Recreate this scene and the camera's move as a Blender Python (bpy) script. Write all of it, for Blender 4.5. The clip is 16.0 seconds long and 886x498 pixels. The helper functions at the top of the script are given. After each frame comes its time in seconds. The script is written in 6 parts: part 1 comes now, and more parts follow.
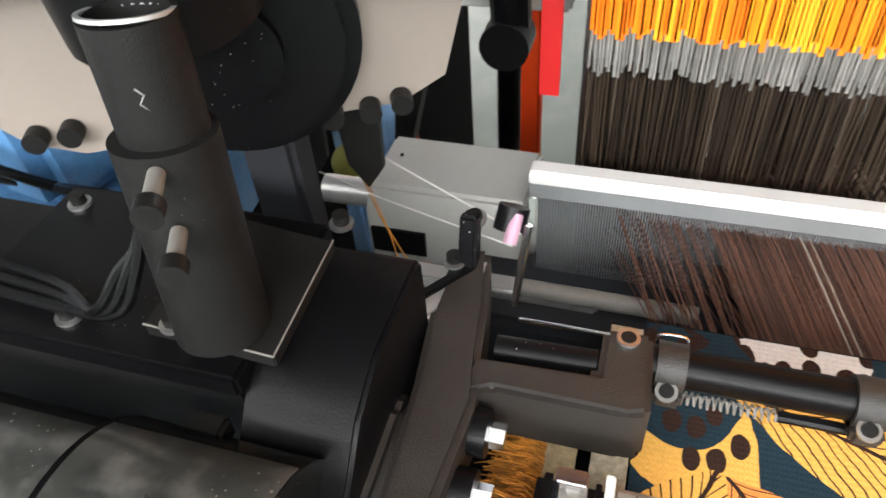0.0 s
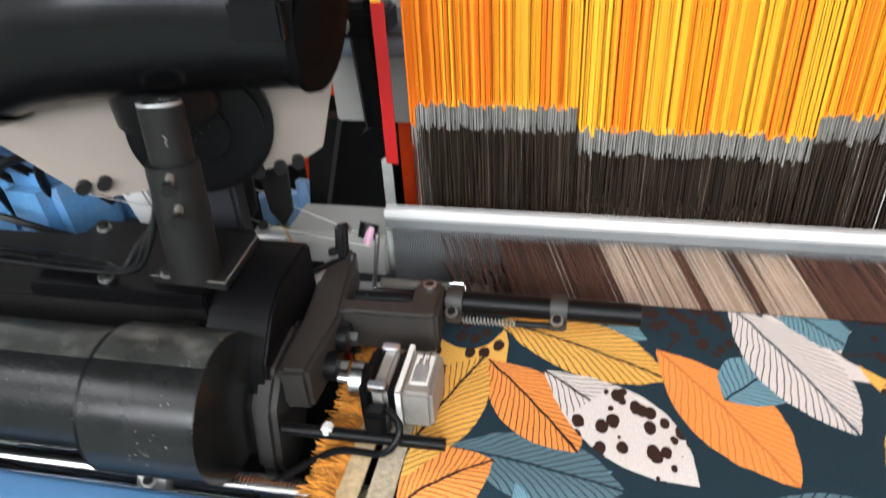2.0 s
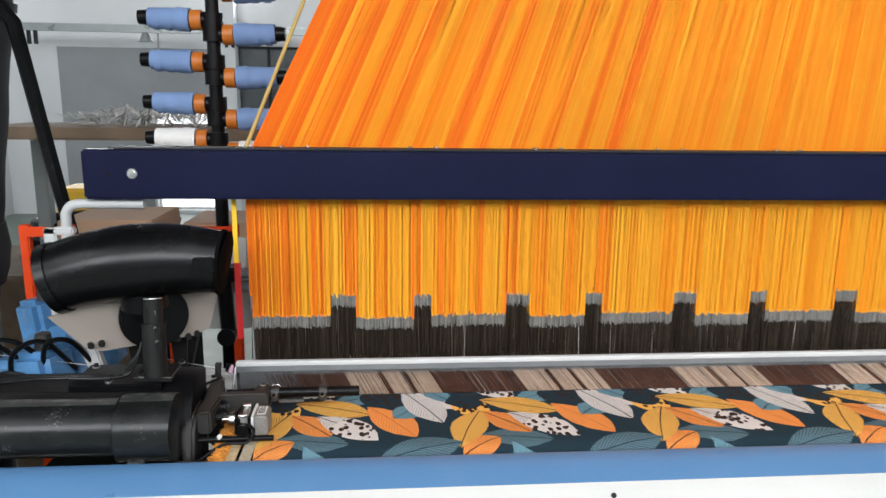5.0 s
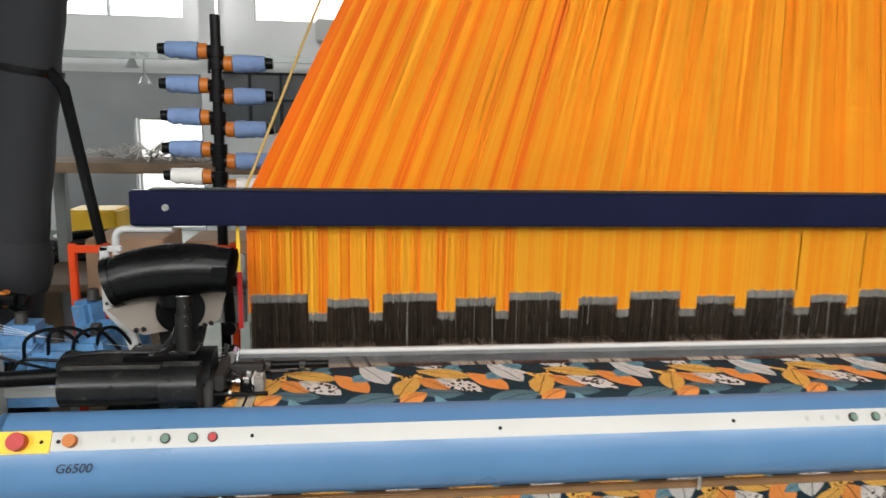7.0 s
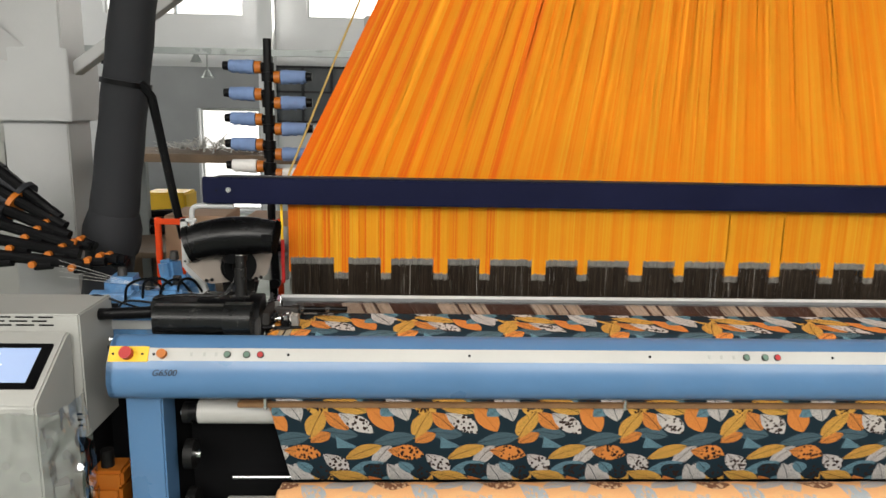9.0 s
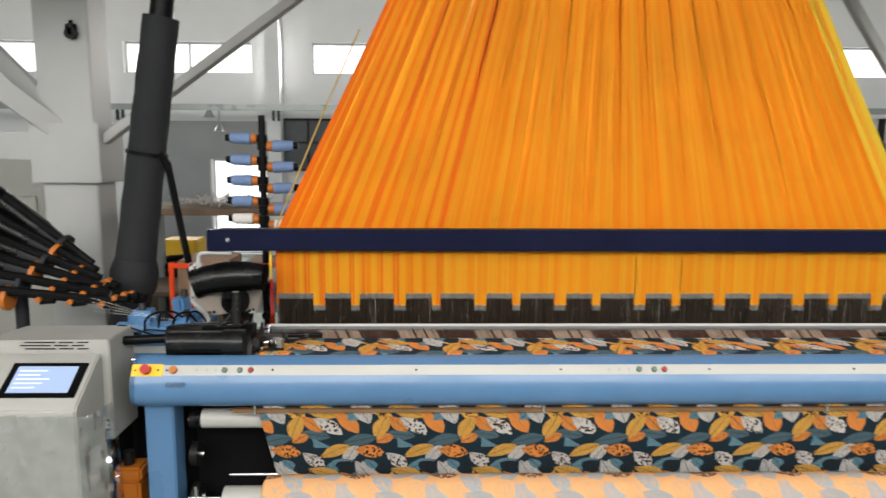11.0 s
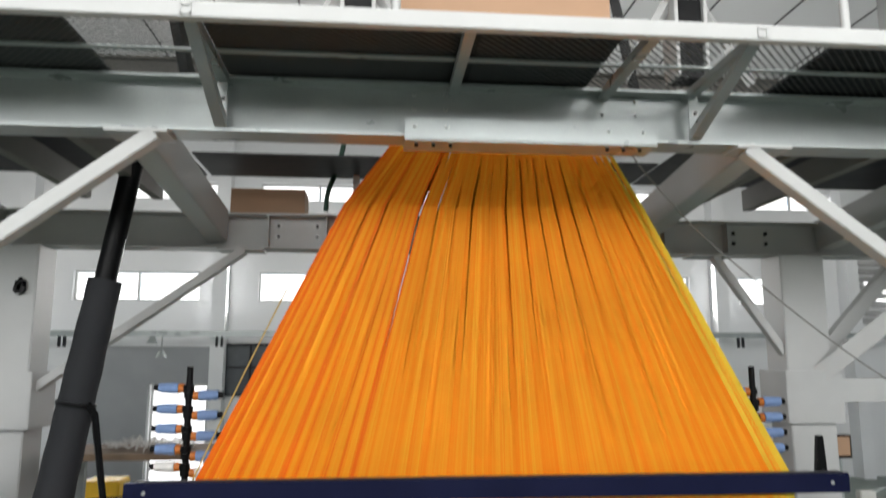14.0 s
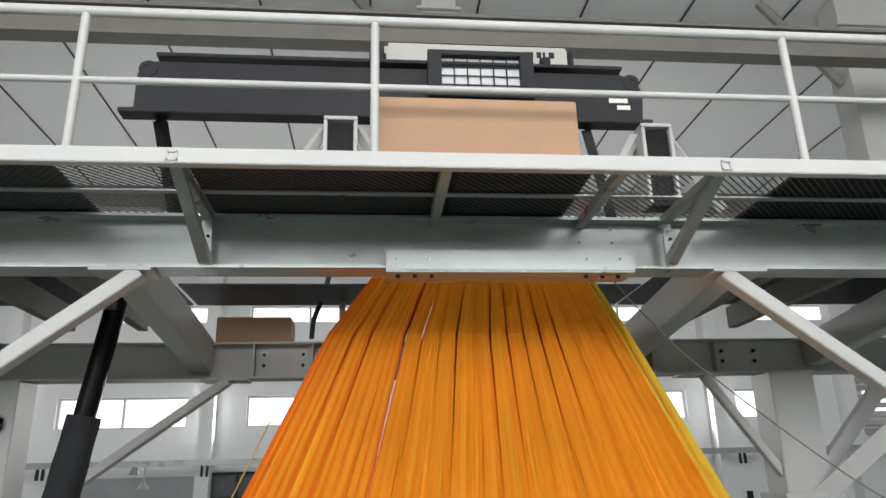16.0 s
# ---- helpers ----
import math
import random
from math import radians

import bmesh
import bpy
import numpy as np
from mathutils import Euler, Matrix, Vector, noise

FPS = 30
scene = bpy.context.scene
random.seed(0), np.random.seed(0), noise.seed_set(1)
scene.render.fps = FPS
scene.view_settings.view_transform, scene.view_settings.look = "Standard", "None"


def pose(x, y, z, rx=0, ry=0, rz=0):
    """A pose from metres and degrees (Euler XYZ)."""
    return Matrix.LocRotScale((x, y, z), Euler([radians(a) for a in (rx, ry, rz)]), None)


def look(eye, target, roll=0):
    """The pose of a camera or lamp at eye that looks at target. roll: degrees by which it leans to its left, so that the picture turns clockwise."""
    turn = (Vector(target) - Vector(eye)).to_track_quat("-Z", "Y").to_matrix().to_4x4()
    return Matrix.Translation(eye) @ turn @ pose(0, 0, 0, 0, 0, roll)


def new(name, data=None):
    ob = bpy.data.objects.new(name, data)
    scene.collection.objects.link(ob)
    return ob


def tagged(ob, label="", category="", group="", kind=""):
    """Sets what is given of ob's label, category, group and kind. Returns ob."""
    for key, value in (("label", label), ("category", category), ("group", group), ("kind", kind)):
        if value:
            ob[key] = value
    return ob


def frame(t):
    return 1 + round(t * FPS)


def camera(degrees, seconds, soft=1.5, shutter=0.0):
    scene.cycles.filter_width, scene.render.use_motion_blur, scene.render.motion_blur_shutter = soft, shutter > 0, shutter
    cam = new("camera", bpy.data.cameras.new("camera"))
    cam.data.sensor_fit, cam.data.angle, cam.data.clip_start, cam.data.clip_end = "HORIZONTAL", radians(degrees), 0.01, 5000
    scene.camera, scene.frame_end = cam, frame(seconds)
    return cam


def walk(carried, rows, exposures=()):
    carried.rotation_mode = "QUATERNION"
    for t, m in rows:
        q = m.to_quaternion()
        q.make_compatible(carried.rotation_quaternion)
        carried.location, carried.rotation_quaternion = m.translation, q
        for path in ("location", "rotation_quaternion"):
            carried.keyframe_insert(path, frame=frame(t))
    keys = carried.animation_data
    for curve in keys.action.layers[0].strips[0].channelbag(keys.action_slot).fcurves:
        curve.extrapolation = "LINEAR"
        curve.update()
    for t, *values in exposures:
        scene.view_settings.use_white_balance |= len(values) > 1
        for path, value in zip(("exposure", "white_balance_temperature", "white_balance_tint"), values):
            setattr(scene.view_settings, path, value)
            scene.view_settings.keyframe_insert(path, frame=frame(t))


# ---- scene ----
cam = camera(63.8, 16.0, shutter=0.5)
PATH = [
    (0, (-0.048, 0.121, 1.323), (-0.539, 1.48, -0.059), -5.1),
    (0.5, (-0.053, 0.098, 1.332), (-0.416, 1.548, 0.004), -3.8),
    (1, (-0.016, 0.051, 1.346), (-0.346, 1.532, 0.043), -4.5),
    (1.5, (0.067, -0.045, 1.363), (-0.242, 1.496, 0.126), -4.0),
    (2, (0.083, -0.126, 1.405), (-0.291, 1.505, 0.31), -3.5),
    (2.5, (0.085, -0.202, 1.456), (-0.09, 1.584, 0.572), -1.1),
    (3, (0.038, -0.374, 1.499), (0.146, 1.49, 0.782), 0.2),
    (3.5, (0.047, -0.494, 1.538), (0.271, 1.398, 0.927), 1.4),
    (4, (0.143, -0.67, 1.554), (0.308, 1.278, 1.134), 1.0),
    (4.2, (0.182, -0.727, 1.55), (0.326, 1.219, 1.108), 0.3),
    (6.3, (0.182, -1.258, 1.641), (0.392, 0.707, 1.332), 1.8),
    (6.5, (0.219, -1.329, 1.657), (0.407, 0.637, 1.344), 1.2),
    (7, (0.22, -1.443, 1.66), (0.45, 0.512, 1.305), 1.1),
    (7.5, (0.157, -1.581, 1.678), (0.454, 0.374, 1.382), 1.4),
    (8, (0.153, -1.731, 1.709), (0.408, 0.234, 1.434), 0.9),
    (8.5, (0.286, -1.888, 1.707), (0.39, 0.078, 1.352), 1.6),
    (8.7, (0.318, -1.938, 1.712), (0.414, 0.021, 1.32), 1.4),
    (10.8, (0.576, -2.599, 1.814), (0.584, -0.625, 1.491), 0.4),
    (11, (0.577, -2.62, 1.824), (0.625, -0.64, 1.543), 0.3),
    (11.5, (0.531, -2.754, 1.82), (0.704, -0.793, 1.469), 0.7),
    (12, (0.521, -2.825, 1.845), (0.706, -0.861, 1.514), 1.1),
    (12.5, (0.626, -2.882, 1.867), (0.771, -0.905, 1.6), 1.2),
    (13, (0.72, -2.918, 1.901), (0.941, -0.935, 1.763), 0.5),
    (13.4, (0.745, -2.954, 1.941), (0.957, -0.966, 1.957), 0.6),
    (13.5, (0.747, -2.976, 1.948), (0.941, -0.986, 2.012), 0.4),
    (14, (0.757, -2.966, 2.014), (0.934, -0.998, 2.323), 0.0),
    (14.5, (0.761, -2.981, 2.046), (0.929, -1.048, 2.531), -0.3),
    (15, (0.763, -3.006, 2.067), (0.923, -1.103, 2.661), -0.9),
    (15.5, (0.775, -3.01, 2.075), (0.958, -1.124, 2.715), -1.3),
    (16, (0.799, -3.002, 2.074), (0.993, -1.11, 2.693), -1.5),
]
walk(cam, [(t, look(eye, target, roll)) for t, eye, target, roll in PATH],
     exposures=[(0.0, 0.74, 6500, 10), (0.8, 0.58, 6500, 10), (1.5, 0.44, 6400, 10), (2.5, 0.2, 6050, 10), (3.3, 0.2, 5950, 10), (4.0, 0.02, 6050, 10), (6.5, -0.35, 6500, 10),
                (8.5, -0.5, 6950, 10), (11.0, -0.47, 6800, 10), (12.5, -0.45, 6700, 10), (14.0, -0.5, 6500, 10), (16.0, -0.66, 6500, 10)])

# ---- world and light ----
world = bpy.data.worlds.new("world")
scene.world = world
world.use_nodes = True
wn = world.node_tree.nodes
sky = wn.new("ShaderNodeTexSky")
sky.sky_type = "NISHITA"
sky.sun_disc = False
sky.sun_elevation = radians(48)
sky.sun_rotation = radians(200)
world.node_tree.links.new(sky.outputs[0], wn["Background"].inputs[0])
wn["Background"].inputs[1].default_value = 0.12
sun_data = bpy.data.lights.new("sun", "SUN")
sun_data.energy, sun_data.angle, sun_data.color = 0.7, radians(12), (1.0, 0.97, 0.93)
sun = new("sun", sun_data)
sun.matrix_world = look((0, -20, 25), (0, -12, 0))


def window_light(name, m, w, h, watts, color=(1.0, 0.99, 0.97)):
    """Daylight in the opening of a window or a skylight."""
    d = bpy.data.lights.new(name, "AREA")
    d.shape, d.size, d.size_y, d.energy, d.color = "RECTANGLE", w, h, watts, color
    o = new(name, d)
    o.matrix_world = m
    return o


# hall: tall south windows behind camera and roof skylights, both added; north wall clerestories
# south windows are out of view, assumed and added for front light
for wx in (-5.0, -1.0, 3.0, 7.0):
    window_light("added_south_daylight", look((wx, -8.4, 5.2), (wx, 0, 2.6)), 3.2, 2.8, 400)
# unseen skylights, added in the roof to brighten the loom from above
for wx in (-5.5, 1.3, 8.1):
    window_light("added_roof_daylight", look((wx, -4.2, 6.8), (wx, -4.1, 0)), 2.2, 3.0, 150)


for wx in (-3.0, 1.3, 5.6):
    window_light("daylight_north", look((wx, 9.15, 3.25), (wx, 0, 3.0)), 3.6, 0.9, 120)


# ---- materials ----
def mat(name, color, rough=0.5, metal=0.0, var=0.12, scale=8.0, bump=0.0, fine=220.0, dust=0.0, coat=0.0, island=0.0, spread=None, spec=0.5, trans=0.0, lint=0.0):
    """A worn surface: two scales of tone, fine relief, optional pale dust; island: tone per loose piece."""
    m = bpy.data.materials.new(name)
    m.use_nodes = True
    nt = m.node_tree
    n, l = nt.nodes, nt.links
    b = n["Principled BSDF"]
    co = n.new("ShaderNodeTexCoord")
    a = n.new("ShaderNodeTexNoise")
    a.inputs["Scale"].default_value, a.inputs["Detail"].default_value = scale, 5
    f = n.new("ShaderNodeTexNoise")
    f.inputs["Scale"].default_value, f.inputs["Detail"].default_value = fine, 3
    l.new(co.outputs["Object"], a.inputs["Vector"])
    l.new(co.outputs["Object"], f.inputs["Vector"])
    add = n.new("ShaderNodeMath")
    add.operation = "MULTIPLY_ADD"
    l.new(f.outputs[0], add.inputs[0])
    add.inputs[1].default_value = 0.45
    l.new(a.outputs[0], add.inputs[2])
    r = n.new("ShaderNodeMapRange")
    r.inputs[1].default_value, r.inputs[2].default_value = 0.45, 1.0
    r.inputs[3].default_value, r.inputs[4].default_value = 1 - var, 1 + var
    l.new(add.outputs[0], r.inputs[0])
    mul = n.new("ShaderNodeMix")
    mul.data_type, mul.blend_type = "RGBA", "MULTIPLY"
    mul.inputs[0].default_value = 1.0
    mul.inputs[6].default_value = (*color, 1)
    l.new(r.outputs[0], mul.inputs[7])
    out = mul.outputs[2]
    if spread:
        g = n.new("ShaderNodeNewGeometry")
        ramp = n.new("ShaderNodeValToRGB")
        ramp.color_ramp.interpolation = "CONSTANT"
        while len(ramp.color_ramp.elements) < len(spread):
            ramp.color_ramp.elements.new(0.5)
        for e, (p, c) in zip(ramp.color_ramp.elements, spread):
            e.position, e.color = p, (*c, 1)
        l.new(g.outputs["Random Per Island"], ramp.inputs[0])
        l.new(ramp.outputs[0], mul.inputs[6])
    elif island:
        g = n.new("ShaderNodeNewGeometry")
        rr = n.new("ShaderNodeMapRange")
        rr.inputs[3].default_value, rr.inputs[4].default_value = 1 - island, 1 + island
        l.new(g.outputs["Random Per Island"], rr.inputs[0])
        mi = n.new("ShaderNodeMix")
        mi.data_type, mi.blend_type = "RGBA", "MULTIPLY"
        mi.inputs[0].default_value = 1.0
        l.new(out, mi.inputs[6])
        l.new(rr.outputs[0], mi.inputs[7])
        out = mi.outputs[2]
    if dust:
        d = n.new("ShaderNodeTexNoise")
        d.inputs["Scale"].default_value, d.inputs["Detail"].default_value = scale * 2.3, 8
        l.new(co.outputs["Object"], d.inputs["Vector"])
        dr = n.new("ShaderNodeMapRange")
        dr.inputs[1].default_value, dr.inputs[2].default_value = 0.5, 0.8
        dr.inputs[3].default_value, dr.inputs[4].default_value = 0, dust
        l.new(d.outputs[0], dr.inputs[0])
        md = n.new("ShaderNodeMix")
        md.data_type = "RGBA"
        l.new(dr.outputs[0], md.inputs[0])
        l.new(out, md.inputs[6])
        md.inputs[7].default_value = (0.45, 0.43, 0.4, 1)
        out = md.outputs[2]
    if lint:
        vo = n.new("ShaderNodeTexVoronoi")
        vo.inputs["Scale"].default_value = 260
        l.new(co.outputs["Object"], vo.inputs["Vector"])
        lt = n.new("ShaderNodeMath")
        lt.operation = "LESS_THAN"
        l.new(vo.outputs["Distance"], lt.inputs[0])
        lg = n.new("ShaderNodeMapRange")
        lg.inputs[1].default_value, lg.inputs[2].default_value = 0.45, 0.75
        lg.inputs[3].default_value, lg.inputs[4].default_value = 0, lint
        l.new(a.outputs[0], lg.inputs[0])
        l.new(lg.outputs[0], lt.inputs[1])
        ml = n.new("ShaderNodeMix")
        ml.data_type = "RGBA"
        l.new(lt.outputs[0], ml.inputs[0])
        l.new(out, ml.inputs[6])
        ml.inputs[7].default_value = (0.3, 0.29, 0.27, 1)
        out = ml.outputs[2]
    l.new(out, b.inputs["Base Color"])
    rg = n.new("ShaderNodeMapRange")
    rg.inputs[3].default_value, rg.inputs[4].default_value = max(0.03, rough - 0.09), min(1, rough + 0.09)
    l.new(a.outputs[0], rg.inputs[0])
    l.new(rg.outputs[0], b.inputs["Roughness"])
    b.inputs["Metallic"].default_value = metal
    b.inputs["Coat Weight"].default_value = coat
    b.inputs["Specular IOR Level"].default_value = spec
    if trans:
        tl = n.new("ShaderNodeBsdfTranslucent")
        mxt = n.new("ShaderNodeMixShader")
        mxt.inputs[0].default_value = trans
        l.new(out, tl.inputs["Color"])
        l.new(b.outputs[0], mxt.inputs[1])
        l.new(tl.outputs[0], mxt.inputs[2])
        l.new(mxt.outputs[0], n["Material Output"].inputs["Surface"])
    if bump:
        bp = n.new("ShaderNodeBump")
        bp.inputs["Strength"].default_value, bp.inputs["Distance"].default_value = bump, 0.002
        l.new(f.outputs[0], bp.inputs["Height"])
        l.new(bp.outputs[0], b.inputs["Normal"])
    return m


def glow(name, color, strength):
    m = bpy.data.materials.new(name)
    m.use_nodes = True
    b = m.node_tree.nodes["Principled BSDF"]
    b.inputs["Base Color"].default_value = (*color, 1)
    b.inputs["Emission Color"].default_value = (*color, 1)
    b.inputs["Emission Strength"].default_value = strength
    return m


M_WALL = mat("white_plaster", (0.74, 0.75, 0.76), 0.85, var=0.06, scale=1.2, bump=0.15)
M_ROOF = mat("white_roof_panel", (0.76, 0.765, 0.77), 0.55, var=0.04, scale=0.7)
M_SEAM = mat("roof_seam", (0.05, 0.05, 0.055), 0.7)
M_FLOOR = mat("green_grey_floor_paint", (0.13, 0.17, 0.14), 0.4, var=0.25, scale=2.0, dust=0.25)
M_STEEL_W = mat("white_painted_steel", (0.43, 0.435, 0.43), 0.42, var=0.07, scale=3.0, bump=0.05, dust=0.12)
M_GALV = mat("grey_painted_steel_beam", (0.30, 0.325, 0.32), 0.3, metal=0.35, var=0.12, scale=5.0, bump=0.04)
M_MESH = mat("weathered_expanded_metal", (0.085, 0.088, 0.086), 0.5, metal=0.3, var=0.15, scale=12.0)
M_DARKSTEEL = mat("charcoal_painted_steel", (0.024, 0.025, 0.029), 0.5, var=0.15, scale=6.0, spec=0.15)
M_CAST = mat("dark_cast_iron", (0.009, 0.0088, 0.0085), 0.45, var=0.3, scale=25.0, bump=0.2, fine=1500, spec=0.2, lint=0.09)
M_CASTW = mat("grey_cast_temple_holder", (0.021, 0.019, 0.017), 0.5, var=0.25, scale=30.0, bump=0.3, fine=1200)
M_BLACK = mat("black_satin_metal", (0.0035, 0.0035, 0.004), 0.34, var=0.3, scale=14.0, bump=0.08, fine=900, spec=0.15, lint=0.13)
M_RUBBER = mat("black_plastic_duct", (0.0035, 0.0035, 0.0038), 0.27, var=0.2, scale=12.0, bump=0.03, spec=0.25)
M_BROWNSTEEL = mat("old_grey_brown_steel", (0.17, 0.16, 0.145), 0.6, var=0.15, scale=4.0)
M_ROPE = mat("dark_green_rope", (0.02, 0.05, 0.035), 0.9, var=0.5, scale=60, bump=0.6, fine=300)
M_DRUM = mat("grey_black_polished_drum", (0.009, 0.0095, 0.0095), 0.24, metal=0.0, spec=0.28, var=0.35, scale=26.0, bump=0.05, fine=700, lint=0.2)
# dust tone with the sheen of the cylinder tops mixed into the colour
M_DUSTY_SHEEN = mat("oily_dust_and_sheen_on_black", (0.032, 0.034, 0.031), 0.3, coat=0.3, var=0.5, scale=22.0, dust=0.25, lint=0.3)
M_BLUEFILM = mat("pale_blue_film", (0.30, 0.50, 0.76), 0.3, var=0.2, scale=20.0)
M_NAVY = mat("navy_painted_steel", (0.0035, 0.005, 0.025), 0.4, var=0.15, scale=6.0, spec=0.14)
M_BLUE = mat("sky_blue_paint", (0.078, 0.18, 0.335), 0.30, var=0.06, scale=4.0, coat=0.15, dust=0.03)
M_BLUEDEEP = mat("strong_blue_paint", (0.075, 0.20, 0.385), 0.42, var=0.35, scale=14.0, dust=0.22, lint=0.2)
M_CREAM = mat("cream_enamel", (0.46, 0.455, 0.43), 0.4, var=0.05, scale=5.0, dust=0.08)
M_LGREY = mat("light_grey_enamel", (0.38, 0.38, 0.355), 0.45, var=0.06, scale=5.0, dust=0.06)
M_BEIGE = mat("beige_coated_plate", (0.235, 0.20, 0.172), 0.5, var=0.05, scale=8.0)
M_WASHER = mat("worn_zinc_washer", (0.42, 0.42, 0.41), 0.35, metal=0.9, var=0.15, scale=90)
M_CHROME = mat("bright_steel", (0.72, 0.72, 0.72), 0.22, metal=1.0, var=0.1, scale=20.0)
M_ALU = mat("brushed_aluminium", (0.60, 0.60, 0.59), 0.38, metal=0.7, var=0.06, scale=20.0)
M_REEDCAP = mat("pale_aluminium_reed_cap", (0.62, 0.62, 0.61), 0.45, metal=0.2, var=0.05, scale=15.0)
M_LAMIN = mat("dull_motor_laminations", (0.27, 0.255, 0.235), 0.5, metal=0.4, var=0.15, scale=80)
M_REEDGREY = mat("dull_grey_reed_channel", (0.20, 0.21, 0.215), 0.5, metal=0.3, var=0.08, scale=20)
M_REED = mat("reed_dents", (0.30, 0.31, 0.32), 0.4, metal=0.5, var=0.2, scale=60)
M_RED = mat("red_paint", (0.42, 0.012, 0.012), 0.4, var=0.1)
M_ORANGE_P = mat("orange_red_paint", (0.58, 0.050, 0.008), 0.5, var=0.15, spec=0.15)
M_AMBER = mat("amber_plastic", (0.46, 0.13, 0.010), 0.5, var=0.1)
M_YELLOW = mat("yellow_plate", (0.85, 0.52, 0.02), 0.45)
M_GREEN_B = mat("green_button", (0.10, 0.18, 0.13), 0.4)
M_FOAM = mat("grey_foam_sleeve", (0.014, 0.015, 0.018), 0.85, var=0.12, scale=6.0, bump=0.25, fine=300)
M_CHALK = mat("white_chalk", (0.22, 0.22, 0.21), 0.9, var=0.4, scale=300)
M_CARD = mat("brown_cardboard", (0.38, 0.235, 0.145), 0.8, var=0.06, scale=6.0, bump=0.1)
M_WOODOLD = mat("old_wood", (0.16, 0.11, 0.07), 0.75, var=0.35, scale=7.0, bump=0.3)
M_WOODFLAT = mat("worn_laminate_lath", (0.20, 0.105, 0.045), 0.55, var=0.3, scale=9.0)
M_YARN_B = mat("periwinkle_yarn", (0.17, 0.26, 0.46), 0.8, var=0.1, scale=30, bump=0.5, fine=1500)
M_YARN_W = mat("white_yarn", (0.72, 0.71, 0.68), 0.85, var=0.06, scale=30, bump=0.5, fine=1500)
M_FRINGE = mat("rust_selvedge_fringe", (0.55, 0.22, 0.03), 0.9, var=0.4, scale=90, island=0.5)
M_WARP = mat("brown_warp_yarn", (0.075, 0.030, 0.018), 0.7, var=0.2, scale=30, spread=[(0, (0.050, 0.020, 0.012)), (0.4, (0.085, 0.034, 0.020)), (0.75, (0.120, 0.050, 0.030)), (0.955, (0.35, 0.30, 0.25))])
M_WARPP = mat("beige_warp_yarn", (0.5, 0.38, 0.3), 0.7, var=0.1, scale=30, spread=[(0, (0.40, 0.29, 0.21)), (0.5, (0.55, 0.42, 0.33)), (0.9, (0.10, 0.06, 0.04))])
M_CORD = mat("orange_harness_cord", (0.9, 0.4, 0.04), 0.6, var=0.05, scale=3, trans=0.12, spec=0.12, spread=[(0, (0.98, 0.305, 0.012)), (0.4, (0.98, 0.345, 0.016)), (0.75, (0.98, 0.385, 0.022))])
M_CORDY = mat("yellow_harness_cord", (0.9, 0.5, 0.04), 0.6, var=0.05, scale=3, trans=0.12, spec=0.12, spread=[(0, (0.98, 0.38, 0.020)), (0.5, (0.98, 0.425, 0.026)), (0.9, (0.97, 0.48, 0.034))])
M_CORDL = mat("lemon_harness_cord", (0.9, 0.62, 0.06), 0.6, var=0.05, scale=3, trans=0.12, spec=0.12, spread=[(0, (0.93, 0.60, 0.05)), (0.5, (0.88, 0.66, 0.07))])
M_CORDR = mat("red_orange_harness_cord", (0.9, 0.2, 0.02), 0.5, spec=0.12, var=0.05, scale=3, trans=0.12, spread=[(0, (0.94, 0.20, 0.012)), (0.6, (0.95, 0.26, 0.014))])
M_SPRING = mat("grey_heald_joints", (0.24, 0.235, 0.22), 0.5, metal=0.3, var=0.2, scale=60, island=0.35)
M_HEALD = mat("dark_heald_wires", (0.03, 0.026, 0.022), 0.5, metal=0.3, var=0.2, scale=30, spread=[(0, (0.020, 0.013, 0.008)), (0.45, (0.044, 0.030, 0.019)), (0.85, (0.090, 0.066, 0.047)), (0.978, (0.5, 0.49, 0.45))])
M_GLASSW = glow("bright_window_pane", (1.0, 1.0, 1.0), 2.2)
M_SCREEN = glow("lit_display", (0.30, 0.40, 0.62), 0.5)
M_TEXT = mat("dark_lettering", (0.006, 0.008, 0.014), 0.5)
M_WRAP = mat("creased_clear_film", (0.62, 0.62, 0.60), 0.18, var=0.12, scale=12, coat=0.6)
# near black: the shade in and under the machine put into the colour
M_DARK = mat("interior_shade_black", (0.0055, 0.0055, 0.006), 0.8, var=0.3, scale=6, spec=0.06)


# ---- mesh helpers ----
def box(bm, x0, x1, y0, y1, z0, z1, bev=0.0, m=None):
    c = Matrix.Translation(((x0 + x1) / 2, (y0 + y1) / 2, (z0 + z1) / 2)) @ Matrix.Diagonal((x1 - x0, y1 - y0, z1 - z0, 1))
    vs = bmesh.ops.create_cube(bm, size=1, matrix=(m @ c) if m else c)["verts"]
    if bev:
        es = list({e for v in vs for e in v.link_edges})
        bmesh.ops.bevel(bm, geom=es, offset=bev, segments=2, affect="EDGES")
    return vs


def rod(bm, a, b, r, r2=None, seg=16, caps=True):
    a, b = Vector(a), Vector(b)
    d = b - a
    m = Matrix.Translation((a + b) / 2) @ d.to_track_quat("Z", "Y").to_matrix().to_4x4()
    bmesh.ops.create_cone(bm, cap_ends=caps, segments=seg, radius1=r, radius2=r if r2 is None else r2, depth=d.length, matrix=m)


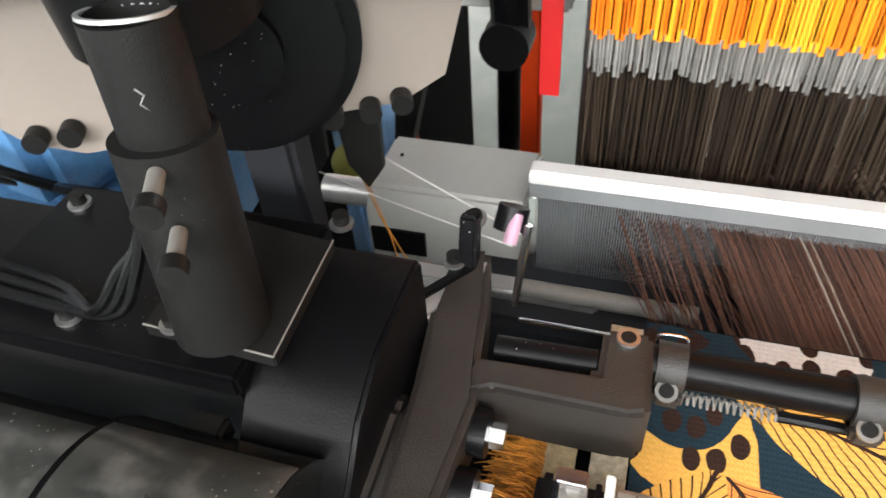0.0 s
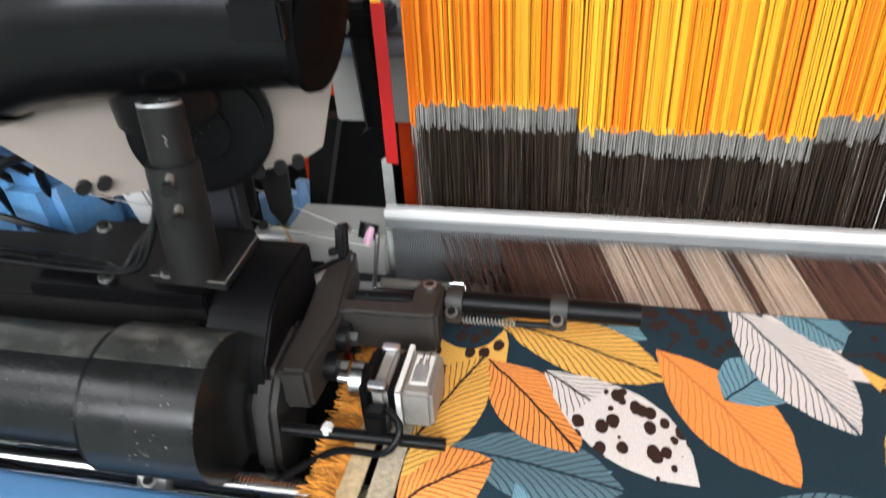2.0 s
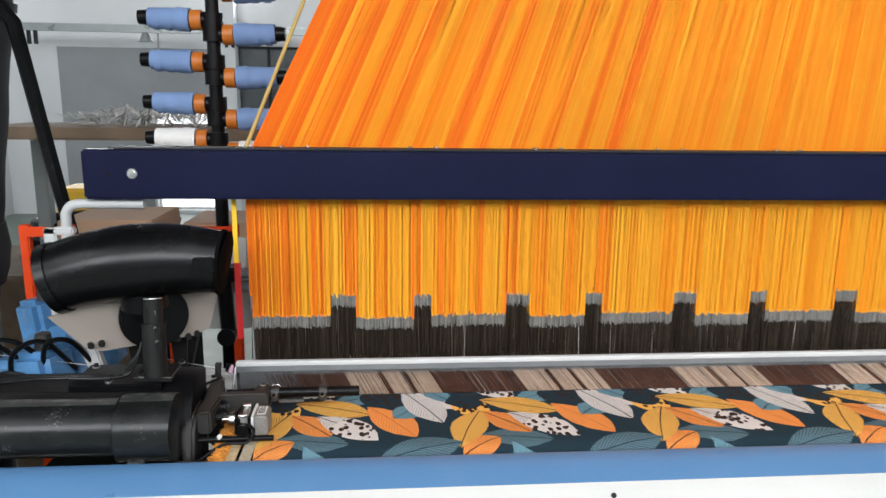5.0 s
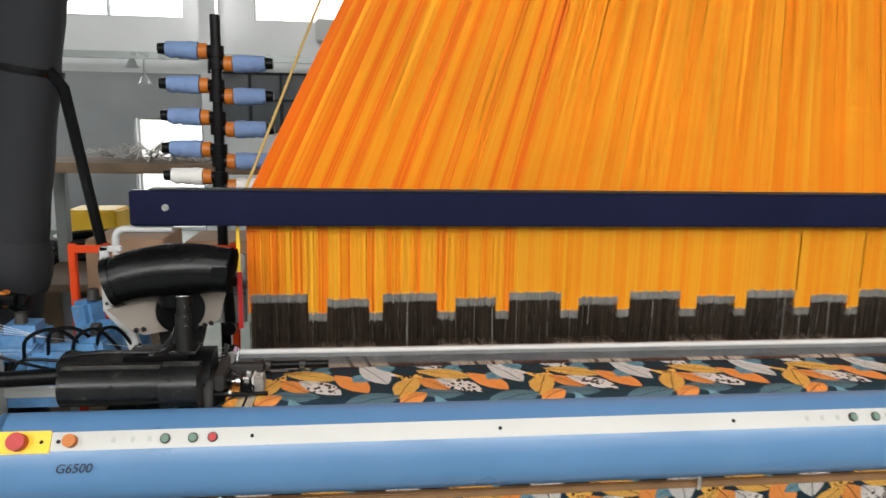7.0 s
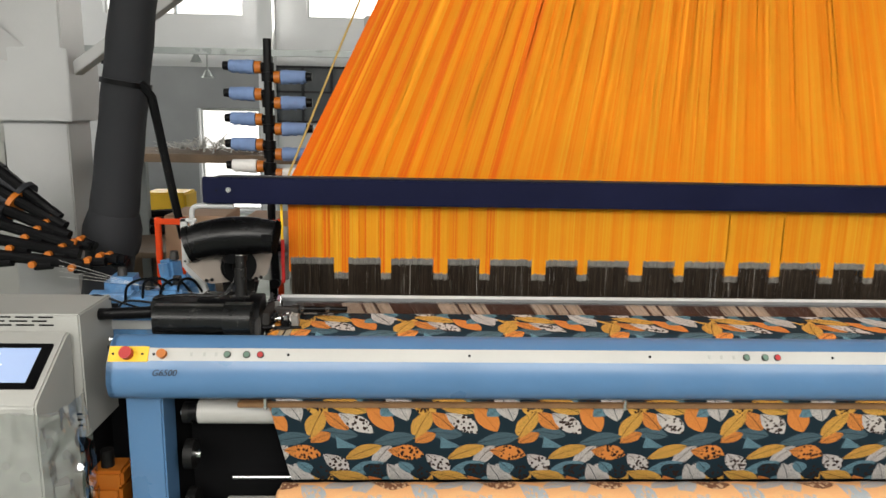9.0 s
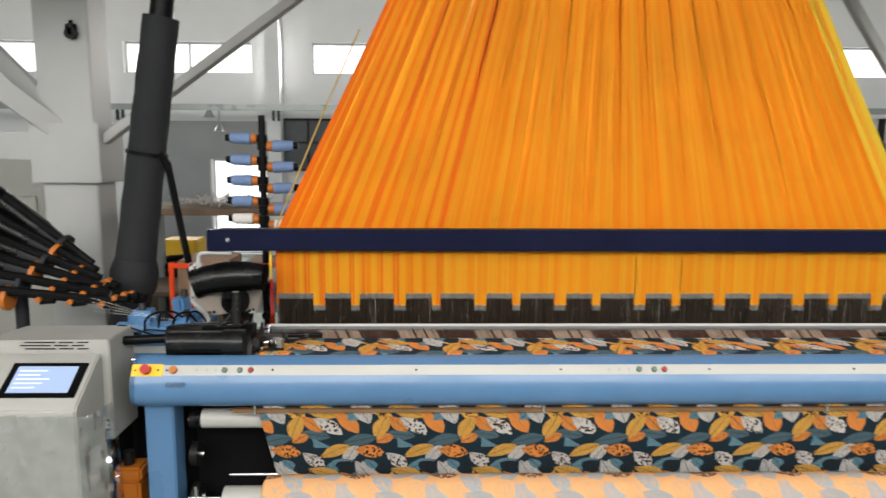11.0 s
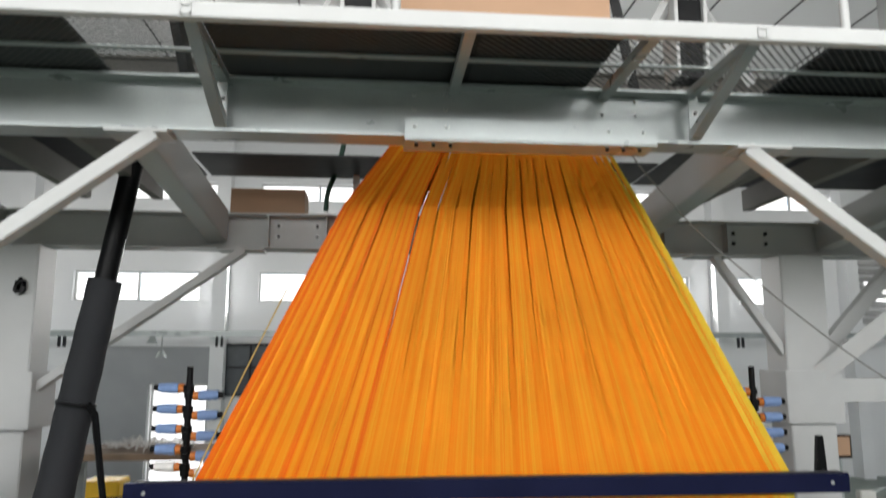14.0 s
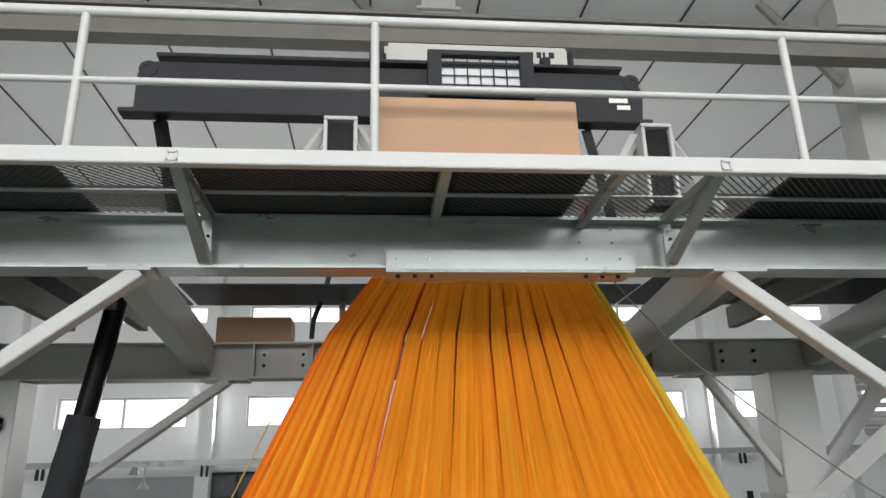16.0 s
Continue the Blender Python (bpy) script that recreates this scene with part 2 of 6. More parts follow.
def pipe(bm, pts, r, seg=10):
    """A bent pipe through points: swept rings, smooth corners by extra points."""
    pts = [Vector(p) for p in pts]
    rings = []
    for i, p in enumerate(pts):
        t = (pts[min(i + 1, len(pts) - 1)] - pts[max(i - 1, 0)]).normalized()
        q = t.to_track_quat("Z", "Y")
        rr = r[i] if isinstance(r, (list, tuple)) else r
        rings.append([bm.verts.new(p + q @ Vector((rr * math.cos(k * math.tau / seg), rr * math.sin(k * math.tau / seg), 0))) for k in range(seg)])
    for u, v in zip(rings, rings[1:]):
        best = min(range(seg), key=lambda s: sum((u[k].co - v[(k + s) % seg].co).length for k in range(seg)))
        for k in range(seg):
            bm.faces.new((u[k], u[(k + 1) % seg], v[(k + 1 + best) % seg], v[(k + best) % seg]))
    bm.faces.new(rings[0][::-1])
    bm.faces.new(rings[-1])


def arc(pts, n=6):
    """Smooths a polyline with a Catmull-Rom curve."""
    P = [Vector(p) for p in pts]
    P = [2 * P[0] - P[1]] + P + [2 * P[-1] - P[-2]]
    out = []
    for i in range(1, len(P) - 2):
        for k in range(n):
            t = k / n
            a, b, c, d = P[i - 1], P[i], P[i + 1], P[i + 2]
            out.append(0.5 * ((2 * b) + (c - a) * t + (2 * a - 5 * b + 4 * c - d) * t * t + (3 * b - a - 3 * c + d) * t ** 3))
    out.append(P[-2])
    return out


def prism(bm, outline, axis, lo, hi, bev=0.0):
    """An outline extruded along an axis. outline: pairs of the other two axes in order."""
    def at(u, v, w):
        return {"x": (w, u, v), "y": (u, w, v), "z": (u, v, w)}[axis]
    a = [bm.verts.new(at(u, v, lo)) for u, v in outline]
    b = [bm.verts.new(at(u, v, hi)) for u, v in outline]
    k = len(a)
    fs = [bm.faces.new(a), bm.faces.new(b[::-1])]
    for i in range(k):
        fs.append(bm.faces.new((a[i], b[i], b[(i + 1) % k], a[(i + 1) % k])))
    bmesh.ops.recalc_face_normals(bm, faces=fs)
    if bev:
        es = list({e for f in fs for e in f.edges})
        bmesh.ops.bevel(bm, geom=es, offset=bev, segments=2, affect="EDGES")


def mesh_of(bm, name, material, smooth=True):
    me = bpy.data.meshes.new(name)
    bmesh.ops.recalc_face_normals(bm, faces=bm.faces)
    bm.to_mesh(me)
    bm.free()
    me.materials.append(material)
    if smooth:
        me.polygons.foreach_set("use_smooth", [True] * len(me.polygons))
        me.set_sharp_from_angle(angle=radians(35))
    return me


def part(name, bm, material, parent, label="", smooth=True):
    o = new(name, mesh_of(bm, name, material, smooth))
    if parent:
        o.parent = parent
    return tagged(o, label)


def thing(name, label, category, at=(0, 0, 0), group="", kind=""):
    o = new(name)
    o.location = at
    o.empty_display_size = 0.05
    return tagged(o, label, category, group, kind)


def shell(name, bm, material, label, kind="structure", category="", smooth=False):
    return tagged(new(name, mesh_of(bm, name, material, smooth)), label, category, "", kind)


def B():
    return bmesh.new()


def bolt(parent, p, d, r=0.0065, h=0.008, name="bolt", material=None, washer=True):
    """A socket-head screw on a washer, standing along d."""
    bm = B()
    p, d = Vector(p), Vector(d).normalized()
    if washer:
        wb = B()
        rod(wb, p, p + d * 0.0018, r * 1.5, seg=16)
        part("washer", wb, M_WASHER, parent)
    rod(bm, p + d * 0.001, p + d * h, r, seg=14)
    q = d.to_track_quat("Z", "Y").to_matrix().to_4x4()
    bmesh.ops.create_circle(bm, cap_ends=True, segments=6, radius=r * 0.55, matrix=Matrix.Translation(p + d * (h + 0.0002)) @ q)
    return part(name, bm, material or M_CAST, parent)


def threads(bm, segs, r, sides=3):
    """Many thin threads: segs is a list of polylines."""
    for pts in segs:
        rings = []
        for i, p in enumerate(pts):
            rings.append([bm.verts.new((p[0] + r * math.cos(k * math.tau / sides), p[1] + r * math.sin(k * math.tau / sides), p[2])) for k in range(sides)])
        for u, v in zip(rings, rings[1:]):
            for k in range(sides):
                bm.faces.new((u[k], u[(k + 1) % sides], v[(k + 1) % sides], v[k]))


def thread_mesh(name, lines, r, materials, pick=None, sides=3, flat="z", smooth=True):
    """One mesh of many threads. lines: array (threads, points, 3); flat: the axis along which the rings are not spread."""
    L = np.asarray(lines, dtype=float)
    n, k, _ = L.shape
    ang = np.arange(sides) * math.tau / sides + math.pi / 2
    ring = np.zeros((sides, 3))
    u, v = {"z": (0, 1), "y": (0, 2), "x": (1, 2)}[flat]
    ring[:, u], ring[:, v] = np.cos(ang) * r, np.sin(ang) * r
    V = (L[:, :, None, :] + ring[None, None]).reshape(-1, 3)
    base = (np.arange(n)[:, None, None] * k + np.arange(k - 1)[None, :, None]) * sides
    s = np.arange(sides)[None, None, :]
    t = (s + 1) % sides
    F = np.stack([base + s, base + t, base + sides + t, base + sides + s], -1).reshape(-1, 4)
    me = bpy.data.meshes.new(name)
    me.from_pydata(V.tolist(), [], F.tolist())
    for m in materials:
        me.materials.append(m)
    if pick is not None:
        me.polygons.foreach_set("material_index", np.repeat(np.asarray(pick, dtype=np.int32), (k - 1) * sides))
    me.polygons.foreach_set("use_smooth", [smooth] * len(me.polygons))
    return me


rng = np.random.default_rng(7)

# ---- the hall ----
X0, X1, Y0, Y1, ZC = -9.0, 13.0, -9.0, 9.27, 6.9
bm = B()
box(bm, X0 - 0.3, X1 + 0.3, Y0 - 0.3, Y1 + 0.3, -0.2, 0.0)
shell("floor", bm, M_FLOOR, "green-grey painted concrete factory floor")


def wall_with_holes(name, axis, at, thick, a0, a1, z0, z1, holes, label):
    """A wall built as blocks round its rectangular openings. holes: (a0, a1, z0, z1)."""
    bm = B()
    us = sorted({a0, a1, *[h[0] for h in holes], *[h[1] for h in holes]})
    for u, v in zip(us, us[1:]):
        cuts = sorted((h[2], h[3]) for h in holes if h[0] <= u + 1e-6 and h[1] >= v - 1e-6)
        z = z0
        for c0, c1 in [*cuts, (z1, z1)]:
            if c0 - z > 1e-4:
                if axis == "y":
                    box(bm, u, v, at, at + thick, z, c0)
                else:
                    box(bm, at, at + thick, u, v, z, c0)
            z = max(z, c1)
    return shell(name, bm, M_WALL, label)


N_WINDOWS = [(-4.3, -2.25, 3.0, 3.5), (-1.28, 0.05, 3.0, 3.5), (1.9, 3.7, 3.0, 3.5), (5.0, 6.3, 3.0, 3.5), (7.2, 8.7, 3.0, 3.5), (-7.6, -5.4, 3.0, 3.5), (9.6, 11.4, 3.0, 3.5),
             (-3.6, -2.0, 4.75, 5.05), (-1.3, 0.7, 4.75, 5.05), (4.4, 6.1, 4.75, 5.05), (7.4, 9.3, 4.75, 5.05), (1.4, 3.6, 4.75, 5.05)]
N_DOORS = [(-2.95, -2.05, 0.05, 1.62)]
wall_with_holes("wall_north", "y", Y1, 0.3, X0, X1, 0, ZC, N_WINDOWS + N_DOORS, "white plastered hall wall with small high windows")
# window openings out of view, added for the south lamps
S_WINDOWS = [(wx - 1.6, wx + 1.6, 2.6, 6.2) for wx in (-5.0, -1.0, 3.0, 7.0)]
wall_with_holes("wall_south", "y", Y0 + 0.3, 0.3, X0, X1, 0, ZC, S_WINDOWS, "unseen white hall wall with added tall windows")
wall_with_holes("wall_west", "x", X0 - 0.3, 0.3, Y0, Y1, 0, ZC, [(-2, 2, 3.2, 4.6), (4, 7.5, 2.2, 4.4)], "white hall side wall")
wall_with_holes("wall_east", "x", X1, 0.3, Y0, Y1, 0, ZC, [(-2, 2, 3.2, 4.6), (3, 7, 2.6, 4.4)], "white hall side wall")

win_no = 0
for a0, a1, z0, z1 in N_WINDOWS + N_DOORS:
    win_no += 1
    w = thing("window_%d" % win_no, "overexposed daylight window with grey metal frame", "window", ((a0 + a1) / 2, Y1 + 0.12, z0), kind="structure")
    bm = B()
    wd, ht = (a1 - a0) / 2, z1 - z0
    for f in ((-wd, -wd + 0.02, 0, ht), (wd - 0.02, wd, 0, ht), (-wd + 0.02, wd - 0.02, 0, 0.02), (-wd + 0.02, wd - 0.02, ht - 0.02, ht)):
        box(bm, f[0], f[1], -0.03, 0.03, f[2], f[3])
    cols = max(1, round((a1 - a0) / 1.0))
    for c in range(1, cols):
        cx = -wd + 2 * wd * c / cols
        box(bm, cx - 0.012, cx + 0.012, -0.02, 0.02, 0.02, ht - 0.02)
    part("window_frame", bm, M_STEEL_W, w, smooth=False)
    for c in range(cols):
        bm = B()
        box(bm, -wd + 2 * wd * c / cols + 0.02, -wd + 2 * wd * (c + 1) / cols - 0.02, 0.035, 0.041, 0.03, ht - 0.03)
        part("pane", bm, M_GLASSW, w, smooth=False)

# roof of pale panels with dark seams, on beams
bm = B()
for u, v in ((X0, -6.6), (-4.4, 0.2), (2.4, 7.0), (9.2, X1)):
    box(bm, u, v, Y0, Y1, ZC, ZC + 0.15)
# roof left open at the added, unseen skylights
for wx in (-5.5, 1.3, 8.1):
    for u, v in ((Y0, -5.8), (-2.6, Y1)):
        box(bm, wx - 1.1, wx + 1.1, u, v, ZC, ZC + 0.15)
shell("ceiling", bm, M_ROOF, "white insulated roof panels with dark joints")
bm = B()
x = X0 + 0.55
while x < X1:
    box(bm, x - 0.012, x + 0.012, Y0, Y1, ZC - 0.012, ZC - 0.004)
    x += 1.15
shell("ceiling_trim", bm, M_SEAM, "dark joints between roof panels")
bm = B()
for y in (1.9, 5.6):
    box(bm, X0, X1, y, y + 0.16, 5.42, 5.45)
    box(bm, X0, X1, y + 0.07, y + 0.09, 5.45, 5.68)
    box(bm, X0, X1, y, y + 0.16, 5.68, 5.71)
shell("roof_beam", bm, M_BROWNSTEEL, "long grey-brown steel roof beam", smooth=False)

# pilasters, wall rail and the dark bay under it
bm = B()
for px in (-8.2, -5.0, -1.86, 1.4, 4.3, 6.75, 9.2):
    box(bm, px - 0.11, px + 0.11, Y1 - 0.28, Y1, 0, ZC)
shell("wall_trim", bm, M_WALL, "white wall pilasters")
bm = B()
box(bm, X0, X1, Y1 - 0.75, Y1 - 0.67, 2.38, 2.47)
shell("pipe_rail", bm, M_GALV, "grey conduit rail along the wall")
for px in (-4.1, -1.73, 1.2, 4.3, 6.8):
    t = thing("rail_hanger", "small dark clamp hanging on the wall rail", "clamp", (px, Y1 - 0.71, 2.38), "rail hangers")
    for dx in (-0.04, 0.04):
        bm = B()
        box(bm, dx - 0.015, dx + 0.015, -0.03, 0.03, -0.16, 0.0, 0.004)
        part("hook", bm, M_DARKSTEEL, t)

# ---- gantry over the loom ----
def ibeam(bm, x0, x1, y, z0, z1, w=0.14, t=0.012):
    p, q = w / 2, t / 2
    prism(bm, [(y - p, z0), (y + p, z0), (y + p, z0 + t), (y + q, z0 + t), (y + q, z1 - t), (y + p, z1 - t), (y + p, z1), (y - p, z1), (y - p, z1 - t), (y - q, z1 - t), (y - q, z0 + t), (y - p, z0 + t)], "x", x0, x1)


gantry = thing("gantry", "white and grey steel gantry carrying the jacquard head over the loom", "gantry")
bm = B()
ibeam(bm, -3.6, 6.2, -0.12, 2.912, 3.143)
part("front_beam", bm, M_GALV, gantry, "grey steel I-beam", smooth=False)
bm = B()
ibeam(bm, -3.6, 6.2, 1.56, 2.70, 2.925, 0.16)
part("rear_beam", bm, M_STEEL_W, gantry, smooth=False)
bm = B()
box(bm, 0.85, 1.90, -0.206, -0.192, 2.893, 2.985, 0.003)
box(bm, 0.85, 1.90, -0.206, -0.05, 2.890, 2.902, 0.002)
part("splice_plate", bm, M_GALV, gantry)
for gx in (0.892, 1.023, 1.696, 1.841):
    for gz in (2.95, 3.05, 3.11):
        bolt(gantry, (gx, -0.206 if gz == 2.95 else -0.127, gz), (0, -1, 0), 0.007, 0.012, material=M_GALV)
for gx in (0.9, 0.97, 1.04, 1.70, 1.77, 1.84):
    bolt(gantry, (gx, -0.16, 2.890), (0, 0, -1), 0.008, 0.012, material=M_CAST)
for cx in (-1.42, 3.52):
    bm = B()
    box(bm, cx - 0.15, cx + 0.15, 1.44, 1.68, 0, 2.70, 0.006)
    box(bm, cx - 0.2, cx + 0.2, 1.38, 1.74, 0, 0.02)
    part("column", bm, M_STEEL_W, gantry)
    bm = B()
    box(bm, cx - 0.19, cx + 0.19, 1.40, 1.72, 1.62, 1.95, 0.004)
    part("gusset_plate", bm, M_STEEL_W, gantry)
for cx in (-2.6, 5.0):
    bm = B()
    box(bm, cx - 0.1, cx + 0.1, -0.22, -0.02, 0, 2.91, 0.006)
    part("column", bm, M_STEEL_W, gantry)


def strut(name, a, b, w, h, material=None, up=(0, 0, 1)):
    """A box-section member from a to b."""
    a, b = Vector(a), Vector(b)
    d = (b - a).normalized()
    side = d.cross(Vector(up)).normalized()
    nrm = side.cross(d)
    bm = B()
    m = Matrix((side, d, nrm)).transposed().to_4x4()
    m.translation = (a + b) / 2
    ln = (b - a).length
    box(bm, -w / 2, w / 2, -ln / 2, ln / 2, -h / 2, h / 2, 0.004, m)
    return part(name, bm, material or M_STEEL_W, gantry)


# knee braces of the front beam, of the rear beam, and the slanting members between the beams
strut("front_brace", (-0.13, -0.16, 2.90), (-1.9, -0.16, 1.55), 0.06, 0.075, up=(0, 1, 0))
strut("front_brace", (2.30, -0.16, 2.90), (4.1, -0.16, 1.55), 0.06, 0.075, up=(0, 1, 0))
strut("rear_brace", (-0.08, 1.5, 2.69), (-1.35, 1.5, 1.78), 0.05, 0.09, up=(0, 1, 0))
strut("rear_brace", (2.95, 1.5, 2.69), (3.5, 1.5, 1.9), 0.05, 0.06, up=(0, 1, 0))
for sx in (-1, 1):
    cx = 1.08 + sx * 1.35
    strut("cross_beam", (cx, -0.08, 3.03), (cx - sx * 0.02, 1.52, 2.84), 0.12, 0.2)
    strut("outer_beam", (cx + sx * 1.3, -0.08, 3.03), (cx + sx * 1.3, 1.52, 2.84), 0.1, 0.2)
    cc = -1.42 if sx < 0 else 3.52
    strut("side_brace", (cc, 1.5, 1.85), (cc + sx * 0.9, 0.9, 2.75), 0.08, 0.11)
    strut("side_brace", (cc + sx * 0.1, 1.5, 1.82), (cc + sx * 2.2, 1.5, 1.86), 0.11, 0.15)
    strut("side_brace", (cc + sx * 0.1, 1.55, 2.0), (cc + sx * 0.75, 1.55, 2.68), 0.07, 0.09)
for fx in (-0.2, 2.37):
    bm = B()
    box(bm, fx - 0.12, fx + 0.12, -0.2, -0.06, 2.898, 2.912)
    part("flange_plate", bm, M_STEEL_W, gantry)

# rear beam: stiffeners and bolts; foot plates of the braces; a slack wire at the side
for sx in (0.06, 0.42, 2.62, 3.05):
    bm = B()
    box(bm, sx - 0.005, sx + 0.005, 1.482, 1.552, 2.714, 2.911)
    part("stiffener", bm, M_STEEL_W, gantry)
for sx in (0.118, 0.36, 3.345, 3.12):
    for sz in (2.787, 2.855):
        bolt(gantry, (sx, 1.553, sz), (0, -1, 0), 0.011, 0.012, material=M_CAST)
for sx in (-0.1, 2.93):
    bm = B()
    box(bm, sx - 0.14, sx + 0.14, 1.46, 1.62, 2.686, 2.699)
    part("flange_plate", bm, M_STEEL_W, gantry)
for sx in (-0.62, -1.05, 2.78, 3.2, 4.1):
    bm = B()
    box(bm, sx - 0.03, sx + 0.03, 0.0, 1.5, 3.0, 3.14, 0.003)
    part("deck_joist", bm, M_BROWNSTEEL, gantry)
wire = thing("slack_wire", "thin grey wire slanting down from the gantry", "wire")
bm = B()
pipe(bm, arc([(1.955, 0.3, 3.03), (2.12, 0.33, 2.84), (2.45, 0.42, 2.56), (3.2, 0.6, 2.06), (3.9, 0.8, 1.7)], 6), 0.0035, 6)
part("strand", bm, M_BROWNSTEEL, wire)
rope = thing("hanging_rope", "frayed dark green rope hanging behind the harness", "rope")
bm = B()
pipe(bm, arc([(0.53, 1.44, 3.5), (0.52, 1.43, 3.36), (0.48, 1.43, 3.2), (0.43, 1.42, 3.05), (0.42, 1.41, 2.93)], 5), 0.016, 8)
part("strand", bm, M_ROPE, rope)
bm = B()
box(bm, 0.585, 0.625, 1.40, 1.44, 2.93, 3.16, 0.003)
part("hook_post", bm, M_STEEL_W, rope)

# walkway: edge rail, brackets, mesh deck, handrails
walkway = thing("walkway", "white railed walkway with expanded metal deck above the loom", "walkway")
bm = B()
box(bm, -3.6, 6.2, -0.76, -0.72, 3.105, 3.163, 0.003)
part("edge_beam", bm, M_STEEL_W, walkway)
for z, r in ((3.70, 0.020), (3.423, 0.013)):
    bm = B()
    rod(bm, (-3.6, -0.74, z), (6.2, -0.74, z), r, seg=12)
    part("handrail", bm, M_STEEL_W, walkway)
for px in (-1.9, -0.225, 0.80, 2.385, 4.0):
    bm = B()
    rod(bm, (px, -0.74, 3.16), (px, -0.74, 3.70), 0.016, seg=12)
    part("post", bm, M_STEEL_W, walkway)
for px in (-1.8, 0.125, 1.055, 1.70, 2.065, 3.9):
    bm = B()
    box(bm, px - 0.02, px + 0.02, -0.755, -0.10, 3.112, 3.150, 0.002)
    part("arm", bm, M_GALV, walkway)
    if px in (1.055, 1.70):
        continue
    bm = B()
    for c in ((-0.019, -0.012, -0.017, 0.017), (0.012, 0.019, -0.017, 0.017), (-0.019, 0.019, 0.012, 0.018), (-0.019, 0.019, -0.018, -0.012)):
        box(bm, px + c[0], px + c[1], -0.7650, -0.7602, 3.131 + c[2], 3.131 + c[3])
    part("tube_end", bm, M_STEEL_W, walkway)
    if px:
        bm = B()
        prism(bm, [(-0.70, 3.112), (-0.655, 3.112), (-0.192, 2.962), (-0.192, 2.925), (-0.215, 2.925)], "x", px - 0.022, px + 0.022)
        part("stay", bm, M_GALV, walkway, smooth=False)
        bm = B()
        box(bm, px - 0.02, px + 0.02, -0.20, -0.190, 2.93, 3.112, 0.001)
        part("foot_plate", bm, M_GALV, walkway)
        for bz in (2.985, 3.04):
            bolt(walkway, (px + 0.006, -0.2, bz), (0, -1, 0), 0.008, 0.006, material=M_CAST)
for y in (-0.42, -0.09):
    bm = B()
    box(bm, -3.6, 6.2, y, y + 0.03, 3.146, 3.153)
    part("deck_bearer", bm, M_GALV, walkway)


def expanded(x0, x1, y0, y1, z, pitch_x, pitch_y, w):
    """Diamond mesh as crossing flat strips."""
    segs = []
    n = int((x1 - x0) / pitch_x)
    rows = int((y1 - y0) / pitch_y)
    V, F = [], []
    for j in range(rows):
        for i in range(n):
            xa, ya = x0 + (i + 0.5 * (j % 2)) * pitch_x, y0 + j * pitch_y
            for dx in (-0.5, 0.5):
                xb = xa + dx * pitch_x
                k = len(V)
                V += [(xa - w, ya, z), (xa + w, ya, z + 0.003), (xb + w, ya + pitch_y, z + 0.003), (xb - w, ya + pitch_y, z)]
                F.append((k, k + 1, k + 2, k + 3))
    me = bpy.data.meshes.new("deck_mesh")
    me.from_pydata(V, [], F)
    me.materials.append(M_MESH)
    return me


for a, b in ((-1.8, 0.1), (0.13, 1.09), (1.11, 2.06), (2.09, 3.9)):
    o = new("deck_mesh", expanded(a, b, -0.71, -0.06, 3.156, 0.034, 0.0175, 0.0034))
    o.parent = walkway
bm = B()
box(bm, -3.6, -0.33, -0.70, 1.5, 3.162, 3.172)
part("deck_plate", bm, M_DARKSTEEL, walkway, "dark floor plate")
bm = B()
box(bm, 2.42, 6.2, -0.62, 1.5, 3.162, 3.172)
part("deck_plate", bm, M_DARKSTEEL, walkway, "dark floor plate")
for a, b, y0, y1 in ((0.14, 1.04, -0.66, -0.02), (1.07, 1.62, -0.66, -0.02), (-0.3, 2.4, 1.0, 1.5)):
    bm = B()
    box(bm, a, b, y0, y1, 3.162, 3.170)
    part("deck_plate", bm, M_DARKSTEEL, walkway)

# ---- jacquard head on the gantry ----
jac = thing("jacquard_head", "charcoal jacquard machine frame on white supports over the gantry", "jacquard machine", (0, 0, 0))
JY = 0.20
bm = B()
prism(bm, [(-0.37, 3.81), (2.19, 3.81), (2.21, 4.), (2.17, 4.07), (2.10, 4.1), (-0.29, 4.1), (-0.35, 4.08), (-0.37, 4.02)], "y", JY, JY + 0.02, 0.003)
part("front_plate", bm, M_DARKSTEEL, jac)
bm = B()
box(bm, -0.42, 2.22, JY - 0.06, JY + 0.03, 3.785, 3.808, 0.003)
part("bottom_flange", bm, M_DARKSTEEL, jac)
bm = B()
box(bm, -0.28, 2.1, JY - 0.03, JY + 0.05, 4.115, 4.135, 0.003)
part("top_flange", bm, M_DARKSTEEL, jac)
bm = B()
box(bm, 0.8, 1.75, JY + 0.04, 1.1, 3.60, 4.06, 0.01)
part("housing", bm, M_DARKSTEEL, jac)
for ex in (-0.32, 2.15):
    bm = B()
    for k in range(14):
        a0, a1 = k * math.tau / 14, (k + 1) * math.tau / 14
        prism(bm, [(ex + r * math.cos(a), 4.055 + r * math.sin(a)) for r, a in ((0.024, a0), (0.046, a0), (0.046, a1), (0.024, a1))], "y", JY - 0.004, JY + 0.012)
    part("lifting_eye", bm, M_DARKSTEEL, jac)
bm = B()
for a, b, c, d in ((1.07, 1.14, 3.92, 4.19), (1.55, 1.62, 3.92, 4.19), (1.14, 1.55, 4.16, 4.19), (1.14, 1.55, 3.92, 3.95)):
    box(bm, a, b, JY - 0.05, JY - 0.002, c, d, 0.003)
part("window_frame", bm, M_DARKSTEEL, jac)
bm = B()
box(bm, 1.14, 1.55, JY - 0.012, JY - 0.006, 3.95, 4.16)
